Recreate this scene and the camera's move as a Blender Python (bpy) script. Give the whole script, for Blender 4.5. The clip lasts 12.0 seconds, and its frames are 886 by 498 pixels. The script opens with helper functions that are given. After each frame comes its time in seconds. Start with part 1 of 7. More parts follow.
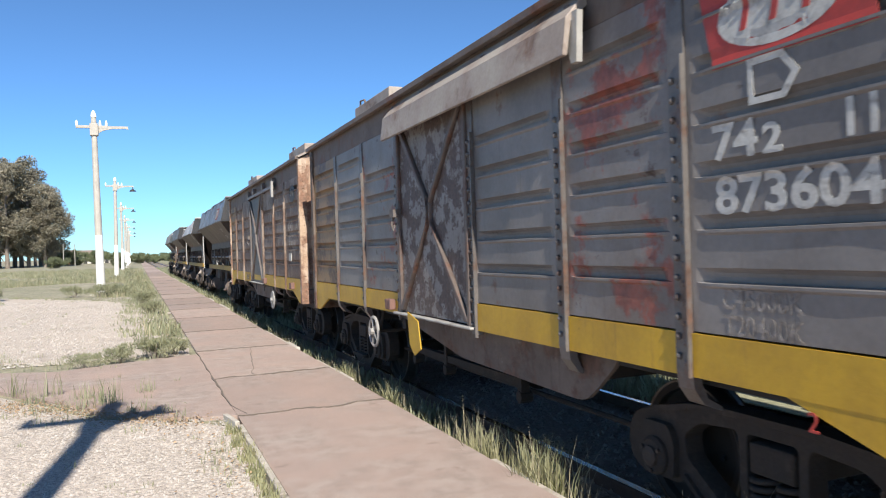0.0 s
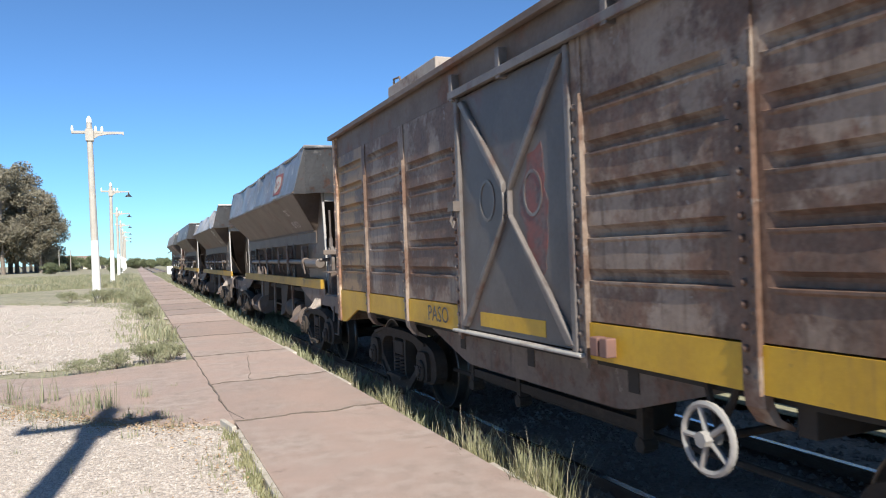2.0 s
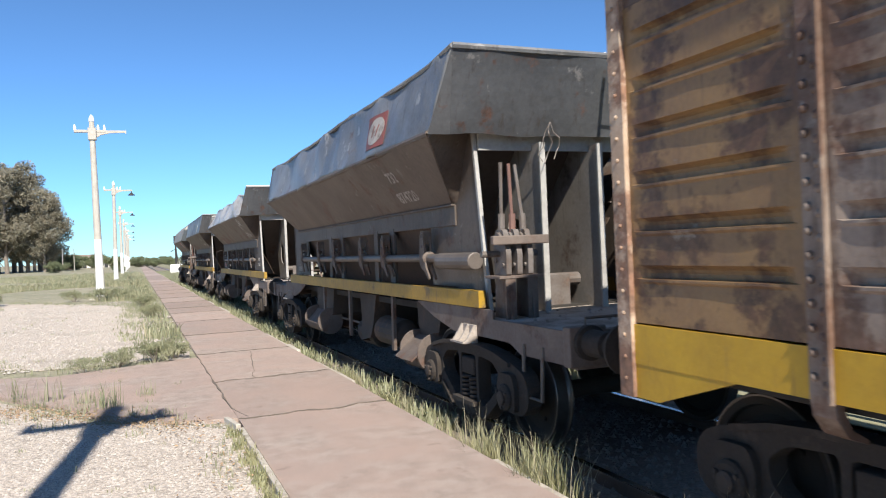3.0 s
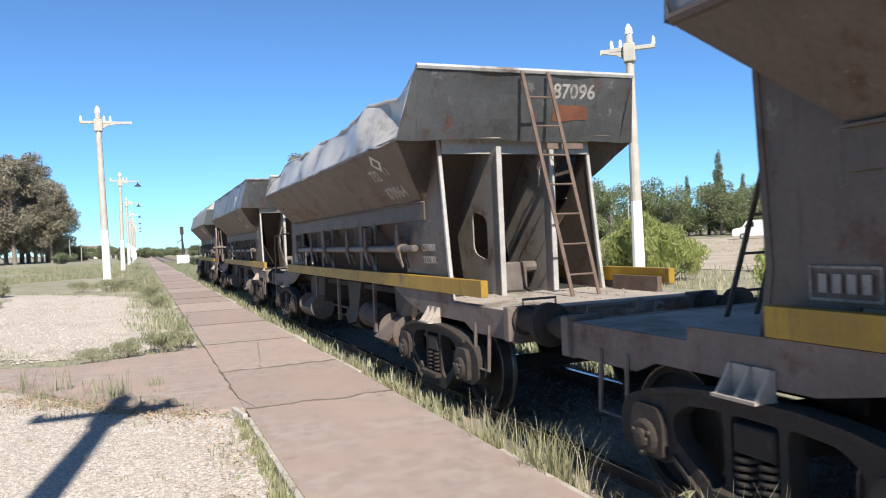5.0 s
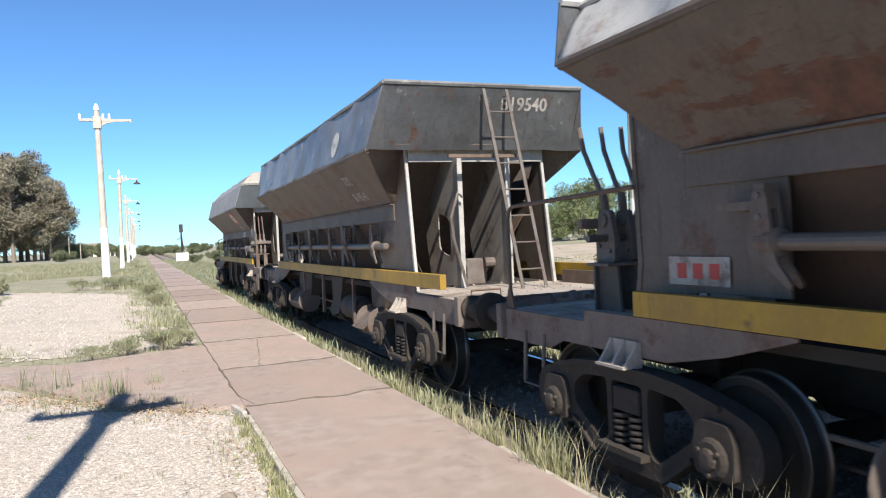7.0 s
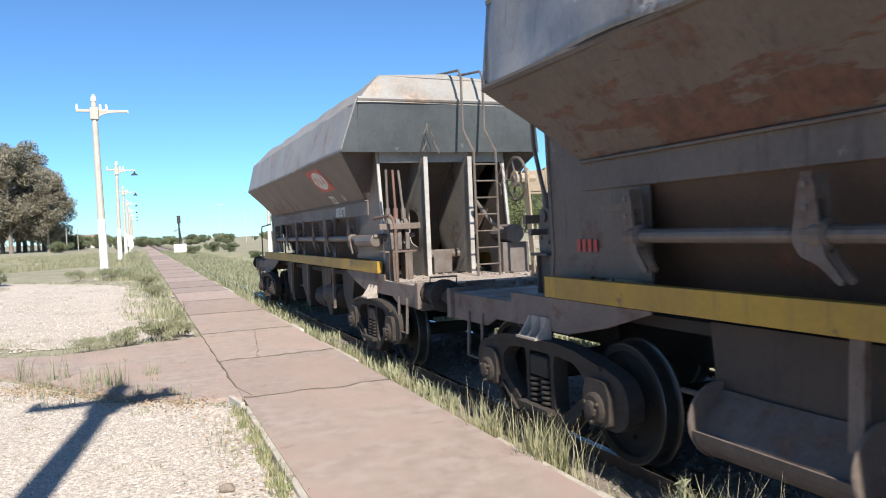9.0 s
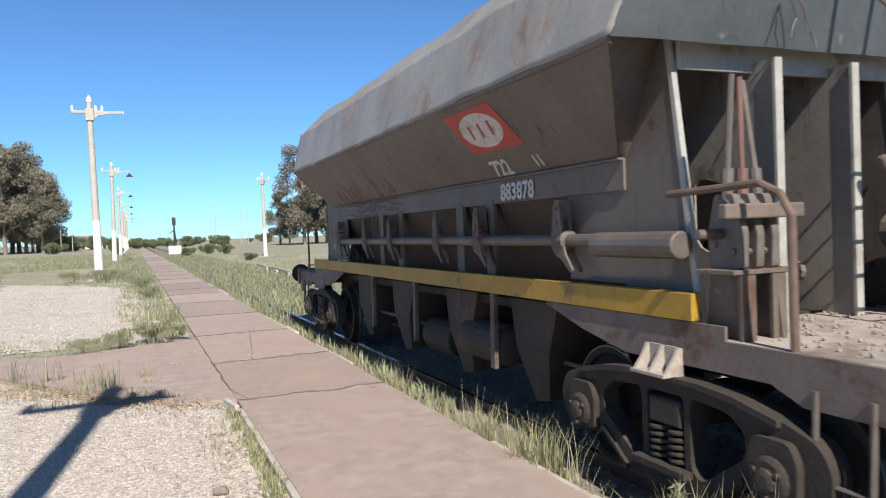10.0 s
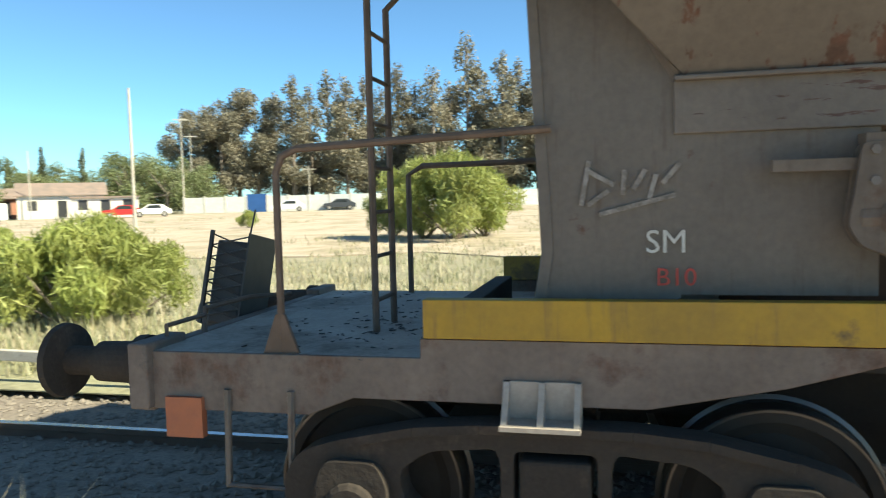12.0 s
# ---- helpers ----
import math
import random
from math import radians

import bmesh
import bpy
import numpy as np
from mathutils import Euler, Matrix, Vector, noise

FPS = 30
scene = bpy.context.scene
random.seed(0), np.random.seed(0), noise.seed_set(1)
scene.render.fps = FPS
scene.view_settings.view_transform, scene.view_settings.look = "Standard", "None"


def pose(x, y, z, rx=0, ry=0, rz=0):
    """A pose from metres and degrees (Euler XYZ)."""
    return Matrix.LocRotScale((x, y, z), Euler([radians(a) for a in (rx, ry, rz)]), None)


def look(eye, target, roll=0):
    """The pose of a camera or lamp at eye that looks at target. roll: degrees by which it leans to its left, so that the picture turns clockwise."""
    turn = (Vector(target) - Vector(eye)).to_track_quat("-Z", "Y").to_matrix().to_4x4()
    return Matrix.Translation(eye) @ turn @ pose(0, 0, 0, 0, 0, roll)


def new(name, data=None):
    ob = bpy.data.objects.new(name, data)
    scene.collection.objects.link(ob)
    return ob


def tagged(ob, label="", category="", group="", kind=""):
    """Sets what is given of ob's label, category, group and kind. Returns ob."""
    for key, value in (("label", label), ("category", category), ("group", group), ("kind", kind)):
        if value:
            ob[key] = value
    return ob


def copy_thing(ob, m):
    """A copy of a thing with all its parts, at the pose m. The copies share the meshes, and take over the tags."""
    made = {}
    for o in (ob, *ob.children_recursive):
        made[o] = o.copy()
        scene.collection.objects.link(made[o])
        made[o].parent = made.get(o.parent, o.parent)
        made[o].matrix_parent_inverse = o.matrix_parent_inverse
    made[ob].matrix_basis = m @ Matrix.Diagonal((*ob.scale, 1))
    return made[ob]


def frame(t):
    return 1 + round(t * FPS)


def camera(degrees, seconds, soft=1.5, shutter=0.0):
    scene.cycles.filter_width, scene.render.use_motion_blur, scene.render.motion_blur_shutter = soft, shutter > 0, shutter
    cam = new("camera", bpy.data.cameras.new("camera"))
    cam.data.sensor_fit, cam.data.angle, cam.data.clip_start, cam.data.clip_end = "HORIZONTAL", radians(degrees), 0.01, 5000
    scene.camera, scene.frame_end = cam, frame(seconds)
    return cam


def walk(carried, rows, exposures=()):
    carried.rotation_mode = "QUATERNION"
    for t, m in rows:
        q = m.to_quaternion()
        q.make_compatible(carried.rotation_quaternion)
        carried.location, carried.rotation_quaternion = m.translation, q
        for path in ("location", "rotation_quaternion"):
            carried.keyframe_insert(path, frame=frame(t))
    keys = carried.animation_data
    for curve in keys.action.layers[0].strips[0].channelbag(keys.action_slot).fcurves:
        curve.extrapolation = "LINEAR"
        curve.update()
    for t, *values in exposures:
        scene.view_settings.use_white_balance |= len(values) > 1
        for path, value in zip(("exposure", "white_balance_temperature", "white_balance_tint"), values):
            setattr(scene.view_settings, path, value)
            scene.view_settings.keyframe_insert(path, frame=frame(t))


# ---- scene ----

from mathutils.bvhtree import BVHTree


# ---- camera ----
EYE = 1.55
RAIL = -0.15          # top of rail; the platform is z = 0
TRACK = 4.02          # centre line of the track
RISE = 0.008          # the far field's slope
CAM_ROWS = [
    (0.0, -22.37, -0.14, 1.82), (0.5, -22.36, -0.05, 1.78), (1.0, -22.45, -0.02, 1.70), (1.5, -22.54, 0.06, 1.94),
    (2.0, -22.63, 0.14, 2.11), (2.5, -22.63, 0.06, 2.27), (3.0, -22.42, -0.08, 2.40), (5.0, -21.98, -0.80, 2.50),
    (5.5, -21.88, -0.85, 2.39), (6.0, -21.86, -0.73, 2.27), (6.5, -21.99, -0.80, 2.29), (7.0, -22.03, -1.00, 2.55),
    (9.0, -22.18, -1.62, 2.41), (9.5, -22.27, -1.45, 2.18), (10.0, -22.52, -1.40, 2.14), (10.25, -23.15, -1.44, 1.95), (10.5, -24.95, -1.54, 1.77),
    (10.7, -28.57, -1.82, 1.58), (11.0, -34.88, -2.17, 1.12), (11.2, -40.47, -2.45, 0.95), (11.4, -47.19, -2.58, 1.00),
    (11.6, -54.96, -2.72, 0.95), (11.8, -64.90, -3.20, 1.50), (12.0, -76.60, -3.90, 1.40)]
cam = camera(61.4, 12.0, soft=1.1, shutter=0.09)
walk(cam, [(t, pose(0, 0, EYE, 90 + p, r, y)) for t, y, p, r in CAM_ROWS],
     [(0.0, 0.63, 6650, 9), (0.5, 0.59, 6650, 9), (2.0, 0.63, 6650, 9), (3.0, 0.69, 6650, 9), (5.0, 0.66, 6650, 9), (5.5, 0.57, 6650, 9), (6.0, 0.66, 6650, 9), (6.5, 0.78, 6650, 9), (7.0, 0.76, 6650, 9), (9.0, 0.77, 6650, 9), (9.5, 0.57, 6650, 9), (10.0, 0.53, 6650, 9), (10.4, 0.57, 6650, 9), (11.0, 0.90, 7100, 4), (11.2, 0.98, 7200, 2), (11.6, 1.16, 7550, -2), (12.0, 1.24, 7900, -4)])

# ---- world, sun ----
SUN_AZ, SUN_EL = radians(7.2), radians(41)
world = bpy.data.worlds.new("sky")
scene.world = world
world.use_nodes = True
wt = world.node_tree
sky = wt.nodes.new("ShaderNodeTexSky")
sky.sky_type = "NISHITA"
sky.sun_disc = False
sky.sun_elevation = SUN_EL
sky.sun_rotation = radians(180) + SUN_AZ
sky.altitude, sky.air_density, sky.dust_density, sky.ozone_density = 200, 1.0, 0.0, 3.0
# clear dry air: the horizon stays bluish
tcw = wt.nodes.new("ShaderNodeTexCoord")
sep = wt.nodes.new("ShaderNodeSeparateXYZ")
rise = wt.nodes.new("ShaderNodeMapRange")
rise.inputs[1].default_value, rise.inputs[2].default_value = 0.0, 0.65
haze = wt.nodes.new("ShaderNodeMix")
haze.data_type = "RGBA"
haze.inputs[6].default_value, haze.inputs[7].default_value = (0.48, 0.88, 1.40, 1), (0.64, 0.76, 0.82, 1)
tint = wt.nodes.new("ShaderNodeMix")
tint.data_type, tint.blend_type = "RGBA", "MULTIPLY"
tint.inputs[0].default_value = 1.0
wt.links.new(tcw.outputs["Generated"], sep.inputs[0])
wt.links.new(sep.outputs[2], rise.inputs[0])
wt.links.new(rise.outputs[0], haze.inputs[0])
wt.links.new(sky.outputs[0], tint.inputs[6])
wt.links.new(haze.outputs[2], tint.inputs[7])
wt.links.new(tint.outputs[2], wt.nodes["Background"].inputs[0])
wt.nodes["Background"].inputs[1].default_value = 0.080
sun_data = bpy.data.lights.new("sun", "SUN")
sun_data.energy, sun_data.angle, sun_data.color = 5.0, radians(0.55), (1.0, 0.95, 0.87)
sun = new("sun", sun_data)
way = Vector((math.sin(SUN_AZ) * math.cos(SUN_EL), math.cos(SUN_AZ) * math.cos(SUN_EL), -math.sin(SUN_EL)))
sun.matrix_world = look((-2, -20, 30), Vector((-2, -20, 30)) + way)


# ---- materials ----
def mat(name, c1, c2=None, scale=3.0, rough=0.8, metal=0.0, fine=0.0, fine_scale=60.0, bump=0.0, bump_scale=40.0,
        patch=None, patch_at=0.55, patch_scale=1.5, patch_soft=0.06, patch2=None, patch2_at=0.6, patch2_scale=7.0, streak=None, streak_at=0.6, smear=None, per_object=0.0, space="Object", stretch=(1, 1, 1), leaf=0.0):
    """Two-tone noise with fine grain, optional patches (rust, stains) and vertical streaks."""
    m = bpy.data.materials.new(name)
    m.use_nodes = True
    nt = m.node_tree
    n, l = nt.nodes, nt.links
    b = n["Principled BSDF"]
    b.inputs["Roughness"].default_value, b.inputs["Metallic"].default_value = rough, metal
    tc = n.new("ShaderNodeTexCoord")
    mp = n.new("ShaderNodeMapping")
    mp.inputs["Scale"].default_value = stretch
    l.new(tc.outputs[space], mp.inputs[0])

    def nz(s, detail=5.0, r=0.6, vec=None):
        t = n.new("ShaderNodeTexNoise")
        t.inputs["Scale"].default_value, t.inputs["Detail"].default_value, t.inputs["Roughness"].default_value = s, detail, r
        l.new(vec or mp.outputs[0], t.inputs["Vector"])
        return t.outputs[0]

    def ramp(v, a, z):
        t = n.new("ShaderNodeMapRange")
        t.inputs[1].default_value, t.inputs[2].default_value = a, z
        l.new(v, t.inputs[0])
        return t.outputs[0]

    def mix(f, a, z, mode="MIX"):
        t = n.new("ShaderNodeMix")
        t.data_type, t.blend_type = "RGBA", mode
        for v, k in ((f, 0), (a, 6), (z, 7)):
            if isinstance(v, bpy.types.NodeSocket):
                l.new(v, t.inputs[k])
            else:
                t.inputs[k].default_value = v if k == 0 else (*v, 1)
        return t.outputs[2]

    col = mix(ramp(nz(scale), 0.35, 0.65), c1, c2 or c1)
    if patch:
        f = ramp(nz(patch_scale, 8.0, 0.68), patch_at - patch_soft, patch_at + patch_soft)
        col = mix(f, col, mix(ramp(nz(patch_scale * 6), 0.4, 0.6), patch, tuple(c * 0.55 for c in patch)))
    if patch2:
        col = mix(ramp(nz(patch2_scale, 7.0, 0.7), patch2_at - 0.02, patch2_at + 0.02), col, patch2)
    if streak:
        sm = n.new("ShaderNodeMapping")
        sm.inputs["Scale"].default_value = (9, 9, 0.8)
        l.new(tc.outputs[space], sm.inputs[0])
        col = mix(ramp(nz(1.6, 6.0, 0.65, sm.outputs[0]), streak_at, streak_at + 0.16), col, streak)
    if smear:
        # scraped rust in one stretch of the sheet: colour, threshold, y from, z up to, grain
        sc, s_at, y0, z1, grain = smear
        gm = n.new("ShaderNodeMapping")
        gm.inputs["Scale"].default_value = grain
        gm.inputs["Rotation"].default_value = (0.25, 0, 0)
        l.new(tc.outputs[space], gm.inputs[0])
        xyz = n.new("ShaderNodeSeparateXYZ")
        l.new(tc.outputs[space], xyz.inputs[0])
        m1 = n.new("ShaderNodeMath")
        m1.operation = "MULTIPLY"
        m0 = n.new("ShaderNodeMath")
        m0.operation = "MULTIPLY"
        l.new(ramp(xyz.outputs[1], y0 - 1.6, y0 + 0.4), m0.inputs[0])
        l.new(ramp(xyz.outputs[1], y0 + 2.7, y0 + 1.2), m0.inputs[1])
        l.new(m0.outputs[0], m1.inputs[0])
        l.new(ramp(xyz.outputs[2], z1, z1 - 0.34), m1.inputs[1])
        m2 = n.new("ShaderNodeMath")
        m2.operation = "MULTIPLY"
        l.new(m1.outputs[0], m2.inputs[0])
        m2.inputs[1].default_value = 0.20
        m3 = n.new("ShaderNodeMath")
        l.new(m2.outputs[0], m3.inputs[0])
        l.new(nz(1.0, 7.0, 0.68, gm.outputs[0]), m3.inputs[1])
        col = mix(ramp(m3.outputs[0], s_at, s_at + 0.035), col, mix(ramp(nz(9.0), 0.4, 0.6), sc, tuple(v * 0.5 for v in sc)))
    if fine:
        g = ramp(nz(fine_scale, 3.0), 0.3, 0.7)
        col = mix(fine, col, mix(g, tuple(c * 0.45 for c in c1), tuple(min(1, c * 1.5) for c in c1)))
    if per_object:
        oi = n.new("ShaderNodeObjectInfo")
        hs = n.new("ShaderNodeHueSaturation")
        l.new(ramp(oi.outputs["Random"], 0, 1), hs.inputs["Value"])
        for k in hs.inputs["Value"].links:
            k.from_node.inputs[3].default_value, k.from_node.inputs[4].default_value = 1 - per_object, 1 + per_object
        l.new(col, hs.inputs["Color"])
        col = hs.outputs[0]
    l.new(col, b.inputs["Base Color"])
    if bump:
        bp = n.new("ShaderNodeBump")
        bp.inputs["Strength"].default_value, bp.inputs["Distance"].default_value = 0.6, bump
        l.new(nz(bump_scale, 6.0), bp.inputs["Height"])
        l.new(bp.outputs[0], b.inputs["Normal"])
    if leaf:
        b.inputs["Roughness"].default_value = 0.55
        b.inputs["Transmission Weight"].default_value = 0.0
        tr = n.new("ShaderNodeBsdfTranslucent")
        ms = n.new("ShaderNodeMixShader")
        ms.inputs[0].default_value = leaf
        l.new(col, tr.inputs[0])
        l.new(b.outputs[0], ms.inputs[1])
        l.new(tr.outputs[0], ms.inputs[2])
        l.new(ms.outputs[0], n["Material Output"].inputs[0])
    return m


RUST, DARKRUST = (0.17, 0.065, 0.03), (0.085, 0.035, 0.02)
M = {}
M["grey_paint"] = mat("grey_paint", (0.225, 0.207, 0.197), (0.135, 0.122, 0.116), 1.1, 0.5, 0, 0.12, 30, 0.004, 14, patch=RUST, patch_at=0.66, patch_scale=1.3, patch_soft=0.03, patch2=(0.07, 0.055, 0.05), patch2_at=0.68, patch2_scale=5, streak=(0.10, 0.075, 0.06), streak_at=0.62)
M["ochre_paint"] = mat("ochre_paint", (0.285, 0.17, 0.07), (0.20, 0.115, 0.058), 2.0, 0.5, 0, 0.15, 30, 0.005, 14, patch=(0.10, 0.048, 0.030), patch_at=0.525, patch_scale=1.9, patch_soft=0.035, patch2=(0.20, 0.16, 0.13), patch2_at=0.66, patch2_scale=4, streak=(0.12, 0.07, 0.04), streak_at=0.58)
M["grey_red"] = mat("grey_red", (0.215, 0.203, 0.198), (0.15, 0.12, 0.105), 1.8, 0.5, 0, 0.12, 30, 0.004, 14, patch=(0.27, 0.065, 0.04), patch_at=0.57, patch_scale=1.7, patch_soft=0.025, patch2=(0.08, 0.05, 0.042), patch2_at=0.64, patch2_scale=5, streak=(0.10, 0.075, 0.06), streak_at=0.62)
M["brown_paint"] = mat("brown_paint", (0.275, 0.218, 0.178), (0.185, 0.132, 0.10), 2.0, 0.6, 0, 0.2, 28, 0.006, 14, patch=(0.125, 0.056, 0.032), patch_at=0.485, patch_scale=1.5, patch_soft=0.035, patch2=(0.24, 0.21, 0.19), patch2_at=0.63, patch2_scale=4, streak=(0.075, 0.042, 0.028), streak_at=0.53)
M["rusty_end"] = mat("rusty_end", (0.52, 0.405, 0.31), (0.40, 0.265, 0.175), 2.5, 0.7, 0, 0.15, 28, 0.004, 16, patch=(0.23, 0.105, 0.06), patch_at=0.51, patch_scale=2.4, patch_soft=0.04, streak=(0.17, 0.08, 0.045), streak_at=0.54)
M["door_rust"] = mat("door_rust", (0.26, 0.243, 0.232), (0.19, 0.165, 0.15), 2.5, 0.6, 0, 0.15, 28, 0.004, 16, patch=(0.082, 0.040, 0.030), patch_at=0.49, patch_scale=5.5, patch_soft=0.02, streak=(0.08, 0.042, 0.03), streak_at=0.56)
M["door_grey"] = mat("door_grey", (0.112, 0.098, 0.093), (0.08, 0.07, 0.067), 2.5, 0.5, 0, 0.12, 28, 0.003, 16, patch=(0.14, 0.05, 0.045), patch_at=0.62, patch_scale=1.6)
M["door_brace_grey"] = mat("door_brace_grey", (0.16, 0.14, 0.13), (0.105, 0.092, 0.086), 3.0, 0.5, 0, 0.15, 30, 0.003, 20, patch=(0.12, 0.06, 0.045), patch_at=0.6, patch_scale=3)
M["door_brace_rust"] = mat("door_brace_rust", (0.135, 0.108, 0.095), (0.085, 0.062, 0.052), 3.0, 0.55, 0, 0.15, 30, 0.003, 20, patch=(0.16, 0.075, 0.05), patch_at=0.56, patch_scale=4)
M["roof_metal"] = mat("roof_metal", (0.36, 0.32, 0.28), (0.26, 0.2, 0.17), 2.0, 0.65, 0, 0.15, 30, 0.004, 14, patch=(0.2, 0.11, 0.07), patch_at=0.58)
M["eave"] = mat("eave", (0.16, 0.125, 0.105), (0.10, 0.07, 0.055), 2.0, 0.65, 0, 0.15, 30, 0.004, 14, patch=RUST, patch_at=0.6)
M["yellow"] = mat("yellow", (0.55, 0.33, 0.02), (0.42, 0.245, 0.02), 2.0, 0.5, 0, 0.1, 30, 0.006, 9, patch=(0.13, 0.075, 0.04), patch_at=0.68, patch_scale=2.6, patch_soft=0.02, patch2=(0.10, 0.06, 0.035), patch2_at=0.72, patch2_scale=9, streak=(0.30, 0.17, 0.03), streak_at=0.6)
M["sill_dust"] = mat("sill_dust", (0.185, 0.145, 0.122), (0.115, 0.09, 0.077), 2.0, 0.75, 0, 0.18, 30, 0.005, 14, patch=(0.12, 0.062, 0.042), patch_at=0.56, patch_scale=2.2, patch_soft=0.05, patch2=(0.11, 0.09, 0.08), patch2_at=0.64, patch2_scale=5, streak=(0.14, 0.10, 0.08), streak_at=0.57)
M["plate_grey"] = mat("plate_grey", (0.30, 0.27, 0.238), (0.215, 0.19, 0.168), 1.8, 0.6, 0, 0.15, 26, 0.004, 14, patch=(0.12, 0.07, 0.05), patch_at=0.62, patch_scale=2.4, streak=(0.12, 0.095, 0.08), streak_at=0.58)
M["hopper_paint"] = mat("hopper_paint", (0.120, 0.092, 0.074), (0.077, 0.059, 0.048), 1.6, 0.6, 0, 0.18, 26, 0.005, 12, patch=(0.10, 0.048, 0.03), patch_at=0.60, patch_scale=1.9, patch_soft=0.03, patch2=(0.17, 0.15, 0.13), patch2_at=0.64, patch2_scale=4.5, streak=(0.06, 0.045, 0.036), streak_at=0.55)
M["hopper_dark"] = mat("hopper_dark", (0.10, 0.103, 0.110), (0.055, 0.056, 0.060), 1.3, 0.40, 0.25, 0.15, 26, 0.012, 6, patch=(0.125, 0.06, 0.04), patch_at=0.60, patch_scale=1.8, patch_soft=0.03, patch2=(0.19, 0.18, 0.175), patch2_at=0.63, patch2_scale=3.5, streak=(0.05, 0.04, 0.036), streak_at=0.56)
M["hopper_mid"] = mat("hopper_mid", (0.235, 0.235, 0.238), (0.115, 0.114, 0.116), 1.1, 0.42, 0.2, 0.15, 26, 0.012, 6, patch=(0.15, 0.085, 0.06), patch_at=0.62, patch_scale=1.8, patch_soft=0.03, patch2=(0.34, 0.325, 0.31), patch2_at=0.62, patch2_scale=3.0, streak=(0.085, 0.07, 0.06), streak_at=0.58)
M["hopper_blue"] = mat("hopper_blue", (0.105, 0.118, 0.128), (0.065, 0.073, 0.08), 1.3, 0.45, 0.15, 0.12, 26, 0.008, 8, patch=(0.10, 0.055, 0.04), patch_at=0.66, patch_scale=2.2, patch_soft=0.02, patch2=(0.17, 0.175, 0.175), patch2_at=0.66, patch2_scale=4, streak=(0.05, 0.045, 0.042), streak_at=0.60)
M["yellow_beam"] = mat("yellow_beam", (0.40, 0.235, 0.02), (0.26, 0.155, 0.025), 1.4, 0.55, 0, 0.14, 30, 0.006, 9, patch=(0.12, 0.075, 0.04), patch_at=0.62, patch_scale=2.2, patch_soft=0.04, patch2=(0.08, 0.055, 0.04), patch2_at=0.68, patch2_scale=8, streak=(0.20, 0.12, 0.035), streak_at=0.55)
M["beige_plate"] = mat("beige_plate", (0.36, 0.29, 0.21), (0.27, 0.21, 0.15), 3.0, 0.65, 0, 0.15, 30, 0.003, 20, patch=(0.2, 0.11, 0.07), patch_at=0.62, patch_scale=4)
M["rib_grey"] = mat("rib_grey", (0.155, 0.14, 0.132), (0.10, 0.088, 0.08), 3.0, 0.45, 0.1, 0.2, 40, 0.004, 20, patch=(0.16, 0.075, 0.045), patch_at=0.57, patch_scale=3)
M["hopper_pale"] = mat("hopper_pale", c1=(0.142, 0.117, 0.100), c2=(0.102, 0.083, 0.071), scale=1.5, rough=0.62, fine=0.18, fine_scale=26, bump=0.005, bump_scale=12, patch=(0.10, 0.045, 0.028), patch_at=0.64, patch_scale=2.3, patch_soft=0.02, streak=(0.085, 0.058, 0.043), streak_at=0.57)
M["hopper_smear"] = mat("hopper_smear", c1=(0.142, 0.117, 0.100), c2=(0.102, 0.083, 0.071), scale=1.5, rough=0.62, fine=0.18, fine_scale=26, bump=0.005, bump_scale=12, patch=(0.10, 0.045, 0.028), patch_at=0.66, patch_scale=2.3, patch_soft=0.02, streak=(0.085, 0.058, 0.043), streak_at=0.60, smear=((0.10, 0.032, 0.019), 0.612, 1.3, 2.52, (4, 8, 2.6)))
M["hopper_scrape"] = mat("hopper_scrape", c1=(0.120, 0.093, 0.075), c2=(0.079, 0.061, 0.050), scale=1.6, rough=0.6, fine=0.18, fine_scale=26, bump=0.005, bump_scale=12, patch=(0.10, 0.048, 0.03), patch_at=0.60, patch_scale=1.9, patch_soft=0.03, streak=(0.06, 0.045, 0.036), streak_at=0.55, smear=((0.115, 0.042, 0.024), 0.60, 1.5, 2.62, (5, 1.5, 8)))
M["lip_smear"] = mat("lip_smear", c1=(0.155, 0.128, 0.110), c2=(0.112, 0.091, 0.079), scale=1.5, rough=0.62, fine=0.18, fine_scale=26, bump=0.005, bump_scale=12, smear=((0.085, 0.027, 0.017), 0.645, 1.2, 2.6, (8, 3.5, 26)))
# silvery sheet; the sun on the upper side is partly in this colour
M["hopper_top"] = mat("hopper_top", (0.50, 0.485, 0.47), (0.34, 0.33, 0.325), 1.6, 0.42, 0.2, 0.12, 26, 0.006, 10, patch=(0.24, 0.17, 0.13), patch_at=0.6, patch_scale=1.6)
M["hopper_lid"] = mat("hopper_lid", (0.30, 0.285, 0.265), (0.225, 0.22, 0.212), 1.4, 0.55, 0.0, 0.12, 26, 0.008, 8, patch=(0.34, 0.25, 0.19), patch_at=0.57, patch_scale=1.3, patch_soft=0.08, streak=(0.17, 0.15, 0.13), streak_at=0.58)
M["frame_pale"] = mat("frame_pale", (0.40, 0.385, 0.36), (0.29, 0.275, 0.255), 3.0, 0.6, 0, 0.15, 30, 0.002, 20, patch=(0.2, 0.11, 0.07), patch_at=0.66, patch_scale=3)
M["deck"] = mat("deck", (0.40, 0.345, 0.30), (0.29, 0.248, 0.215), 2.5, 0.85, 0, 0.2, 40, 0.004, 30, patch=(0.19, 0.15, 0.12), patch_at=0.58)
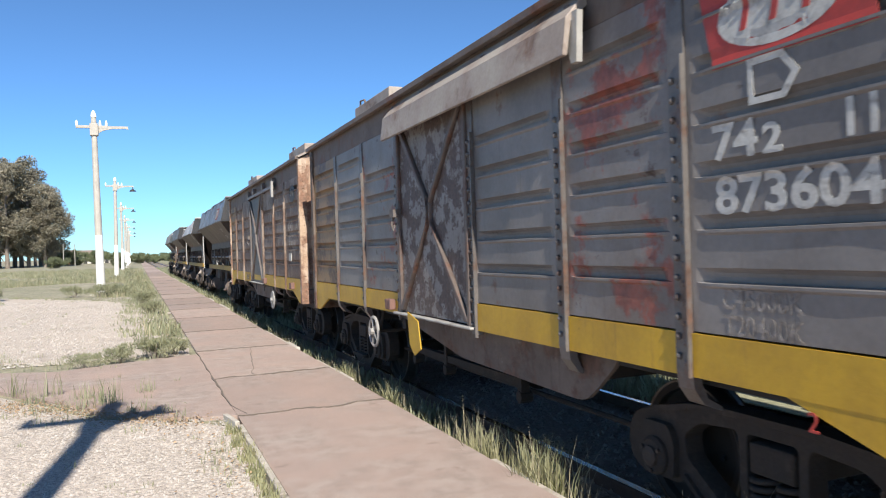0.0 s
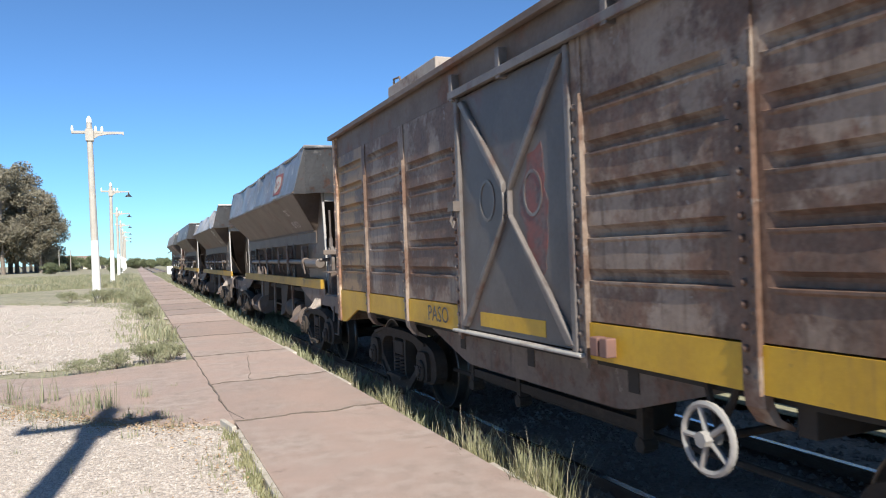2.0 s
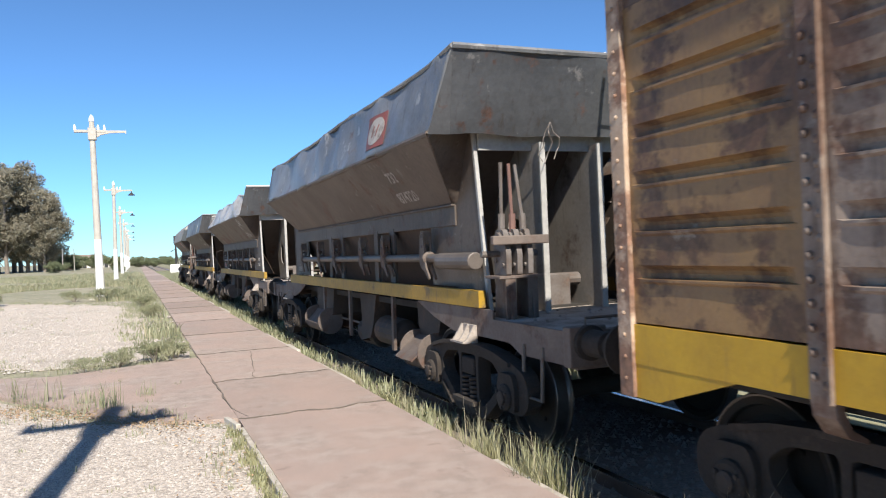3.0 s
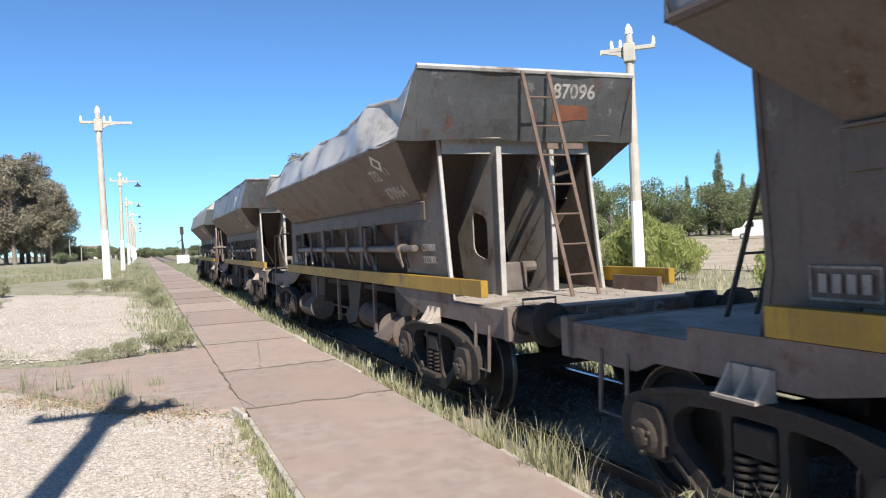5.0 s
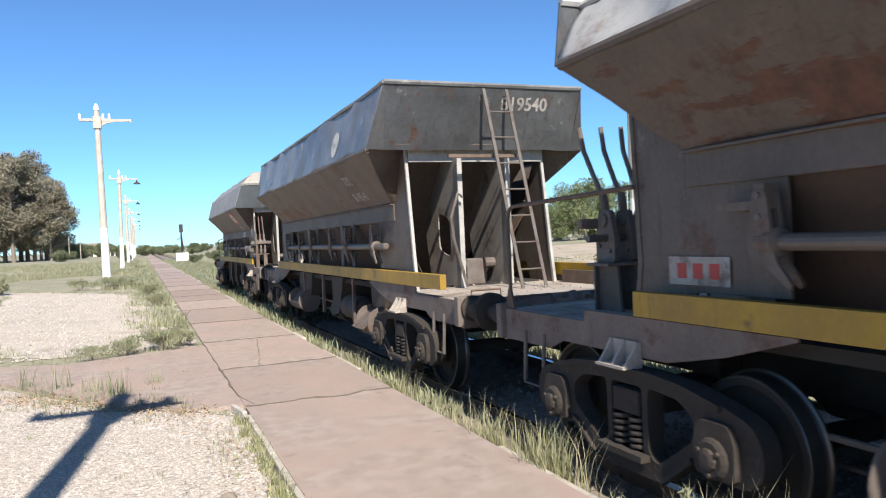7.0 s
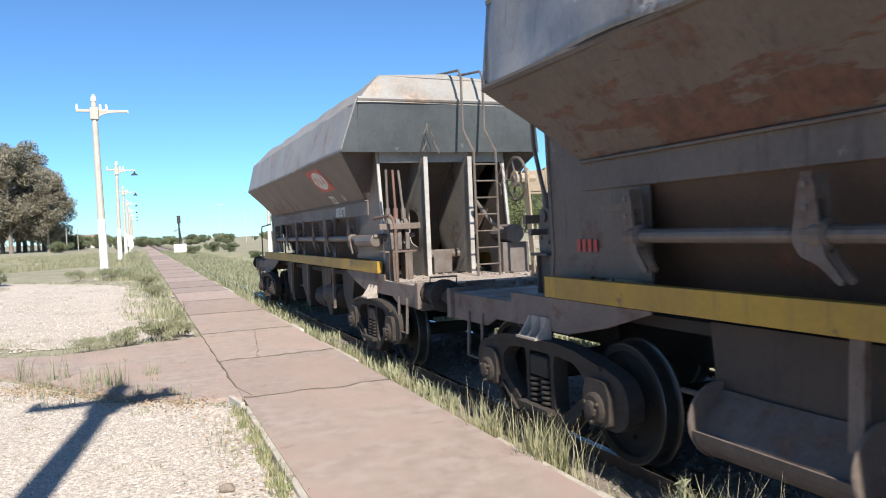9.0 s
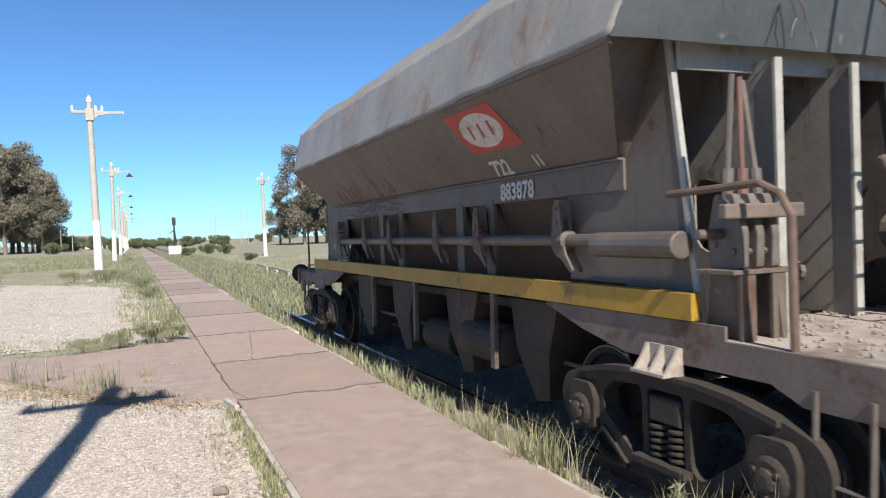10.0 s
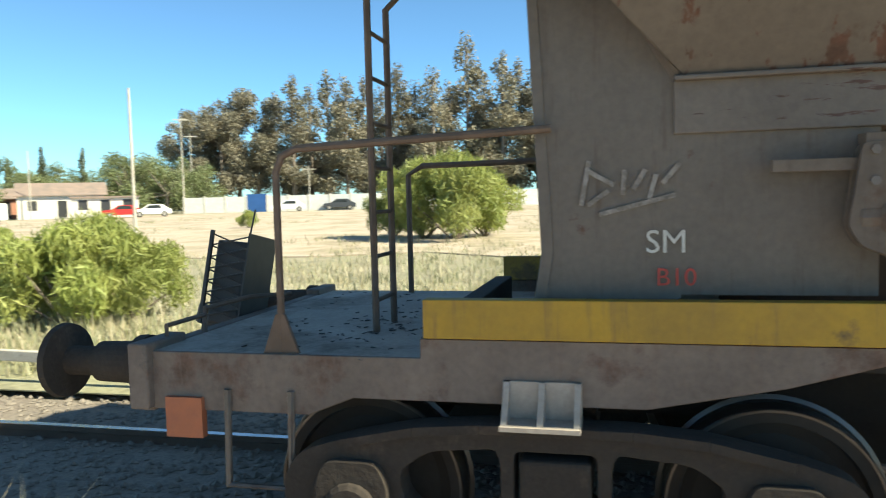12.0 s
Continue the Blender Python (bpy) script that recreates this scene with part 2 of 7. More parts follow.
M["sill"] = mat("sill", (0.155, 0.122, 0.10), (0.095, 0.073, 0.06), 2.2, 0.75, 0, 0.15, 30, 0.004, 16, patch=(0.125, 0.062, 0.04), patch_at=0.55, patch_scale=2.4, patch_soft=0.04, patch2=(0.2, 0.17, 0.15), patch2_at=0.66, streak=(0.075, 0.055, 0.042), streak_at=0.55)
M["bogie"] = mat("bogie", (0.044, 0.034, 0.027), (0.024, 0.019, 0.016), 4.0, 0.92, 0, 0.25, 50, 0.008, 26, patch=(0.070, 0.052, 0.041), patch_at=0.58, patch_scale=4)
M["axle_lid"] = mat("axle_lid", (0.058, 0.043, 0.034), (0.034, 0.026, 0.021), 6.0, 0.8, 0, 0.2, 50, 0.004, 40)
M["wheel"] = mat("wheel", (0.034, 0.026, 0.02), (0.022, 0.017, 0.013), 4.0, 0.9, 0.0, 0.15, 40, 0.002, 30)
M["tread"] = mat("tread", (0.13, 0.12, 0.11), (0.08, 0.072, 0.066), 4.0, 0.34, 0.7)
M["underframe"] = mat("underframe", (0.035, 0.03, 0.026), (0.022, 0.019, 0.017), 4.0, 0.9, 0, 0.15, 40, 0.003, 30)
M["chute"] = mat("chute", (0.056, 0.040, 0.030), (0.036, 0.027, 0.021), 2.0, 0.75, 0, 0.18, 30, 0.005, 16, patch=(0.13, 0.066, 0.038), patch_at=0.60, streak=(0.03, 0.022, 0.018), streak_at=0.55)
M["gate_dust"] = mat("gate_dust", (0.135, 0.105, 0.088), (0.085, 0.066, 0.056), 3.0, 0.75, 0, 0.2, 30, 0.005, 16, patch=(0.16, 0.075, 0.045), patch_at=0.58, patch_scale=3)
M["slope_rust"] = mat("slope_rust", (0.086, 0.055, 0.039), (0.056, 0.037, 0.027), 1.6, 0.75, 0, 0.18, 30, 0.006, 12, patch=(0.15, 0.07, 0.04), patch_at=0.60, streak=(0.055, 0.036, 0.027), streak_at=0.56)
M["rust_red"] = mat("rust_red", (0.17, 0.06, 0.03), (0.11, 0.04, 0.022), 5.0, 0.85, 0, 0.2, 40, 0.004, 30)
M["pipe_steel"] = mat("pipe_steel", (0.155, 0.130, 0.113), (0.105, 0.086, 0.074), 3.0, 0.5, 0.15, 0.15, 30, patch=(0.10, 0.055, 0.04), patch_at=0.6, patch_scale=4)
M["lever_metal"] = mat("lever_metal", (0.16, 0.14, 0.13), (0.11, 0.085, 0.07), 6.0, 0.7, 0.1, 0.15, 40, 0.003, 40, patch=(0.17, 0.09, 0.06), patch_at=0.66, patch_scale=6)
M["red_steel"] = mat("red_steel", (0.20, 0.105, 0.085), (0.15, 0.085, 0.07), 6.0, 0.7)
M["pale_wheel"] = mat("pale_wheel", (0.34, 0.325, 0.305), (0.25, 0.235, 0.22), 6.0, 0.6)
M["white_mark"] = mat("white_mark", (0.55, 0.54, 0.51), (0.38, 0.37, 0.35), 9.0, 0.6, 0, 0.2, 60, patch=(0.2, 0.17, 0.15), patch_at=0.6, patch_scale=7)
M["chalk"] = mat("chalk", (0.30, 0.27, 0.25), (0.22, 0.195, 0.175), 9.0, 0.8, 0, 0.3, 60, patch=(0.17, 0.145, 0.125), patch_at=0.5, patch_scale=9)
M["faint_mark"] = mat("faint_mark", (0.36, 0.335, 0.31), (0.27, 0.24, 0.215), 9.0, 0.6, 0, 0.2, 60, patch=(0.13, 0.085, 0.065), patch_at=0.57, patch_scale=7)
M["red_mark"] = mat("red_mark", (0.42, 0.045, 0.035), (0.33, 0.05, 0.04), 6.0, 0.55, 0, 0.15, 60)
M["red_faded"] = mat("red_faded", (0.24, 0.065, 0.05), (0.15, 0.06, 0.05), 6.0, 0.6, 0, 0.2, 60, patch=(0.12, 0.10, 0.095), patch_at=0.55, patch_scale=6)
M["black_mark"] = mat("black_mark", (0.03, 0.03, 0.032), (0.05, 0.048, 0.046), 6.0, 0.55)
M["plank_dust"] = mat("plank_dust", (0.31, 0.25, 0.22), (0.24, 0.2, 0.18), 14.0, 0.95, 0, 0.3, 70, 0.01, 60)
M["rail_rust"] = mat("rail_rust", (0.13, 0.085, 0.06), (0.09, 0.06, 0.045), 5.0, 0.8, 0.1, 0.15, 50)
M["rail_head"] = mat("rail_head", (0.6, 0.6, 0.62), (0.45, 0.43, 0.42), 3.0, 0.25, 1.0)
M["sleeper"] = mat("sleeper", (0.12, 0.095, 0.075), (0.075, 0.06, 0.05), 6.0, 0.9, 0, 0.2, 40, 0.006, 30, per_object=0.25)
M["concrete"] = mat("concrete", (0.47, 0.44, 0.39), (0.38, 0.35, 0.31), 2.5, 0.85, 0, 0.2, 60, 0.004, 50)
M["white_wash"] = mat("white_wash", (0.80, 0.79, 0.76), (0.70, 0.68, 0.64), 3.0, 0.8, 0, 0.1, 40, 0.003, 30)
M["porcelain"] = mat("porcelain", (0.85, 0.85, 0.83), None, 3, 0.2)
M["paving"] = mat("paving", (0.365, 0.268, 0.228), (0.27, 0.212, 0.187), 0.8, 0.9, 0, 0.5, 130, 0.0025, 160, patch=(0.345, 0.31, 0.28), patch_at=0.51, patch_scale=0.9, patch_soft=0.09, patch2=(0.165, 0.128, 0.112), patch2_at=0.64, patch2_scale=2.6, per_object=0.14, space="Object")
M["crack"] = mat("crack", (0.18, 0.145, 0.12), (0.10, 0.08, 0.066), 6, 0.95, 0, 0.3, 50, 0.006, 40)
M["kerb"] = mat("kerb", (0.50, 0.46, 0.40), (0.38, 0.33, 0.28), 4, 0.9, 0, 0.25, 60, 0.006, 40, patch=(0.25, 0.2, 0.15), patch_at=0.6, patch_scale=3)
M["gravel_lot"] = mat("gravel_lot", (0.53, 0.455, 0.395), (0.42, 0.352, 0.30), 0.6, 0.95, 0, 0.65, 34, 0.05, 30, patch=(0.33, 0.275, 0.225), patch_at=0.56, patch_scale=0.5, patch_soft=0.08, patch2=(0.27, 0.225, 0.185), patch2_at=0.61, patch2_scale=14)
M["stone_dark"] = mat("stone_dark", (0.27, 0.235, 0.20), (0.14, 0.12, 0.10), 30, 0.9)
M["stone_bits"] = mat("stone_bits", (0.50, 0.46, 0.42), (0.34, 0.30, 0.27), 30, 0.9)
M["ballast"] = mat("ballast", (0.25, 0.21, 0.175), (0.165, 0.138, 0.115), 1.2, 0.95, 0, 0.5, 40, 0.03, 30, patch=(0.21, 0.18, 0.145), patch_at=0.58, patch_scale=1.3)
M["blade"] = mat("blade", (0.26, 0.275, 0.13), (0.42, 0.39, 0.24), 1.4, 0.7, leaf=0.3)
M["blade_dry"] = mat("blade_dry", (0.50, 0.44, 0.31), (0.40, 0.355, 0.24), 1.4, 0.8, leaf=0.3)
M["weed"] = mat("weed", (0.235, 0.25, 0.14), (0.335, 0.33, 0.215), 2.0, 0.7, leaf=0.25)
M["dry_leaf"] = mat("dry_leaf", (0.40, 0.28, 0.17), (0.30, 0.205, 0.125), 20, 0.85)
M["bark"] = mat("bark", (0.24, 0.20, 0.165), (0.14, 0.115, 0.095), 3.0, 0.9, 0, 0.2, 20, 0.02, 12)
M["leaf_euc"] = mat("leaf_euc", (0.185, 0.175, 0.128), (0.265, 0.232, 0.172), 0.5, 0.6, leaf=0.25, per_object=0.18)
M["leaf_green"] = mat("leaf_green", (0.15, 0.19, 0.085), (0.23, 0.25, 0.125), 0.8, 0.6, leaf=0.3, per_object=0.15)
M["leaf_bush"] = mat("leaf_bush", (0.25, 0.30, 0.08), (0.36, 0.38, 0.13), 1.2, 0.6, leaf=0.35, per_object=0.1)
M["leaf_dark"] = mat("leaf_dark", (0.11, 0.135, 0.07), (0.17, 0.185, 0.10), 0.8, 0.6, leaf=0.2, per_object=0.2)
M["plaster"] = mat("plaster", (0.72, 0.68, 0.62), (0.6, 0.56, 0.5), 1.0, 0.85)
M["brickred"] = mat("brickred", (0.42, 0.20, 0.14), (0.34, 0.16, 0.11), 1.5, 0.85)
M["roof_far"] = mat("roof_far", (0.27, 0.2, 0.17), (0.2, 0.16, 0.14), 1.0, 0.8)
M["dark_open"] = mat("dark_open", (0.04, 0.04, 0.042), None, 3, 0.4)
M["blue_sheet"] = mat("blue_sheet", (0.03, 0.12, 0.36), (0.025, 0.1, 0.3), 1, 0.5)
M["white_car"] = mat("white_car", (0.78, 0.78, 0.76), None, 3, 0.3)
M["red_car"] = mat("red_car", (0.45, 0.03, 0.03), None, 3, 0.3)
M["dark_car"] = mat("dark_car", (0.05, 0.055, 0.065), None, 3, 0.3)
M["tyre"] = mat("tyre", (0.025, 0.025, 0.025), None, 3, 0.8)
M["black_metal"] = mat("black_metal", (0.025, 0.024, 0.024), (0.04, 0.036, 0.034), 8, 0.5)
M["rag"] = mat("rag", (0.6, 0.05, 0.035), (0.5, 0.04, 0.03), 8, 0.8)
M["rod_rust"] = mat("rod_rust", (0.16, 0.11, 0.085), (0.11, 0.075, 0.055), 8, 0.75, 0.1)
glass = mat("car_glass", (0.03, 0.035, 0.04), None, 3, 0.08)


def ground_material():
    """Dry field: pale dirt, straw and green patches by noise at several sizes."""
    m = mat("field", (0.36, 0.32, 0.245), (0.30, 0.275, 0.19), 0.25, 0.95, 0, 0.45, 9, 0.03, 8, patch=(0.205, 0.215, 0.115), patch_at=0.45, patch_scale=0.22, patch_soft=0.1)
    return m


M["field"] = ground_material()
M["field_dirt"] = mat("field_dirt", (0.47, 0.385, 0.31), (0.39, 0.32, 0.255), 0.3, 0.95, 0, 0.3, 20, 0.02, 14, patch=(0.25, 0.23, 0.13), patch_at=0.56, patch_scale=0.35, patch_soft=0.1)
M["field_green"] = mat("field_green", (0.30, 0.285, 0.19), (0.36, 0.325, 0.23), 0.5, 0.95, 0, 0.4, 12, 0.03, 9, patch=(0.21, 0.215, 0.105), patch_at=0.52, patch_scale=0.5, patch_soft=0.1)


# ---- mesh helpers ----
def link(name, bm, material, parent=None, label="", bevel=0.0, smooth=False, m=None):
    """One bmesh becomes one object."""
    bmesh.ops.recalc_face_normals(bm, faces=bm.faces)
    me = bpy.data.meshes.new(name)
    bm.to_mesh(me)
    bm.free()
    return place(name, me, material, parent, label, bevel, smooth, m)


def place(name, me, material, parent=None, label="", bevel=0.0, smooth=False, m=None):
    if material is not None and not me.materials:
        me.materials.append(M[material] if isinstance(material, str) else material)
    if smooth:
        for p in me.polygons:
            p.use_smooth = True
    ob = new(name, me)
    if parent is not None:
        ob.parent = parent
    if m is not None:
        ob.matrix_basis = m
    if label:
        ob["label"] = label
    if bevel:
        md = ob.modifiers.new("bevel", "BEVEL")
        md.width, md.segments, md.limit_method, md.angle_limit = bevel, 2, "ANGLE", radians(40)
    return ob


part = link


def box(bm, x0, x1, y0, y1, z0, z1, m=None):
    v = [bm.verts.new((x, y, z)) for x in (x0, x1) for y in (y0, y1) for z in (z0, z1)]
    if m is not None:
        for w in v:
            w.co = m @ w.co
    for f in ((0, 1, 3, 2), (4, 6, 7, 5), (0, 4, 5, 1), (2, 3, 7, 6), (0, 2, 6, 4), (1, 5, 7, 3)):
        bm.faces.new([v[i] for i in f])
    return bm


def cyl(bm, a, b, r, seg=12, r2=None):
    a, b = Vector(a), Vector(b)
    q = (b - a).to_track_quat("Z", "Y").to_matrix()
    r2 = r if r2 is None else r2
    ring = []
    for p, rr in ((a, r), (b, r2)):
        ring.append([bm.verts.new(p + q @ Vector((math.cos(t) * rr, math.sin(t) * rr, 0))) for t in (2 * math.pi * k / seg for k in range(seg))])
    for k in range(seg):
        bm.faces.new((ring[0][k], ring[0][(k + 1) % seg], ring[1][(k + 1) % seg], ring[1][k]))
    bm.faces.new(ring[0][::-1])
    bm.faces.new(ring[1])
    return bm


def tube(bm, pts, r, seg=8):
    """A bent pipe through the points."""
    pts = [Vector(p) for p in pts]
    rings = []
    for i, p in enumerate(pts):
        t = (pts[min(i + 1, len(pts) - 1)] - pts[max(i - 1, 0)]).normalized()
        q = t.to_track_quat("Z", "Y").to_matrix()
        rings.append([bm.verts.new(p + q @ Vector((math.cos(a) * r, math.sin(a) * r, 0))) for a in (2 * math.pi * k / seg for k in range(seg))])
    for u, w in zip(rings, rings[1:]):
        best = min(range(seg), key=lambda s: sum((u[k].co - w[(k + s) % seg].co).length for k in range(seg)))
        for k in range(seg):
            bm.faces.new((u[k], u[(k + 1) % seg], w[(k + 1 + best) % seg], w[(k + best) % seg]))
    bm.faces.new(rings[0][::-1])
    bm.faces.new(rings[-1])
    return bm


def lathe(bm, profile, seg=32, m=None, caps=True):
    """profile: (radius, along x) turned round the x axis."""
    rings = []
    for r, x in profile:
        ring = [bm.verts.new((x, math.cos(2 * math.pi * k / seg) * r, math.sin(2 * math.pi * k / seg) * r)) for k in range(seg)]
        if m is not None:
            for w in ring:
                w.co = m @ w.co
        rings.append(ring)
    for u, w in zip(rings, rings[1:]):
        for k in range(seg):
            bm.faces.new((u[k], u[(k + 1) % seg], w[(k + 1) % seg], w[k]))
    if caps:
        bm.faces.new(rings[0])
        bm.faces.new(rings[-1][::-1])
    else:
        for k in range(seg):
            bm.faces.new((rings[-1][k], rings[-1][(k + 1) % seg], rings[0][(k + 1) % seg], rings[0][k]))
    return bm


def plate(bm, outline, holes, x0, x1, axis="x"):
    """A flat plate with openings: outline and holes in (y, z), thickness from x0 to x1 (axis y: points are (x, z))."""
    tmp = bmesh.new()
    edges = []
    for loop in [outline, *holes]:
        vs = [tmp.verts.new((0, p[0], p[1])) for p in loop]
        edges += [tmp.edges.new((vs[i], vs[(i + 1) % len(vs)])) for i in range(len(vs))]
    bmesh.ops.triangle_fill(tmp, use_beauty=True, edges=edges, normal=(1, 0, 0))
    tris = [[(v.co.y, v.co.z) for v in f.verts] for f in tmp.faces]
    tmp.free()

    def at(p, t):
        return (t, p[0], p[1]) if axis == "x" else (p[0], t, p[1]) if axis == "y" else (p[0], p[1], t)
    cache = {}

    def vert(p, t):
        k = (round(p[0], 5), round(p[1], 5), t)
        if k not in cache:
            cache[k] = bm.verts.new(at(p, t))
        return cache[k]
    for t in tris:
        bm.faces.new([vert(p, x0) for p in t])
        bm.faces.new([vert(p, x1) for p in t][::-1])
    for loop in [outline, *holes]:
        for p, q in zip(loop, loop[1:] + loop[:1]):
            bm.faces.new((vert(p, x0), vert(q, x0), vert(q, x1), vert(p, x1)))
    return bm


def rounded(points, r, seg=3):
    """Rounds the corners of a closed outline."""
    out = []
    n = len(points)
    for i in range(n):
        p, a, b = Vector(points[i]), Vector(points[i - 1]), Vector(points[(i + 1) % n])
        d = min(r, (a - p).length * 0.45, (b - p).length * 0.45)
        s, e = p + (a - p).normalized() * d, p + (b - p).normalized() * d
        for k in range(seg + 1):
            t = k / seg
            out.append(tuple((1 - t) ** 2 * s + 2 * t * (1 - t) * p + t * t * e))
    return out


def thing(name, label, category, group="", m=None):
    ob = new(name)
    ob.empty_display_size = 0.3
    if m is not None:
        ob.matrix_basis = m
    return tagged(ob, label, category, group)


def letters(text, size, material, parent, m, bold=0.0, name="lettering", label=""):
    """Painted letters: built-in font made into a thin mesh that stands 3 mm proud."""
    cu = bpy.data.curves.new(name, "FONT")
    cu.body, cu.size, cu.extrude, cu.offset, cu.resolution_u = text, size, 0.0015, bold, 3
    tmp = bpy.data.objects.new("tmp_text", cu)
    scene.collection.objects.link(tmp)
    dg = bpy.context.evaluated_depsgraph_get()
    me = bpy.data.meshes.new_from_object(tmp.evaluated_get(dg))
    bpy.data.objects.remove(tmp)
    bpy.data.curves.remove(cu)
    me.materials.clear()
    return place(name, me, material, parent, label, m=m)


def side_text(x, y, z, tilt=0.0):
    """A pose for writing on a wagon's platform side, that reads towards the wagon's front end."""
    return pose(x, y, z) @ Matrix(((0, 0, -1, 0), (-1, 0, 0, 0), (0, 1, 0, 0), (0, 0, 0, 1))) @ pose(0, 0, 0, tilt, 0, 0)


def end_text(x, y, z):
    """A pose for writing on a wagon's front end."""
    return pose(x, y, z, 90, 0, 0)


# ---- ground, platform, track ----
def ground():
    bm = bmesh.new()
    xs = [-2500, -600, -150, -60, -30, -15, -6, 0.8, 2.38, 2.4, 2.75, 5.3, 6.4, 8, 15, 22, 40, 60, 150, 600, 2500]
    ys = [-2500, -300, -60, -20, -6, 0, 8, 16, 30, 50, 80, 120, 200, 400, 900, 4500]

    def z(x, y):
        if x < 2.39:
            return -0.05
        if x < 2.7:
            return -0.28
        if x < 5.5:
            return -0.30
        if x < 7:
            return -0.28
        return -0.2 + max(0.0, min(x, 150) - 22) * RISE
    g = [[bm.verts.new((x, y, z(x, y))) for y in ys] for x in xs]
    for i in range(len(xs) - 1):
        for j in range(len(ys) - 1):
            bm.faces.new((g[i][j], g[i + 1][j], g[i + 1][j + 1], g[i][j + 1]))
    ob = link("ground", bm, "field")
    tagged(ob, "dry field of dirt, straw and green weeds", "ground", kind="structure")


def sheet(name, pts, z, material, label, category, thick=0.012):
    bm = plate(bmesh.new(), pts, [], z - thick, z, axis="z")
    return tagged(link(name, bm, material), label, category, kind="structure")


def wobble(points, amp, step=0.5):
    """An uneven version of a closed outline."""
    out = []
    for p, q in zip(points, points[1:] + points[:1]):
        n = max(1, int((Vector(q) - Vector(p)).length / step))
        for k in range(n):
            t = k / n
            a = Vector(p).lerp(Vector(q), t)
            out.append((a.x + random.uniform(-amp, amp), a.y + random.uniform(-amp, amp)))
    return out


ground()
sheet("pavement_gravel", wobble([(-9, -3), (0.75, -3), (0.80, 6.8), (0.4, 7.3), (-0.4, 8.0), (-1.6, 9.9), (-5, 14.0), (-9, 18)], 0.10), -0.022, "gravel_lot", "pale gravel forecourt with sparse weeds", "gravel")
sheet("pavement_gravel", wobble([(0.65, 12.6), (0.66, 22), (-0.4, 29), (-3, 33), (-5, 36), (-8, 34), (-9.5, 27), (-7, 19), (-3, 14.6), (-0.9, 12.4)], 0.3), -0.03, "gravel_lot", "pale gravel patch beside the platform path", "gravel")
sheet("field_strip", wobble([(2.41, -30), (5.9, -30), (5.9, 420), (2.41, 420)], 0.05, 8), -0.262, "ballast", "track bed of old dirty ballast", "ballast")
sheet("field_strip", wobble([(5.95, -20), (9.5, -20), (9.8, 300), (5.95, 300)], 0.05, 8), -0.19, "field_green", "weedy strip beyond the track", "field")
bm = plate(bmesh.new(), wobble([(22, 2), (60, -18), (100, 2), (80, 60), (52, 76), (30, 62), (22, 34)], 1.5, 4), [], -0.3, -0.16, axis="z")
for v in bm.verts:
    v.co.z += max(0.0, v.co.x - 22) * RISE
tagged(link("field_dirt", bm, "field_dirt"), "bare pale dirt with tufts of grass", "field", kind="structure")


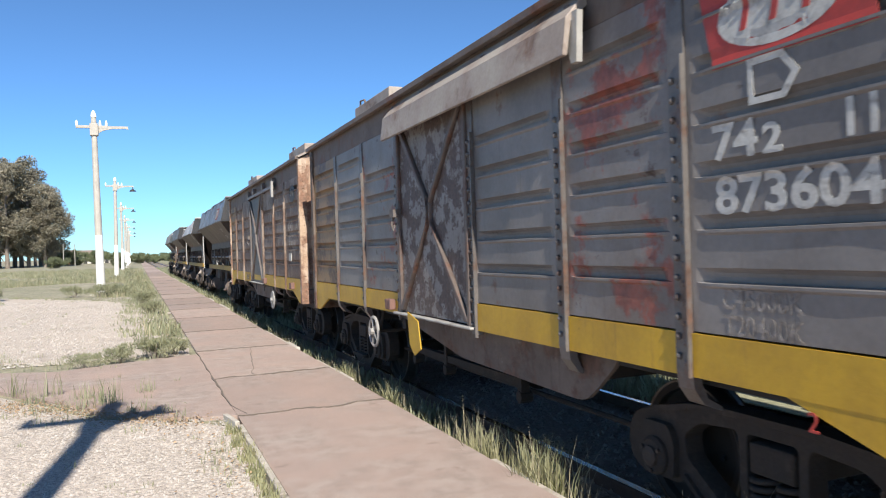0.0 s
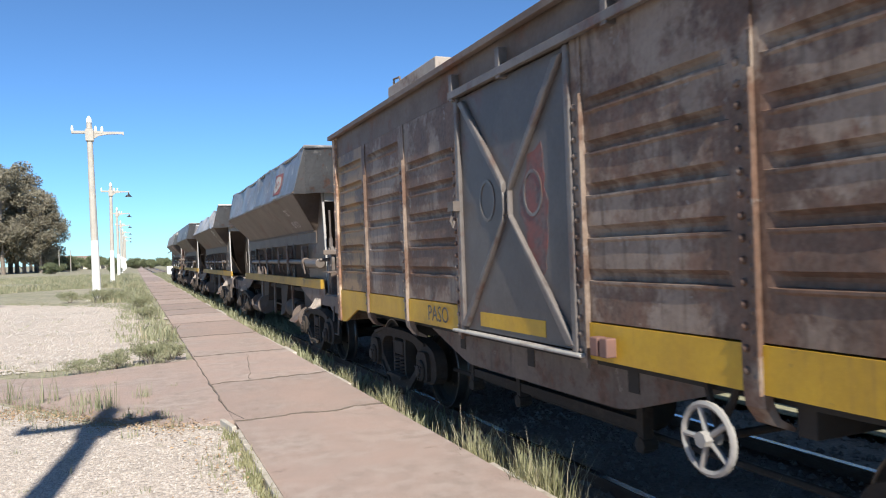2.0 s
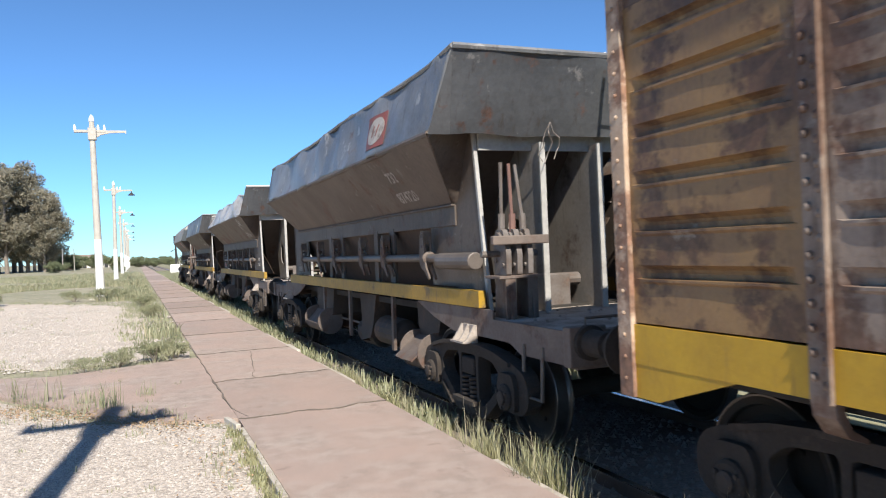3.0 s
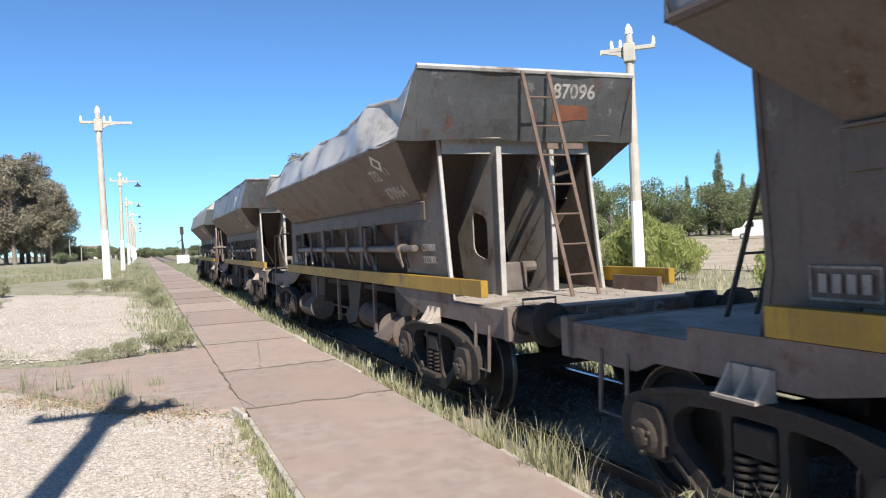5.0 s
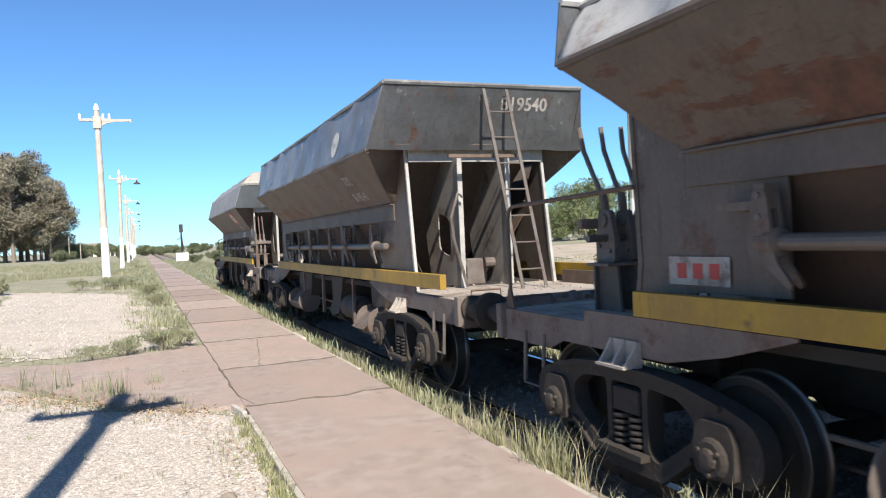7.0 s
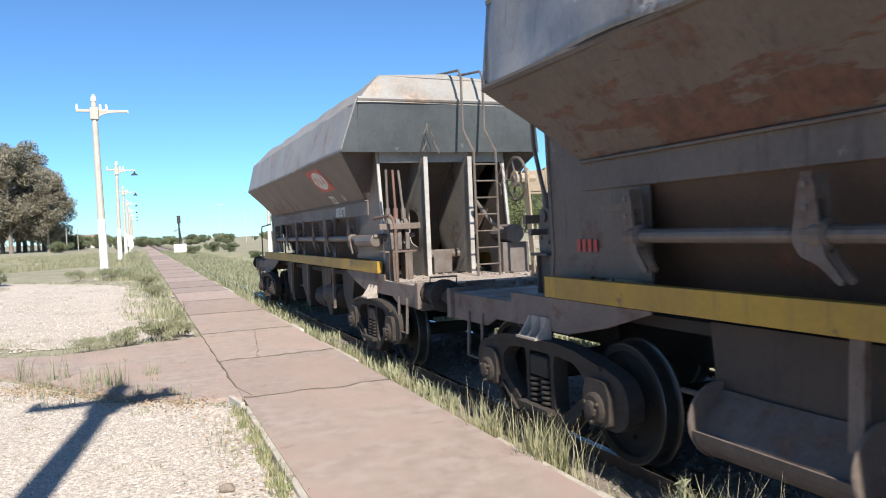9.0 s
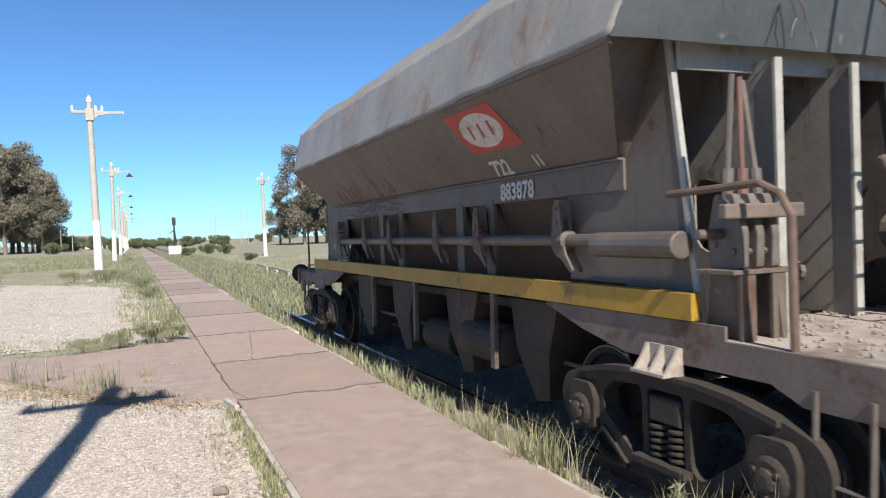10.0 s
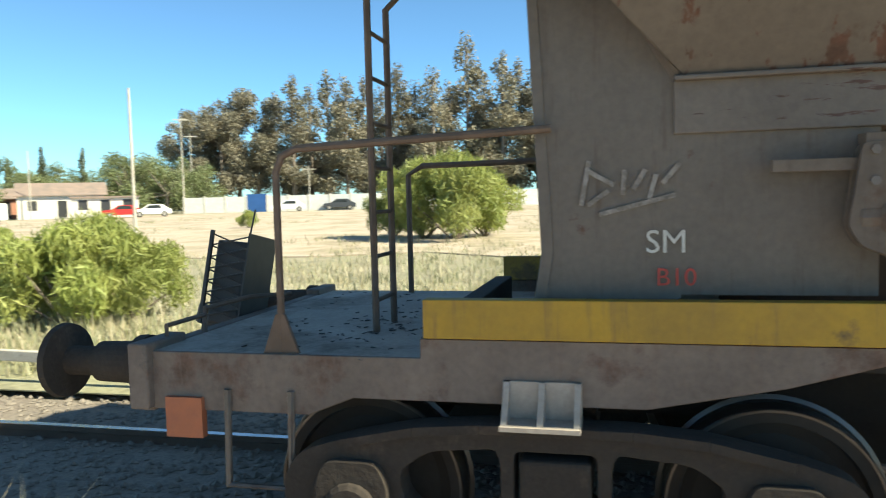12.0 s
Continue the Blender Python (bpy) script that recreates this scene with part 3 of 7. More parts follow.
def platform():
    """Reddish slabs laid in one row, each piece on its own, with open joints and a kerb at the track side."""
    base = tagged(new("platform"), "worn reddish concrete platform path with cracked joints", "platform", kind="structure")
    bm = plate(bmesh.new(), [(0.862, -4), (2.34, -4), (2.34, 260), (1.25, 260), (0.99, 120), (0.875, 60)], [], -0.3, -0.012, axis="z")
    part("joint_bed", bm, "crack", base)
    cuts = [-4.0, -1.6, 0.8, 3.2, 7.35, 9.7, 12.6, 15.9, 19.4, 22.6, 25.0, 28.5, 32, 36, 40, 45, 50, 56, 62, 70, 80, 92, 106, 122, 140, 162, 188, 220, 260]
    def crack_line(yc, k):
        """An uneven joint across the path: points from the field side to the track side."""
        rag = 0.09 if 3 < k < 20 else 0.0
        tilt = random.uniform(-0.12, 0.12) if k > 4 else 0.02
        return [(f, yc + tilt * (f - 0.5) + (rag * (noise.noise(Vector((f * 4, yc * 3, 1))) + 0.5 * noise.noise(Vector((f * 17, yc, 5)))) if rag else 0)) for f in [j / 31 for j in range(32)]]
    lines = [crack_line(yc, k) for k, yc in enumerate(cuts)]
    for i, (lo, hi) in enumerate(zip(lines, lines[1:])):
        w = max(0.0, (cuts[i] - 60) * 0.002)
        x0, x1 = 0.852 + w, 2.337
        gap = 0.004 if i < 3 else min(0.09, 0.016 + cuts[i] * 0.0018)

        def chip(f, k):
            # the joint opens where its edge has crumbled
            return gap * max(0.25, 1.0 + 1.6 * noise.noise(Vector((f * 6, k * 5.3, 2))) + 0.8 * noise.noise(Vector((f * 25, k * 3.1, 7))))
        q = [(x0 + (x1 - x0) * f, yv + chip(f, i)) for f, yv in lo] + [(x0 + (x1 - x0) * f, yv - chip(f, i + 1)) for f, yv in hi[::-1]]
        part("slab", plate(bmesh.new(), q, [], -0.06, random.uniform(-0.004, 0.004), axis="z"), "paving", base)
    # dark dirt and crumbs that fill the joints
    def dirt_line(pts, w, seed):
        a, b = [], []
        for k, p in enumerate(pts):
            q = pts[min(k + 1, len(pts) - 1)] if k < len(pts) - 1 else p
            o = pts[k - 1] if k else p
            d = Vector((q[0] - o[0], q[1] - o[1])).normalized()
            h = w * max(0.12, 0.6 + 1.7 * noise.noise(Vector((k * 0.37, seed * 3.7, 1))))
            a.append((p[0] - d.y * h, p[1] + d.x * h))
            b.append((p[0] + d.y * h, p[1] - d.x * h))
        part("joint_dirt", plate(bmesh.new(), a + b[::-1], [], -0.004, 0.0075, axis="z"), "crack", base)
    for i, ln in enumerate(lines[4:18]):
        x0 = 0.86
        dirt_line([(x0 + (2.33 - x0) * f, yv) for f, yv in ln], 0.012 + cuts[i + 4] * 0.0011, i)
    dirt_line([(0.845 + 0.03 * noise.noise(Vector((k * 0.3, 1, 1))) + (0.10 if k < 4 else 0) * (4 - k) / 4, 7.40 + k * 0.13) for k in range(40)], 0.009, 31)
    dirt_line([(1.35 + 0.06 * noise.noise(Vector((k * 0.4, 9, 1))) + 0.02 * k, 9.75 + k * 0.17) for k in range(17)], 0.006, 44)
    # the crossing path
    bm = plate(bmesh.new(), wobble([(0.856, 7.42), (0.856, 12.3), (0.3, 12.2), (-1.05, 11.6), (-4.2, 13.0), (-5.4, 14.4), (-1.6, 10.35), (-0.4, 8.35), (0.3, 7.62)], 0.014, 0.25), [], -0.06, -0.006, axis="z")
    part("slab", bm, "paving", base)
    y = -4.0
    while y < 90:
        ln = random.uniform(0.9, 1.5)
        dx, dz = random.uniform(-0.03, 0.03), random.uniform(-0.07, 0.0)
        bm = bmesh.new()
        box(bm, 2.345 + dx, 2.43 + dx, y, y + ln - 0.015, -0.3, -0.005 + dz)
        part("kerb_stone", bm, "kerb", base, bevel=0.012)
        y += ln
    y = 2.0
    while y < 7.3:
        ln = random.uniform(0.55, 0.8)
        bm = bmesh.new()
        box(bm, 0.80, 0.846, y, min(y + ln, 7.35) - 0.01, -0.06, 0.014, pose(0, 0, 0) if y < 6.4 else pose(0, y, 0) @ pose(0, 0, 0, 0, 0, 9) @ pose(0, -y, 0))
        part("edging_stone", bm, "kerb", base, bevel=0.008)
        y += ln


def track():
    base = tagged(new("railway_track"), "broad gauge track with shiny rail heads and old sleepers", "track", kind="structure")
    prof = [(-0.065, -0.15), (0.065, -0.15), (0.065, -0.138), (0.012, -0.12), (0.012, -0.05), (0.034, -0.04), (0.034, -0.006), (-0.034, -0.006), (-0.034, -0.04), (-0.012, -0.05), (-0.012, -0.12), (-0.065, -0.138)]
    for s in (-1, 1):
        bm = plate(bmesh.new(), prof, [], -40, 600, axis="y")
        r = part("rail", bm, "rail_rust", base, m=pose(TRACK + s * 0.873, 0, RAIL))
        bm = bmesh.new()
        box(bm, -0.03, 0.03, -40, 600, -0.006, 0.0)
        part("rail_head", bm, "rail_head", r, "polished steel rail head")
    bm = bmesh.new()
    box(bm, -1.35, 1.35, -0.12, 0.12, -0.12, 0.0)
    me = bpy.data.meshes.new("sleeper")
    bm.to_mesh(me)
    bm.free()
    y = -3.0
    while y < 70:
        place("sleeper", me, "sleeper", base, m=pose(TRACK + random.uniform(-0.05, 0.05), y, RAIL - 0.128, random.uniform(-1, 1), 0, random.uniform(-2, 2)))
        y += 0.62


def white_rail():
    """Low white-painted guard made of old rail on short posts, beyond the track."""
    base = thing("guard_rail", "low white-painted guard rail on short posts beside the track", "guard rail")
    y = 2.0
    while y < 44:
        if random.random() < 0.25 and y > 8:
            y += 3.0
            continue
        bm = bmesh.new()
        box(bm, -0.035, 0.035, 0, 2.96, 0.0, 0.11)
        part("beam", bm, "kerb", base, m=pose(6.15 + random.uniform(-0.05, 0.05), y, 0.0 + random.uniform(-0.05, 0.03), random.uniform(-1.2, 1.2), 0, random.uniform(-1, 1)), bevel=0.01)
        bm = bmesh.new()
        box(bm, -0.05, 0.05, -0.06, 0.06, -0.3, 0.0)
        part("post", bm, "white_wash", base, m=pose(6.15, y + 0.3, 0.02), bevel=0.01)
        y += 3.0


# ---- posts ----
def lamp_post(x, y, z, lean=0.0, lamp=True, slim=1.0, height=7.9, arm=1.1, name="street_lamp", label="concrete post with whitewashed foot, insulators and lamp arm", turn=0):
    p = thing(name, label, "lamp post", "platform posts", pose(x, y, z, 0, lean, turn))
    bm = bmesh.new()
    cyl(bm, (0, 0, 2.6), (0, 0, height - 0.75), 0.155 * slim, 12, 0.115 * slim)
    part("shaft", bm, "concrete", p, smooth=False)
    bm = bmesh.new()
    cyl(bm, (0, 0, -0.4), (0, 0, 2.6), 0.19, 12, 0.156)
    part("painted_foot", bm, "white_wash", p, "whitewashed foot of the post")
    bm = bmesh.new()
    box(bm, -0.17 * slim, 0.17 * slim, -0.17, 0.17, height - 0.95, height - 0.42)
    cyl(bm, (0, 0, height - 0.42), (0, 0, height - 0.12), 0.12, 10, 0.10)
    part("head", bm, "concrete", p, bevel=0.03)
    bm = bmesh.new()
    cyl(bm, (0, 0, height - 0.14), (0, 0, height + 0.02), 0.12, 10, 0.11)
    cyl(bm, (0, 0, height + 0.02), (0, 0, height + 0.16), 0.11, 10, 0.03)
    part("finial", bm, "porcelain", p, "white finial")
    bm = bmesh.new()
    box(bm, -0.72, 0.55, -0.06, 0.06, height - 0.62, height - 0.5)
    part("crossarm", bm, "concrete", p, bevel=0.015)
    for ix in (-0.68, 0.25, 0.5):
        bm = bmesh.new()
        cyl(bm, (ix, 0, height - 0.5), (ix, 0, height - 0.33), 0.06, 8, 0.05)
        cyl(bm, (ix, 0, height - 0.33), (ix, 0, height - 0.27), 0.05, 8, 0.02)
        part("insulator", bm, "porcelain", p, "white porcelain insulator")
    bm = bmesh.new()
    plate(bm, [(0.15, height - 0.86), (0.35, height - 0.72), (0.7, height - 0.64), (arm, height - 0.62), (arm + 0.08, height - 0.68), (arm + 0.08, height - 0.52), (0.15, height - 0.52)], [], -0.05, 0.05, axis="y")
    part("lamp_bracket", bm, "concrete", p, "pale curved lamp bracket")
    if lamp:
        bm = bmesh.new()
        lathe(bm, [(0.03, 0.0), (0.05, -0.14), (0.10, -0.2), (0.26, -0.32), (0.27, -0.36), (0.02, -0.37)], 16, pose(arm + 0.02, 0, height - 0.62) @ pose(0, 0, 0, 0, -90, 0))
        part("lamp_shade", bm, "black_metal", p, "dark enamel lamp shade")
    bm = bmesh.new()
    box(bm, -0.45, 0.45, -0.45, 0.45, -0.3, 0.02)
    part("footing", bm, "concrete", p, bevel=0.03)
    return p


platform()
track()
white_rail()
for k, (px, py) in enumerate([(-1.33, 0.25), (-1.46, 36), (-1.48, 65.5), (-1.46, 95), (-1.5, 125), (-1.5, 155), (-1.5, 185), (-1.5, 215)]):
    lamp_post(px, py, -0.04, lean=(0, -0.6, 0.6, 0, 0.3, 0, 0, 0)[k], lamp=k not in (0, 1), slim=(0.86 if k == 0 else 1.0), arm=(0.5 if k == 0 else 1.3), height=7.4 if k == 0 else 7.9)
for k, (px, py) in enumerate([(13.45, 18.1), (11.9, 44.2), (11.2, 70)]):
    lamp_post(px, py, -0.2, lean=(0.3, 0.8, 0.3, 0, 0)[k], lamp=False, arm=0.75, turn=140, height=7.6, label="concrete post with whitewashed foot and forked arms")


# ---- train: shared parts ----
def mesh_of(name, bm):
    bmesh.ops.recalc_face_normals(bm, faces=bm.faces)
    me = bpy.data.meshes.new(name)
    bm.to_mesh(me)
    bm.free()
    return me


def side_frame_mesh():
    """Cast side frame: level top chord, drooping ends over the axle boxes, two windows and a spring opening."""
    bm = bmesh.new()
    half = [(1.05, 0.29), (1.16, 0.37), (1.175, 0.54), (1.10, 0.665), (0.88, 0.735), (0.58, 0.80), (0.30, 0.825)]
    low = [(0.70, 0.29), (0.62, 0.345), (0.34, 0.12)]
    out = rounded([(-a, b) for a, b in low[::-1]] + [(-a, b) for a, b in half] + half[::-1] + low, 0.07)
    win = [(-0.63, 0.47), (-0.65, 0.60), (-0.52, 0.695), (-0.24, 0.72), (-0.22, 0.66), (-0.22, 0.29), (-0.30, 0.235)]
    mid = rounded([(-0.165, 0.235), (0.165, 0.235), (0.165, 0.715), (-0.165, 0.715)], 0.035)
    plate(bm, out, [rounded(win, 0.05), rounded([(-a, b) for a, b in win][::-1], 0.05), mid], -0.07, 0.06)
    # raised flange along the top chord and round the windows' lower edge
    for a, b in (((-0.88, 0.735), (-0.58, 0.80)), ((-0.58, 0.80), (-0.30, 0.825)), ((-0.30, 0.825), (0.30, 0.825)), ((0.30, 0.825), (0.58, 0.80)), ((0.58, 0.80), (0.88, 0.735))):
        plate(bm, [(a[0], a[1] - 0.035), (a[0], a[1] + 0.004), (b[0], b[1] + 0.004), (b[0], b[1] - 0.035)], [], -0.10, -0.06)
    for t in (-1, 1):
        plate(bm, [(t * 0.36, 0.125), (t * 0.36, 0.16), (t * 0.63, 0.375), (t * 0.64, 0.34)], [], -0.095, -0.06)
    return mesh_of("side_frame", bm)


def spring_mesh():
    bm = bmesh.new()
    for sx, sy in ((0, -0.085), (0, 0.085)):
        pts = [(sx + 0.075 * math.cos(a), sy + 0.075 * math.sin(a), 0.28 + 0.21 * a / (5 * 2 * math.pi)) for a in (k * 2 * math.pi / 10 for k in range(51))]
        tube(bm, pts, 0.017, 5)
    return mesh_of("spring", bm)


def axle_box_mesh():
    bm = bmesh.new()
    plate(bm, rounded([(-0.15, -0.11), (0.15, -0.11), (0.16, 0.10), (0.11, 0.20), (-0.11, 0.20), (-0.16, 0.10)], 0.04), [], -0.105, 0.05)
    lathe(bm, [(0.115, -0.10), (0.115, -0.125), (0.095, -0.14)], 16)
    return mesh_of("axle_box", bm)


def axle_cap_mesh():
    bm = bmesh.new()
    lathe(bm, [(0.062, -0.138), (0.060, -0.158), (0.035, -0.166)], 10)
    for k in range(3):
        a = k * 2.094 + 0.5
        cyl(bm, (-0.138, math.cos(a) * 0.085, math.sin(a) * 0.085), (-0.156, math.cos(a) * 0.085, math.sin(a) * 0.085), 0.014, 6)
    return mesh_of("axle_cap", bm)


def bolster_mesh():
    bm = bmesh.new()
    plate(bm, [(-1.16, 0.50), (1.16, 0.50), (1.16, 0.66), (0.5, 0.66), (0.5, 0.86), (-0.5, 0.86), (-0.5, 0.66), (-1.16, 0.66)], [], -0.14, 0.14, axis="y")
    return mesh_of("bolster", bm)


def spring_plank_mesh():
    return mesh_of("spring_plank", box(bmesh.new(), -0.05, 0.02, -0.24, 0.24, 0.24, 0.28))


def wheel_mesh():
    bm = bmesh.new()
    for s in (-1, 1):
        m = pose(s * 0.873, 0, 0, 0, 0, 0 if s > 0 else 180) @ Matrix.Diagonal((1, 0.926, 0.926, 1))
        lathe(bm, [(0.10, 0.11), (0.13, 0.075), (0.17, 0.03), (0.33, 0.0), (0.385, 0.02), (0.395, 0.06), (0.448, 0.066), (0.448, -0.062), (0.395, -0.062), (0.37, -0.03), (0.15, -0.06), (0.10, -0.09)], 40, m)
    cyl(bm, (-1.10, 0, 0), (1.10, 0, 0), 0.075, 12)
    for s in (-1, 1):
        # a chalk-pale bolt ring that shows the turning
        for k in range(4):
            a = k * math.pi / 2
            cyl(bm, (s * 0.90, math.cos(a) * 0.24, math.sin(a) * 0.24), (s * 0.92, math.cos(a) * 0.24, math.sin(a) * 0.24), 0.02, 6)
    return mesh_of("wheelset", bm)


def tyre_mesh():
    bm = bmesh.new()
    lathe(bm, [(0.408, 0.070), (0.4185, 0.071), (0.4235, 0.064), (0.425, -0.03), (0.433, -0.045), (0.451, -0.052), (0.447, -0.07), (0.408, -0.072)], 48, None, False)
    return mesh_of("tread", bm)


FRAME_ME, SPRING_ME, AXBOX_ME, AXCAP_ME, BOLSTER_ME, WHEEL_ME, TYRE_ME = side_frame_mesh(), spring_mesh(), axle_box_mesh(), axle_cap_mesh(), bolster_mesh(), wheel_mesh(), tyre_mesh()
PLANK_ME = spring_plank_mesh()
WHEELS = []
AXLE = 0.425
EMPTY = 0.04          # the empty boxcars ride this much higher
DROP = 0.035          # the loaded hoppers sit this much lower on their bogies


def bogie(parent, y, base=1.676, lift=0.0):
    b = place("bogie", BOLSTER_ME, "bogie", parent, "dusty cast steel three-piece bogie", 0.015, m=pose(0, y, lift))
    for s in (-1, 1):
        turn = 0 if s < 0 else 180
        f = place("side_frame", FRAME_ME, "bogie", b, bevel=0.018, m=pose(s * 1.08, 0, 0.01, 0, 0, turn) @ Matrix.Diagonal((1, 0.985, 0.955, 1)))
        place("spring", SPRING_ME, "bogie", b, m=pose(s * 1.09, 0, 0), smooth=True)
        place("spring_plank", PLANK_ME, "bogie", b, m=pose(s * 1.18, 0, 0))
        for e in (-1, 1):
            place("axle_box", AXBOX_ME, "bogie", b, m=pose(s * 1.09, e * base / 2, AXLE, 0, 0, turn), bevel=0.008)
            place("axle_cap", AXCAP_ME, "axle_lid", b, "dusty axle end cap", m=pose(s * 1.09, e * base / 2, AXLE, 0, 0, turn))
    for e in (-1, 1):
        w = place("wheelset", WHEEL_ME, "wheel", parent, "steel wheelset", m=pose(0, y + e * base / 2, AXLE + lift))
        for p in w.data.polygons:
            p.use_smooth = False
        for s in (-1, 1):
            place("tread", TYRE_ME, "tread", w, "polished wheel tread", m=pose(s * 0.873, 0, 0, 0, 0, 0 if s > 0 else 180))
        WHEELS.append((w, y + e * base / 2, AXLE + lift))
    return b


def buffer_mesh():
    bm = bmesh.new()
    lathe(bm, [(0.13, 0.0), (0.13, 0.05), (0.10, 0.06), (0.095, 0.26), (0.07, 0.27), (0.07, 0.43), (0.175, 0.445), (0.18, 0.475), (0.12, 0.495), (0.02, 0.5)], 24)
    return mesh_of("buffer", bm)


BUFFER_ME = buffer_mesh()


def couplings(parent, end, mt):
    """Buffers, draw hook and hanging chain at both ends; end: headstock's distance from the middle."""
    for e in (-1, 1):
        for s in (-1, 1):
            place("buffer", BUFFER_ME, mt, parent, m=pose(s * 0.98, e * end, 1.0, 0, 0, e * 90), smooth=False)
        bm = bmesh.new()
        tube(bm, [(0, e * end, 1.0), (0, e * (end + 0.22), 1.0), (0, e * (end + 0.33), 1.05), (0, e * (end + 0.30), 1.12)], 0.04, 8)
        tube(bm, [(-0.05, e * (end + 0.28), 1.0), (-0.05, e * (end + 0.30), 0.75), (0.05, e * (end + 0.30), 0.75), (0.05, e * (end + 0.28), 1.0)], 0.022, 6)
        part("draw_hook", bm, "lever_metal", parent)
        bm = bmesh.new()
        tube(bm, [(0.42, e * end, 0.86), (0.42, e * (end + 0.15), 0.8), (0.44, e * (end + 0.3), 0.6), (0.44, e * (end + 0.22), 0.45)], 0.025, 6)
        part("brake_hose", bm, "black_metal", parent, "black rubber brake hose")


def hand_wheel(parent, x, y, z, r, mt="pale_wheel", axis="x", spokes=5, label="pale iron hand wheel"):
    bm = bmesh.new()
    turn = pose(0, 0, 0) if axis == "x" else pose(0, 0, 0, 0, 0, 90)
    ring = [turn @ Vector((0, r * math.cos(a), r * math.sin(a))) for a in (k * 2 * math.pi / 24 for k in range(25))]
    tube(bm, ring, 0.018, 6)
    for k in range(spokes):
        a = k * 2 * math.pi / spokes
        cyl(bm, turn @ Vector((0, 0, 0)), turn @ Vector((0, r * math.cos(a), r * math.sin(a))), 0.016, 6)
    cyl(bm, turn @ Vector((-0.05, 0, 0)), turn @ Vector((0.06, 0, 0)), 0.04, 8)
    return part("hand_wheel", bm, mt, parent, label, m=pose(x, y, z))


PAINTED = ("lettering", "emblem", "emblem_oval", "emblem_bar", "painted_pointer", "painted_diamond", "chalk_stroke", "stencil", "stencil_bar", "rust_patch")
SHEETS = ("side_panel", "upper_side", "lower_side", "side_lip", "end_plate", "end_sheet", "door_post")


def hug(c, off, limit=None):
    """Lays a wagon's painted marks on its dented sheets, so that they follow every bead and dent."""
    vs, fs = [], []
    kids = [o for o in scene.collection.objects if o.parent == c]
    for o in kids:
        if o.name.split(".")[0] in SHEETS:
            k = len(vs)
            vs += [o.matrix_basis @ w.co for w in o.data.vertices]
            fs += [[k + i for i in p.vertices] for p in o.data.polygons]
    tree = BVHTree.FromPolygons(vs, fs)
    for o in kids:
        if o.name.split(".")[0] not in PAINTED:
            continue
        bm = bmesh.new()
        bm.from_mesh(o.data)
        bmesh.ops.triangulate(bm, faces=bm.faces)
        for _ in range(3):
            long = [e for e in bm.edges if e.calc_length() > 0.045]
            if long:
                bmesh.ops.subdivide_edges(bm, edges=long, cuts=1)
                bmesh.ops.triangulate(bm, faces=bm.faces)
        m = o.matrix_basis.copy()
        inv = m.inverted()
        front = abs(m.col[2][1]) > 0.8
        for w in bm.verts:
            p = m @ w.co
            way = Vector((0, 1, 0)) if front else Vector((1, 0, 0))
            start = Vector((p.x, -9, p.z)) if front else Vector((-4, p.y, p.z))
            hit = tree.ray_cast(start, way)[0]
            if hit and limit is not None:
                hit.x = min(hit.x, limit)
            if hit:
                w.co = inv @ (hit - way * (off + max(0.0, w.co.z)))
        bm.to_mesh(o.data)
        bm.free()


# ---- boxcar ----
HALF = 4.82
FLOOR, BAND, EAVE = 1.0, 1.20, 3.20


def beaded_panel(y0, y1, z0, z1, beads, seed, depth=0.042, x=-1.505, dent=0.006):
    """A pressed steel panel with recessed horizontal beads whose ends run out, slightly dented."""
    bm = bmesh.new()
    zs = [z0]
    for b in beads:
        zs += [b - 0.046, b - 0.030, b - 0.017, b - 0.005, b + 0.001, b + 0.028, b + 0.046, b + 0.060, b + 0.070, b + 0.11, b + 0.16]
    zs = sorted(set(round(v, 4) for v in zs if z0 <= v < z1)) + [z1]
    n = max(6, int((y1 - y0) / 0.06))
    ys = [y0 + (y1 - y0) * k / n for k in range(n + 1)]
    if 0.06 < (y1 - y0):
        ys = sorted(set(ys + [y0 + 0.03, y0 + 0.09, y1 - 0.03, y1 - 0.09]))

    def deep(y, z):
        e = min(y - y0, y1 - y) - 0.03
        end = max(0.0, min(1.0, e / 0.13))
        end = end * end * (3 - 2 * end)
        v = 0.0
        for b in beads:
            t = z - b
            if -0.030 < t <= -0.004:
                v = -0.30 * min(1.0, (t + 0.030) / 0.013)
            elif 0.0 < t < 0.07:
                v = max(v, 1 - (t / 0.07) ** 4)
        return depth * v * end
    g = []
    for y in ys:
        row = []
        for z in zs:
            w = dent * noise.noise(Vector((y * 1.3 + seed * 7, z * 1.8, seed))) + 0.5 * dent * noise.noise(Vector((y * 4 + seed, z * 4, seed * 3)))
            if min(y - y0, y1 - y) < 0.02 or z in (zs[0], zs[-1]):
                w = 0
            row.append(bm.verts.new((x + deep(y, z) - w, y, z)))
        g.append(row)
    for i in range(len(ys) - 1):
        for j in range(len(zs) - 1):
            bm.faces.new((g[i][j], g[i][j + 1], g[i + 1][j + 1], g[i + 1][j]))
    # returned edges give the sheet its thickness
    back = [bm.verts.new((x + 0.05, y, z)) for y, z in ((y0, z0), (y1, z0), (y1, z1), (y0, z1))]
    edge = [[r[0] for r in g], list(g[-1]), [r[-1] for r in g][::-1], list(g[0])[::-1]]
    for k, e in enumerate(edge):
        bm.faces.new([*e, back[(k + 1) % 4], back[k]])
    bm.faces.new(back)
    return bm


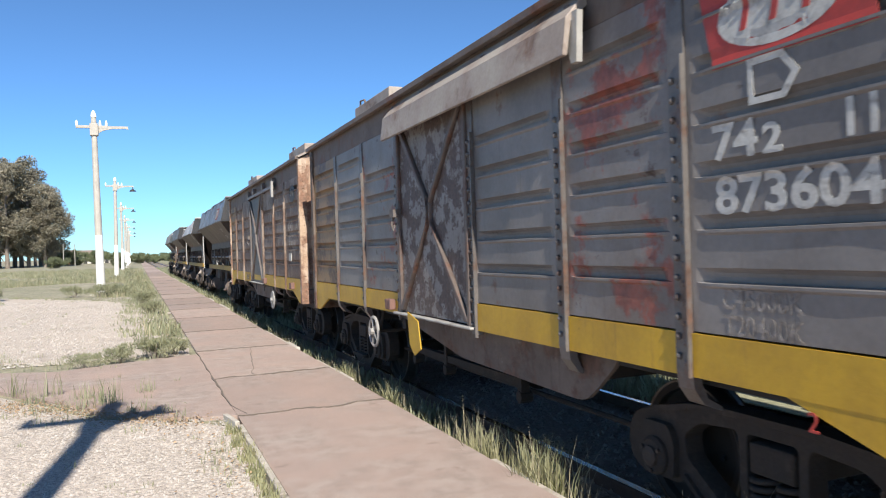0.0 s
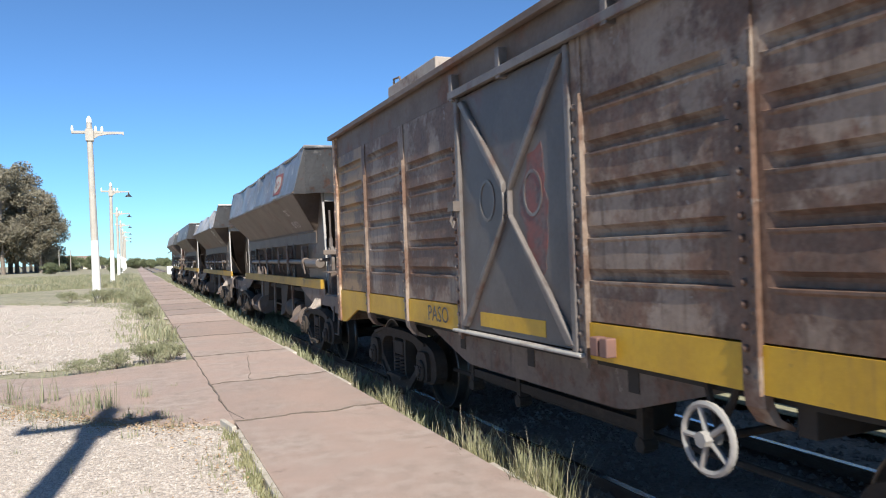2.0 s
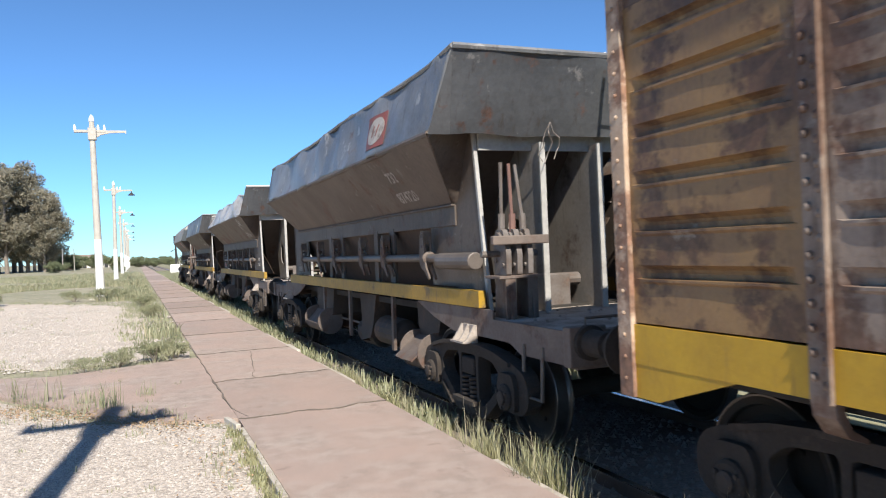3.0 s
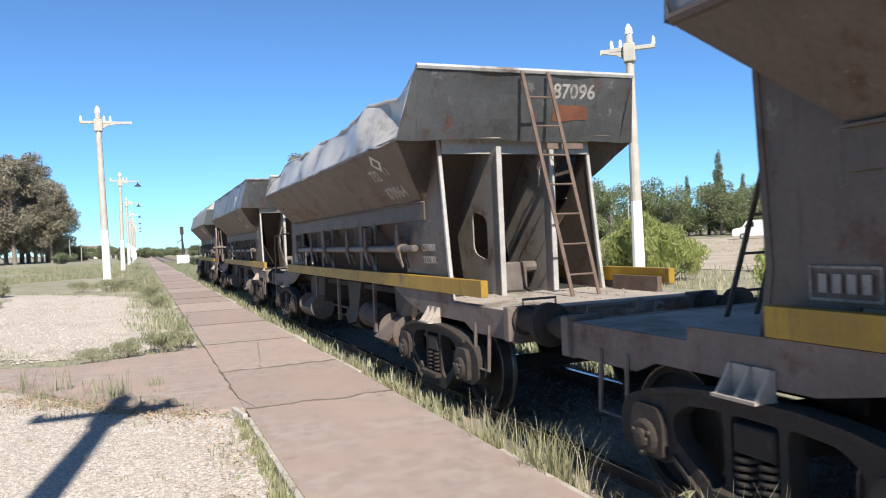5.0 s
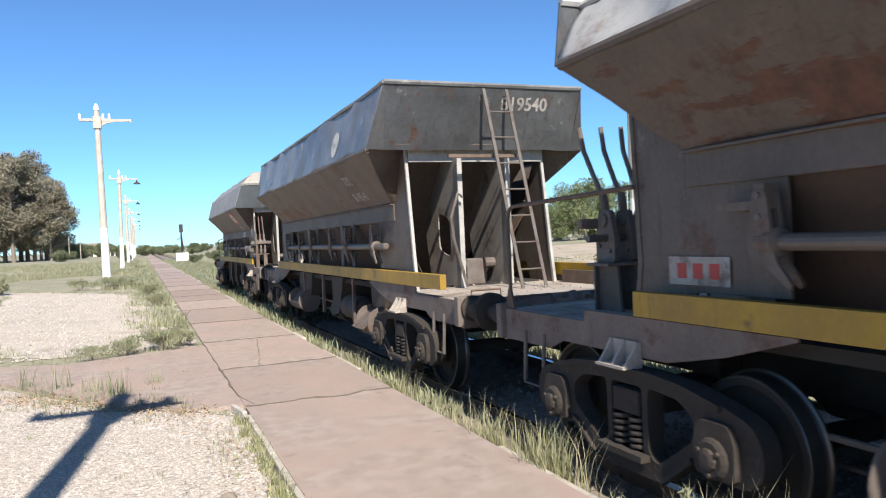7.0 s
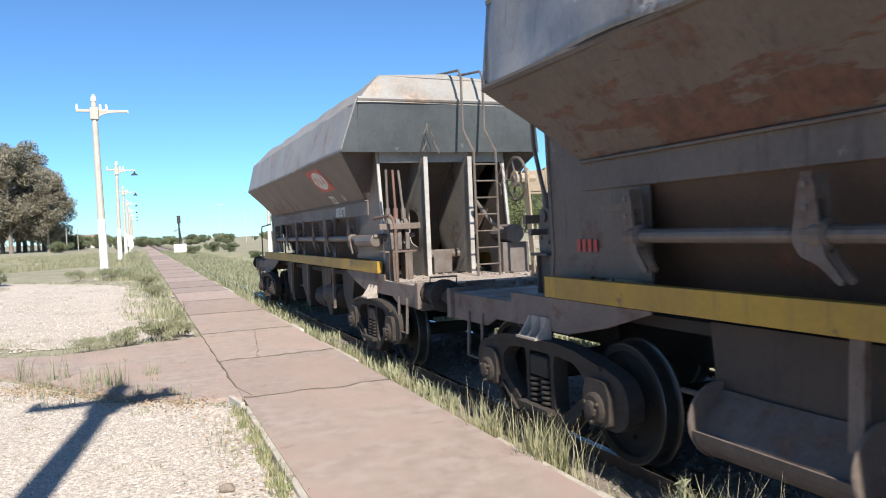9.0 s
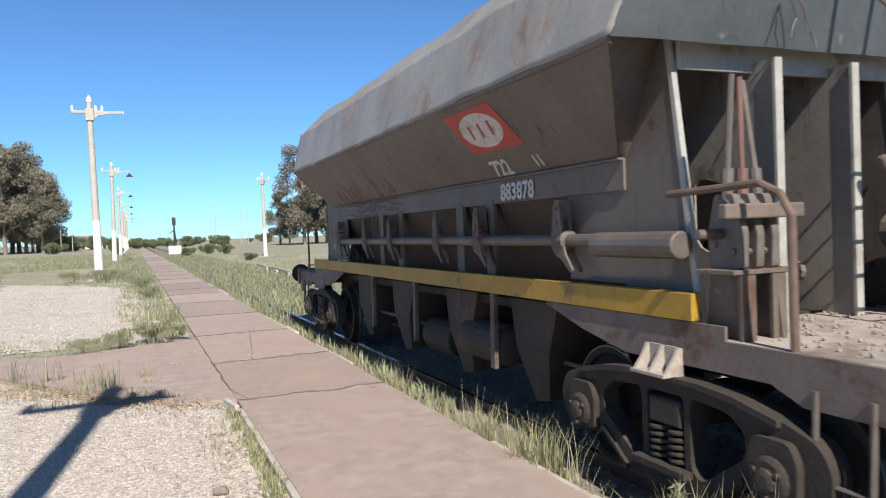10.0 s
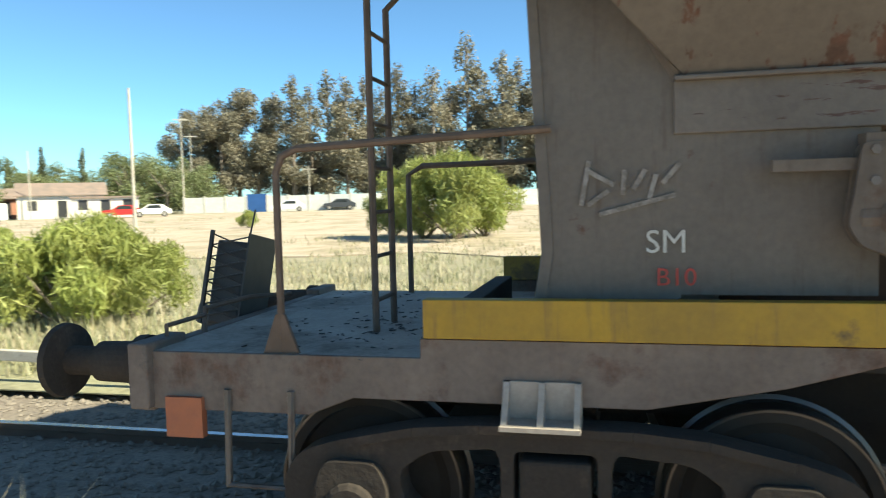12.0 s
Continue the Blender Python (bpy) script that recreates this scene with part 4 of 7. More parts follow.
def riveted_post(y, z0, z1, tail=True, w=0.058, x=-1.505, rows=2):
    """Flat riveted post on the side; the foot curls under the floor."""
    bm = bmesh.new()
    box(bm, x - 0.012, x + 0.04, y - w, y + w, z0, z1)
    box(bm, x - 0.036, x - 0.012, y - w - 0.004, y - w + 0.010, z0 - 0.02, z1 - 0.35)
    if tail:
        pts = [(x - 0.012, z0), (x + 0.0, z0 - 0.08), (x + 0.06, z0 - 0.16), (x + 0.17, z0 - 0.2), (x + 0.17, z0 - 0.18), (x + 0.08, z0 - 0.13), (x + 0.05, z0 - 0.06), (x + 0.04, z0)]
        plate(bm, pts, [], y - w, y + w, axis="y")
    z = z0 + 0.05
    while z < z1 - 0.4:
        for s in ((-1, 1) if rows == 2 else (0,)):
            lathe(bm, [(0.021, 0.0), (0.017, -0.012), (0.006, -0.019)], 7, pose(x - 0.012, y + s * w * 0.5, z + (0.03 if s > 0 else 0)))
        z += 0.098
    return bm


def boxcar(y, scheme, m):
    c = thing("boxcar", scheme["label"], "boxcar", "train wagons", m)
    beads = [1.452 + 0.253 * k for k in range(6)]
    ribs = scheme["ribs"]
    edges = [-HALF + 0.05, *ribs[:2], -0.92, 0.92, *ribs[2:], HALF - 0.05]
    spans = [(edges[0], edges[1]), (edges[1], edges[2]), (edges[2], edges[3]), (edges[4], edges[5]), (edges[5], edges[6]), (edges[6], edges[7])]
    for k, (a, b) in enumerate(spans):
        inset = 0.060
        top = 2.92
        bm = beaded_panel(a + (0 if k in (0, 3) else inset), b - (0 if k in (2, 5) else inset), BAND + 0.01, top, beads[:5] + ([] if k in (2, 3) else [beads[5]]), k + scheme["seed"])
        part("side_panel", bm, scheme["panels"][k], c, smooth=False)
        bm = beaded_panel(a + (0 if k in (0, 3) else inset), b - (0 if k in (2, 5) else inset), 0.985, BAND, [], k + 40 + scheme["seed"], dent=0.045, x=-1.515)
        part("yellow_band", bm, "yellow", c, "dented yellow-painted lower band")
    bm = bmesh.new()
    box(bm, -1.50, -1.44, -HALF + 0.03, HALF - 0.03, 2.92, EAVE)
    part("upper_strip", bm, "eave", c, bevel=0.008)
    bm = bmesh.new()
    box(bm, 1.45, 1.52, -HALF + 0.03, HALF - 0.03, FLOOR, EAVE)
    part("far_side", bm, scheme["panels"][0], c)
    for r in ribs:
        part("rib", riveted_post(r, FLOOR, 2.92), scheme["rib"], c, "riveted upright post")
    for r in (-0.92, 0.92):
        part("door_post", riveted_post(r, FLOOR - 0.05, 2.92, False, 0.055), scheme["rib"], c)
    # corner posts and yellow end gussets
    for e in (-1, 1):
        bm = bmesh.new()
        box(bm, -1.535, -1.40, e * HALF - 0.06, e * HALF + 0.06, 0.80, EAVE)
        z = 0.9
        while z < EAVE - 0.1:
            lathe(bm, [(0.015, 0.0), (0.012, -0.008), (0.004, -0.012)], 7, pose(-1.535, e * HALF, z))
            lathe(bm, [(0.015, 0.0), (0.012, -0.008), (0.004, -0.012)], 7, pose(-1.46, e * HALF + e * 0.06, z) @ pose(0, 0, 0, 0, 0, e * -90))
            z += 0.12
        part("corner_post", bm, scheme["corner"], c, bevel=0.012)
        bm = bmesh.new()
        box(bm, 1.40, 1.535, e * HALF - 0.06, e * HALF + 0.06, 0.80, EAVE)
        part("corner_post", bm, scheme["corner"], c, bevel=0.012)
        for s in (-1, 1):
            bm = plate(bmesh.new(), [(e * (HALF - 0.06), 0.80), (e * (HALF - 0.06), 0.985), (e * (HALF - 0.80), 0.985), (e * (HALF - 0.24), 0.80)], [], s * 1.512, s * 1.49)
            part("end_gusset", bm, "yellow", c)
        # end wall with horizontal beads
        bm = beaded_panel(-1.40, 1.40, 0.98, EAVE, [1.3 + 0.30 * k for k in range(7)], 90 + e + scheme["seed"], 0.032, x=0)
        part("end_wall", bm, scheme["end"], c, m=pose(0, e * (HALF + 0.02), 0, 0, 0, 90 if e < 0 else -90))
        bm = bmesh.new()
        box(bm, -0.14, 0.14, e * (HALF + 0.03) - 0.04, e * (HALF + 0.03) + 0.04, 0.9, 3.3)
        part("end_post", bm, scheme["corner"], c, bevel=0.01)
        # gable above the end wall
        arc = [(-1.50 + 3.0 * k / 12, EAVE + 0.40 * (1 - (2 * k / 12 - 1) ** 2)) for k in range(13)]
        bm = plate(bmesh.new(), [(-1.50, EAVE - 0.01), *arc[1:-1], (1.50, EAVE - 0.01)], [], e * HALF - 0.02, e * HALF + 0.03, axis="y")
        part("gable", bm, scheme["end"], c)
        bm = bmesh.new()
        box(bm, -1.42, 1.42, e * HALF - 0.09, e * HALF + 0.09, 0.80, 1.04)
        part("headstock", bm, "sill", c, bevel=0.015)
    # door with pressed X and its rail
    bm = bmesh.new()
    box(bm, -1.505, -1.46, -0.865, 0.865, FLOOR + 0.02, 2.90)
    d = part("door", bm, scheme["door"], c, "sliding door with diagonal pressed ribs")
    for s in (-1, 1):
        bm = plate(bmesh.new(), [(s * 0.80, 2.86), (s * 0.70, 2.86), (s * 0.05, 2.14), (s * 0.05, 1.86), (s * 0.75, 1.04), (s * 0.85, 1.04), (s * 0.03, 1.92), (s * 0.03, 2.05)][::s], [], -1.545, -1.50)
        part("door_brace", bm, scheme["brace"], d, bevel=0.02)
        bm = bmesh.new()
        box(bm, -1.54, -1.50, s * 0.84 - 0.03, s * 0.84 + 0.03, FLOOR, 2.90)
        part("door_edge", bm, scheme["brace"], d, bevel=0.012)
    bm = bmesh.new()
    box(bm, -1.575, -1.50, -0.95, 0.98, FLOOR - 0.012, FLOOR + 0.01)
    part("door_sill", bm, "frame_pale", c, bevel=0.01)
    bm = bmesh.new()
    box(bm, -1.60, -1.54, 0.80, 0.92, 1.98, 2.06)
    tube(bm, [(-1.57, 0.86, 2.0), (-1.60, 0.86, 1.9), (-1.59, 0.84, 1.84), (-1.57, 0.86, 1.9)], 0.012, 6)
    part("door_latch", bm, "lever_metal", d)
    if scheme["canopy"]:
        bm = plate(bmesh.new(), [(-1.50, 3.16), (-1.65, 2.99), (-1.68, 2.76), (-1.645, 2.76), (-1.61, 2.97), (-1.49, 3.08)], [], -2.62, 0.90, axis="y")
        part("door_rail_cover", bm, "roof_metal", c, "weathered sheet cover over the door rail", bevel=0.008)
    bm = bmesh.new()
    box(bm, -1.575, -1.535, -2.60, 0.90, 2.90, 2.96)
    for yy in (-2.5, -1.3, 0.0, 0.85):
        box(bm, -1.57, -1.45, yy - 0.03, yy + 0.03, 2.88, 3.10)
    part("door_rail", bm, scheme["brace"], c, bevel=0.006)
    bm = plate(bmesh.new(), [(-2.66, 2.72), (-2.60, 2.72), (-2.56, 2.84), (-2.58, 3.02), (-2.68, 3.02)], [], -1.61, -1.57)
    part("rail_stop", bm, "frame_pale", c)
    # roof
    arc = [(-1.56 + 3.12 * k / 16, EAVE + 0.02 + 0.40 * (1 - (2 * k / 16 - 1) ** 2)) for k in range(17)]
    bm = plate(bmesh.new(), [*arc, *[(a, b - 0.035) for a, b in arc[::-1]]], [], -HALF - 0.10, HALF + 0.10, axis="y")
    part("roof", bm, "roof_metal", c, "arched sheet metal roof")
    bm = bmesh.new()
    box(bm, -1.588, -1.53, -HALF - 0.10, HALF + 0.10, EAVE - 0.035, EAVE + 0.02)
    part("gutter", bm, "eave", c, bevel=0.006)
    for yy in (-2.9, 2.9):
        bm = bmesh.new()
        box(bm, -1.15, -0.35, yy - 0.75, yy + 0.75, 3.40, 3.62)
        h = part("roof_hatch", bm, "roof_metal", c, "raised roof hatch with a handle", bevel=0.015)
        bm = bmesh.new()
        tube(bm, [(-1.05, yy + 0.55, 3.61), (-1.05, yy + 0.6, 3.72), (-1.05, yy + 0.8, 3.74), (-1.05, yy + 0.82, 3.55)], 0.014, 6)
        part("handle", bm, "lever_metal", h)
    # underframe
    bm = bmesh.new()
    box(bm, -0.28, 0.28, -HALF, HALF, 0.62, 1.0)
    box(bm, -1.40, 1.40, -HALF + 0.1, HALF - 0.1, 0.93, 0.985)
    for yy in (-2.4, -1.2, 0, 1.2, 2.4):
        box(bm, -1.38, 1.38, yy - 0.05, yy + 0.05, 0.80, 0.95)
    part("underframe", bm, "underframe", c)
    for s in (-1, 1):
        low, inn, span = scheme["sill"]
        bm = plate(bmesh.new(), rounded([(-span, 0.985), (-span + 0.4, low), (-0.4, low + 0.04), (span - 1.3, 0.985)] if inn > 1.38 else [(-span, 0.985), (-span + 1.05, low), (span - 1.05, low), (span, 0.985)], 0.12), [], s * inn - 0.015, s * inn + 0.015)
        part("side_sill", bm, "sill" if low < 0.7 else "underframe", c, "fish-belly side sill")
    bm = bmesh.new()
    cyl(bm, (-0.75, -0.6, 0.55), (-0.75, 0.3, 0.55), 0.17, 16)
    cyl(bm, (-0.75, 0.3, 0.55), (-0.75, 0.42, 0.55), 0.10, 12)
    part("brake_cylinder", bm, "underframe", c)
    bm = bmesh.new()
    cyl(bm, (-0.95, -2.4, 0.42), (-0.95, 2.4, 0.42), 0.022, 8)
    for yy in (-0.9, 0.7, 1.6):
        box(bm, -1.12, -1.04, yy - 0.03, yy + 0.03, 0.35, 0.85)
        cyl(bm, (-1.13, yy, 0.40), (-1.02, yy, 0.40), 0.05, 10)
    box(bm, -1.11, -1.05, -0.9, 1.6, 0.48, 0.55)
    part("brake_rigging", bm, "bogie", c)
    hy = scheme["wheel_y"]
    hand_wheel(c, -1.52, hy, 0.72, 0.165)
    bm = bmesh.new()
    for s in (-1, 1):
        tube(bm, [(-1.45, hy, 0.74), (-1.42, hy + s * 0.12, 1.0)], 0.02, 6)
    cyl(bm, (-1.52, hy, 0.72), (-1.0, hy, 0.72), 0.022, 8)
    part("wheel_bracket", bm, "bogie", c)
    for yy in scheme["blocks"]:
        bm = bmesh.new()
        box(bm, -1.58, -1.50, yy - 0.085, yy - 0.008, 1.02, 1.13)
        box(bm, -1.58, -1.50, yy + 0.008, yy + 0.085, 1.02, 1.13)
        part("label_clip", bm, "red_steel", c, "reddish steel clip", bevel=0.008)
    couplings(c, HALF + 0.09, "bogie")
    for e in (-1, 1):
        bogie(c, e * 3.58, lift=-EMPTY)
    WAGONS.append((c, y, RAIL + EMPTY))
    return c


# ---- hopper wagon ----
DECK = 6.22      # half length over the headstocks
BODY = 4.63      # half length of the hopper body


def crumple(bm, amp, scale, seed, keep=None):
    for v in bm.verts:
        k = 1.0 if keep is None else keep(v.co)
        n3 = noise.noise_vector(v.co * scale + Vector((seed * 3.1, seed, 0)))
        v.co += n3 * amp * k


def grid_quad(bm, a, b, c, d, nu, nv):
    """A subdivided four-sided sheet; a to b runs along u, a to d along v."""
    a, b, c, d = map(Vector, (a, b, c, d))
    g = [[bm.verts.new((a.lerp(b, i / nu)).lerp(d.lerp(c, i / nu), j / nv)) for j in range(nv + 1)] for i in range(nu + 1)]
    for i in range(nu):
        for j in range(nv):
            bm.faces.new((g[i][j], g[i + 1][j], g[i + 1][j + 1], g[i][j + 1]))
    return bm


def shell(name, bm, material, parent, label="", thick=0.012, smooth=False):
    ob = part(name, bm, material, parent, label, smooth=smooth)
    md = ob.modifiers.new("thickness", "SOLIDIFY")
    md.thickness, md.offset = thick, 0
    return ob


def ladder(parent, x0, x1, foot, top, hoops=False, mt="rod_rust", rungs=8, skew=0.0):
    bm = bmesh.new()
    f, t = Vector(foot), Vector(top)
    for x in (x0, x1):
        if hoops:
            # stile, then a squared hoop that comes back to the body
            e = math.copysign(1.0, f[0])
            tube(bm, [(x, f[0], f[1]), (x, f[0], 2.72), (x, e * 4.93, 3.05), (x, e * 4.93, 3.76), (x, e * 4.86, 3.86), (x, e * 4.12, 3.95), (x, e * 4.05, 3.92), (x, e * 4.12, 3.70)], 0.018, 6)
        else:
            box(bm, -0.02, 0.02, -0.008, 0.008, 0, (t - f).length, Matrix.Translation((x, f[0], f[1])) @ Euler((-math.atan2(t[0] - f[0], t[1] - f[1]), 0, 0)).to_matrix().to_4x4())
    for w in bm.verts:
        w.co.x += skew * (w.co.z - f[1]) / (t[1] - f[1])
    l = part("ladder", bm, mt, parent, "thin rusty steel ladder")
    for k in range(rungs):
        a = (k + 0.7) / (rungs + 0.6)
        z = f[1] + (t[1] - f[1]) * a if not hoops else f[1] + (2.75 - f[1]) * a
        yv = f[0] + (t[0] - f[0]) * a if not hoops else f[0]
        bm = bmesh.new()
        cyl(bm, (x0 + skew * a, yv, z), (x1 + skew * a, yv, z), 0.011, 6)
        part("rung", bm, mt, l)
    return l


def lever_stand(parent, x, y, tall, e=-1, gap=0.11, rake=1.0):
    """Three discharge levers at a wagon's end e: tapered pedestals, cast quadrants, a notched beam, a shaft and rods."""
    s = part("lever_stand", box(bmesh.new(), x - gap - 0.11, x + gap + 0.11, y - 0.15, y + 0.15, 1.44, 1.465), "sill_dust", parent, "dusty lever stand top plate", bevel=0.004)
    for k in range(3):
        xx = x - gap + gap * k
        if e > 0 or k != 1:
            bm = plate(bmesh.new(), [(y - 0.17, 1.08), (y + 0.17, 1.08), (y + 0.13, 1.44), (y - 0.13, 1.44)], [], xx - 0.012, xx + 0.012)
            box(bm, xx - 0.05, xx + 0.05, y + e * 0.13 - 0.012, y + e * 0.13 + 0.012, 1.08, 1.44)
            part("pedestal", bm, "sill", s)
        bm = bmesh.new()
        plate(bm, rounded([(y - 0.12, 1.465), (y + 0.12, 1.465), (y + 0.13, 1.66), (y + 0.07, 1.88), (y - 0.07, 1.88), (y - 0.13, 1.66)], 0.03), [], xx - 0.026, xx + 0.026)
        cyl(bm, (xx - 0.05, y, 1.80), (xx + 0.05, y, 1.80), 0.055, 10)
        for q in ((y - 0.07, 1.56), (y + 0.07, 1.60)):
            cyl(bm, (xx - 0.042, *q), (xx + 0.042, *q), 0.02, 6)
        part("quadrant", bm, "lever_metal", s, bevel=0.005)
        lean = rake * (0.30, 0.24, 0.20)[k] if e > 0 else (-0.09, -0.03, 0.06)[k]
        bow = e * 0.05 if e > 0 else 0.0
        bm = bmesh.new()
        tube(bm, [(xx, y, 1.80), (xx, y + lean * 0.12, 1.98), (xx - 0.01, y + lean * 0.35 + bow * 0.6, 1.92 + tall * 0.35), (xx - 0.02, y + lean * 0.7 + bow, 1.92 + tall * 0.7), (xx - 0.03, y + lean, 1.92 + tall)], 0.021 if e > 0 else 0.017, 7)
        cyl(bm, (xx, y - 0.0, 1.84), (xx, y + lean * 0.14, 2.02), 0.032, 8)
        part("lever", bm, "red_steel" if k == 1 and e < 0 else "lever_metal", s)
    bm = box(bmesh.new(), x - gap - 0.17, x + gap + 0.17, y + e * 0.14 - 0.03, y + e * 0.14 + 0.03, 1.74, 1.82)
    part("notched_beam", bm, "sill_dust", s, bevel=0.01)
    part("pivot_shaft", cyl(bmesh.new(), (x - gap - 0.2, y - e * 0.02, 1.66), (x + gap + 0.14, y - e * 0.02, 1.66), 0.03, 10), "pipe_steel", s)
    return s


def handrail(parent, y, e):
    bm = bmesh.new()
    tube(bm, [(-1.06, y, 1.0), (-1.06, y, 1.86), (-1.06, y - e * 0.03, 1.93), (-1.06, y - e * 0.1, 1.96), (-1.02, e * (BODY - 0.25), 2.0)], 0.017, 8)
    plate(bm, [(y - 0.09, 1.06), (y + 0.09, 1.06), (y + 0.02, 1.25), (y - 0.02, 1.25)], [], -1.075, -1.055)
    part("handrail", bm, "rod_rust", parent, "bent steel handrail")
    bm = bmesh.new()
    tube(bm, [(1.0, y, 1.05), (1.0, y, 1.90), (1.0, y - e * 0.1, 1.96), (1.0, e * (BODY - 0.2), 1.97)], 0.02, 8)
    part("handrail", bm, "rod_rust", parent, "bent steel handrail")


def end_frame(c, e, v):
    """Open frame of pale posts under the overhanging hopper end, with deep gusset plates and a white cross beam."""
    yt, yb = (-BODY + 0.27, -BODY + 0.02) if e < 0 else (BODY - 0.15, BODY - 0.15)
    for s in (-1, 1):
        bm = bmesh.new()
        plate(bm, [(yb, 1.08), (yb - e * 0.06, 1.5), (yt, 2.88), (yt - e * 0.08, 2.86), (e * (BODY - 0.80), 2.12), (e * (BODY - 1.45), 2.0), (e * (BODY - 1.45), 1.33), (e * (BODY - 0.75), 1.33), (e * (BODY - 0.65), 1.08)], [], s * 0.95 - 0.012, s * 0.95 + 0.012)
        part("end_plate", bm, v["paint"], c, bevel=0.004)
        bm = bmesh.new()
        plate(bm, [(yb + e * 0.02, 1.08), (yb - e * 0.05, 1.5), (yt + e * 0.01, 2.88), (yt - e * 0.03, 2.88), (yb - e * 0.10, 1.5), (yb - e * 0.03, 1.08)][::e], [], s * 0.95 - 0.02, s * 0.95 + 0.02)
        # rear columns use the darker body material: shade at that end put in colour
        part("end_column", bm, "frame_pale" if e < 0 else v["paint"], c, "steel flange column", bevel=0.005)
    for x in (-0.34, 0.32):
        bm = bmesh.new()
        hole = rounded([(yb - e * 0.35, 1.45), (yb - e * 0.35, 1.95), (yb - e * 0.75, 2.05), (yb - e * 0.75, 1.55)], 0.12)
        plate(bm, [(yb, 1.08), (yb, 2.72), (yt - e * 0.4, 2.72), (yb - e * 1.25, 1.85), (yb - e * 1.05, 1.08)], [hole] if x < 0 else [], x - 0.008, x + 0.008)
        part("gusset", bm, "plate_grey", c)
        bm = bmesh.new()
        box(bm, x - 0.03, x + 0.03, yb - 0.012, yb + 0.012, 1.08, 2.72)
        part("end_column", bm, "frame_pale", c, "pale steel flange column")
    bm = bmesh.new()
    box(bm, -0.93, 0.93, yb - 0.015 - e * 0.2, yb + 0.015 - e * 0.2, 2.66, 2.86)
    box(bm, -0.93, 0.93, yb - e * 0.2 - 0.05, yb - e * 0.2 + 0.05, 2.84, 2.86)
    part("cross_beam", bm, "frame_pale", c, "whitish cross beam", bevel=0.006)
    # gear box between the columns
    bm = bmesh.new()
    box(bm, -0.12, 0.16, yb - e * 0.5 - 0.12, yb - e * 0.5 + 0.12, 1.08, 1.42)
    cyl(bm, (-0.3, yb - e * 0.45, 1.36), (0.3, yb - e * 0.45, 1.36), 0.07, 10)
    part("valve_gear", bm, "lever_metal", c, bevel=0.012)


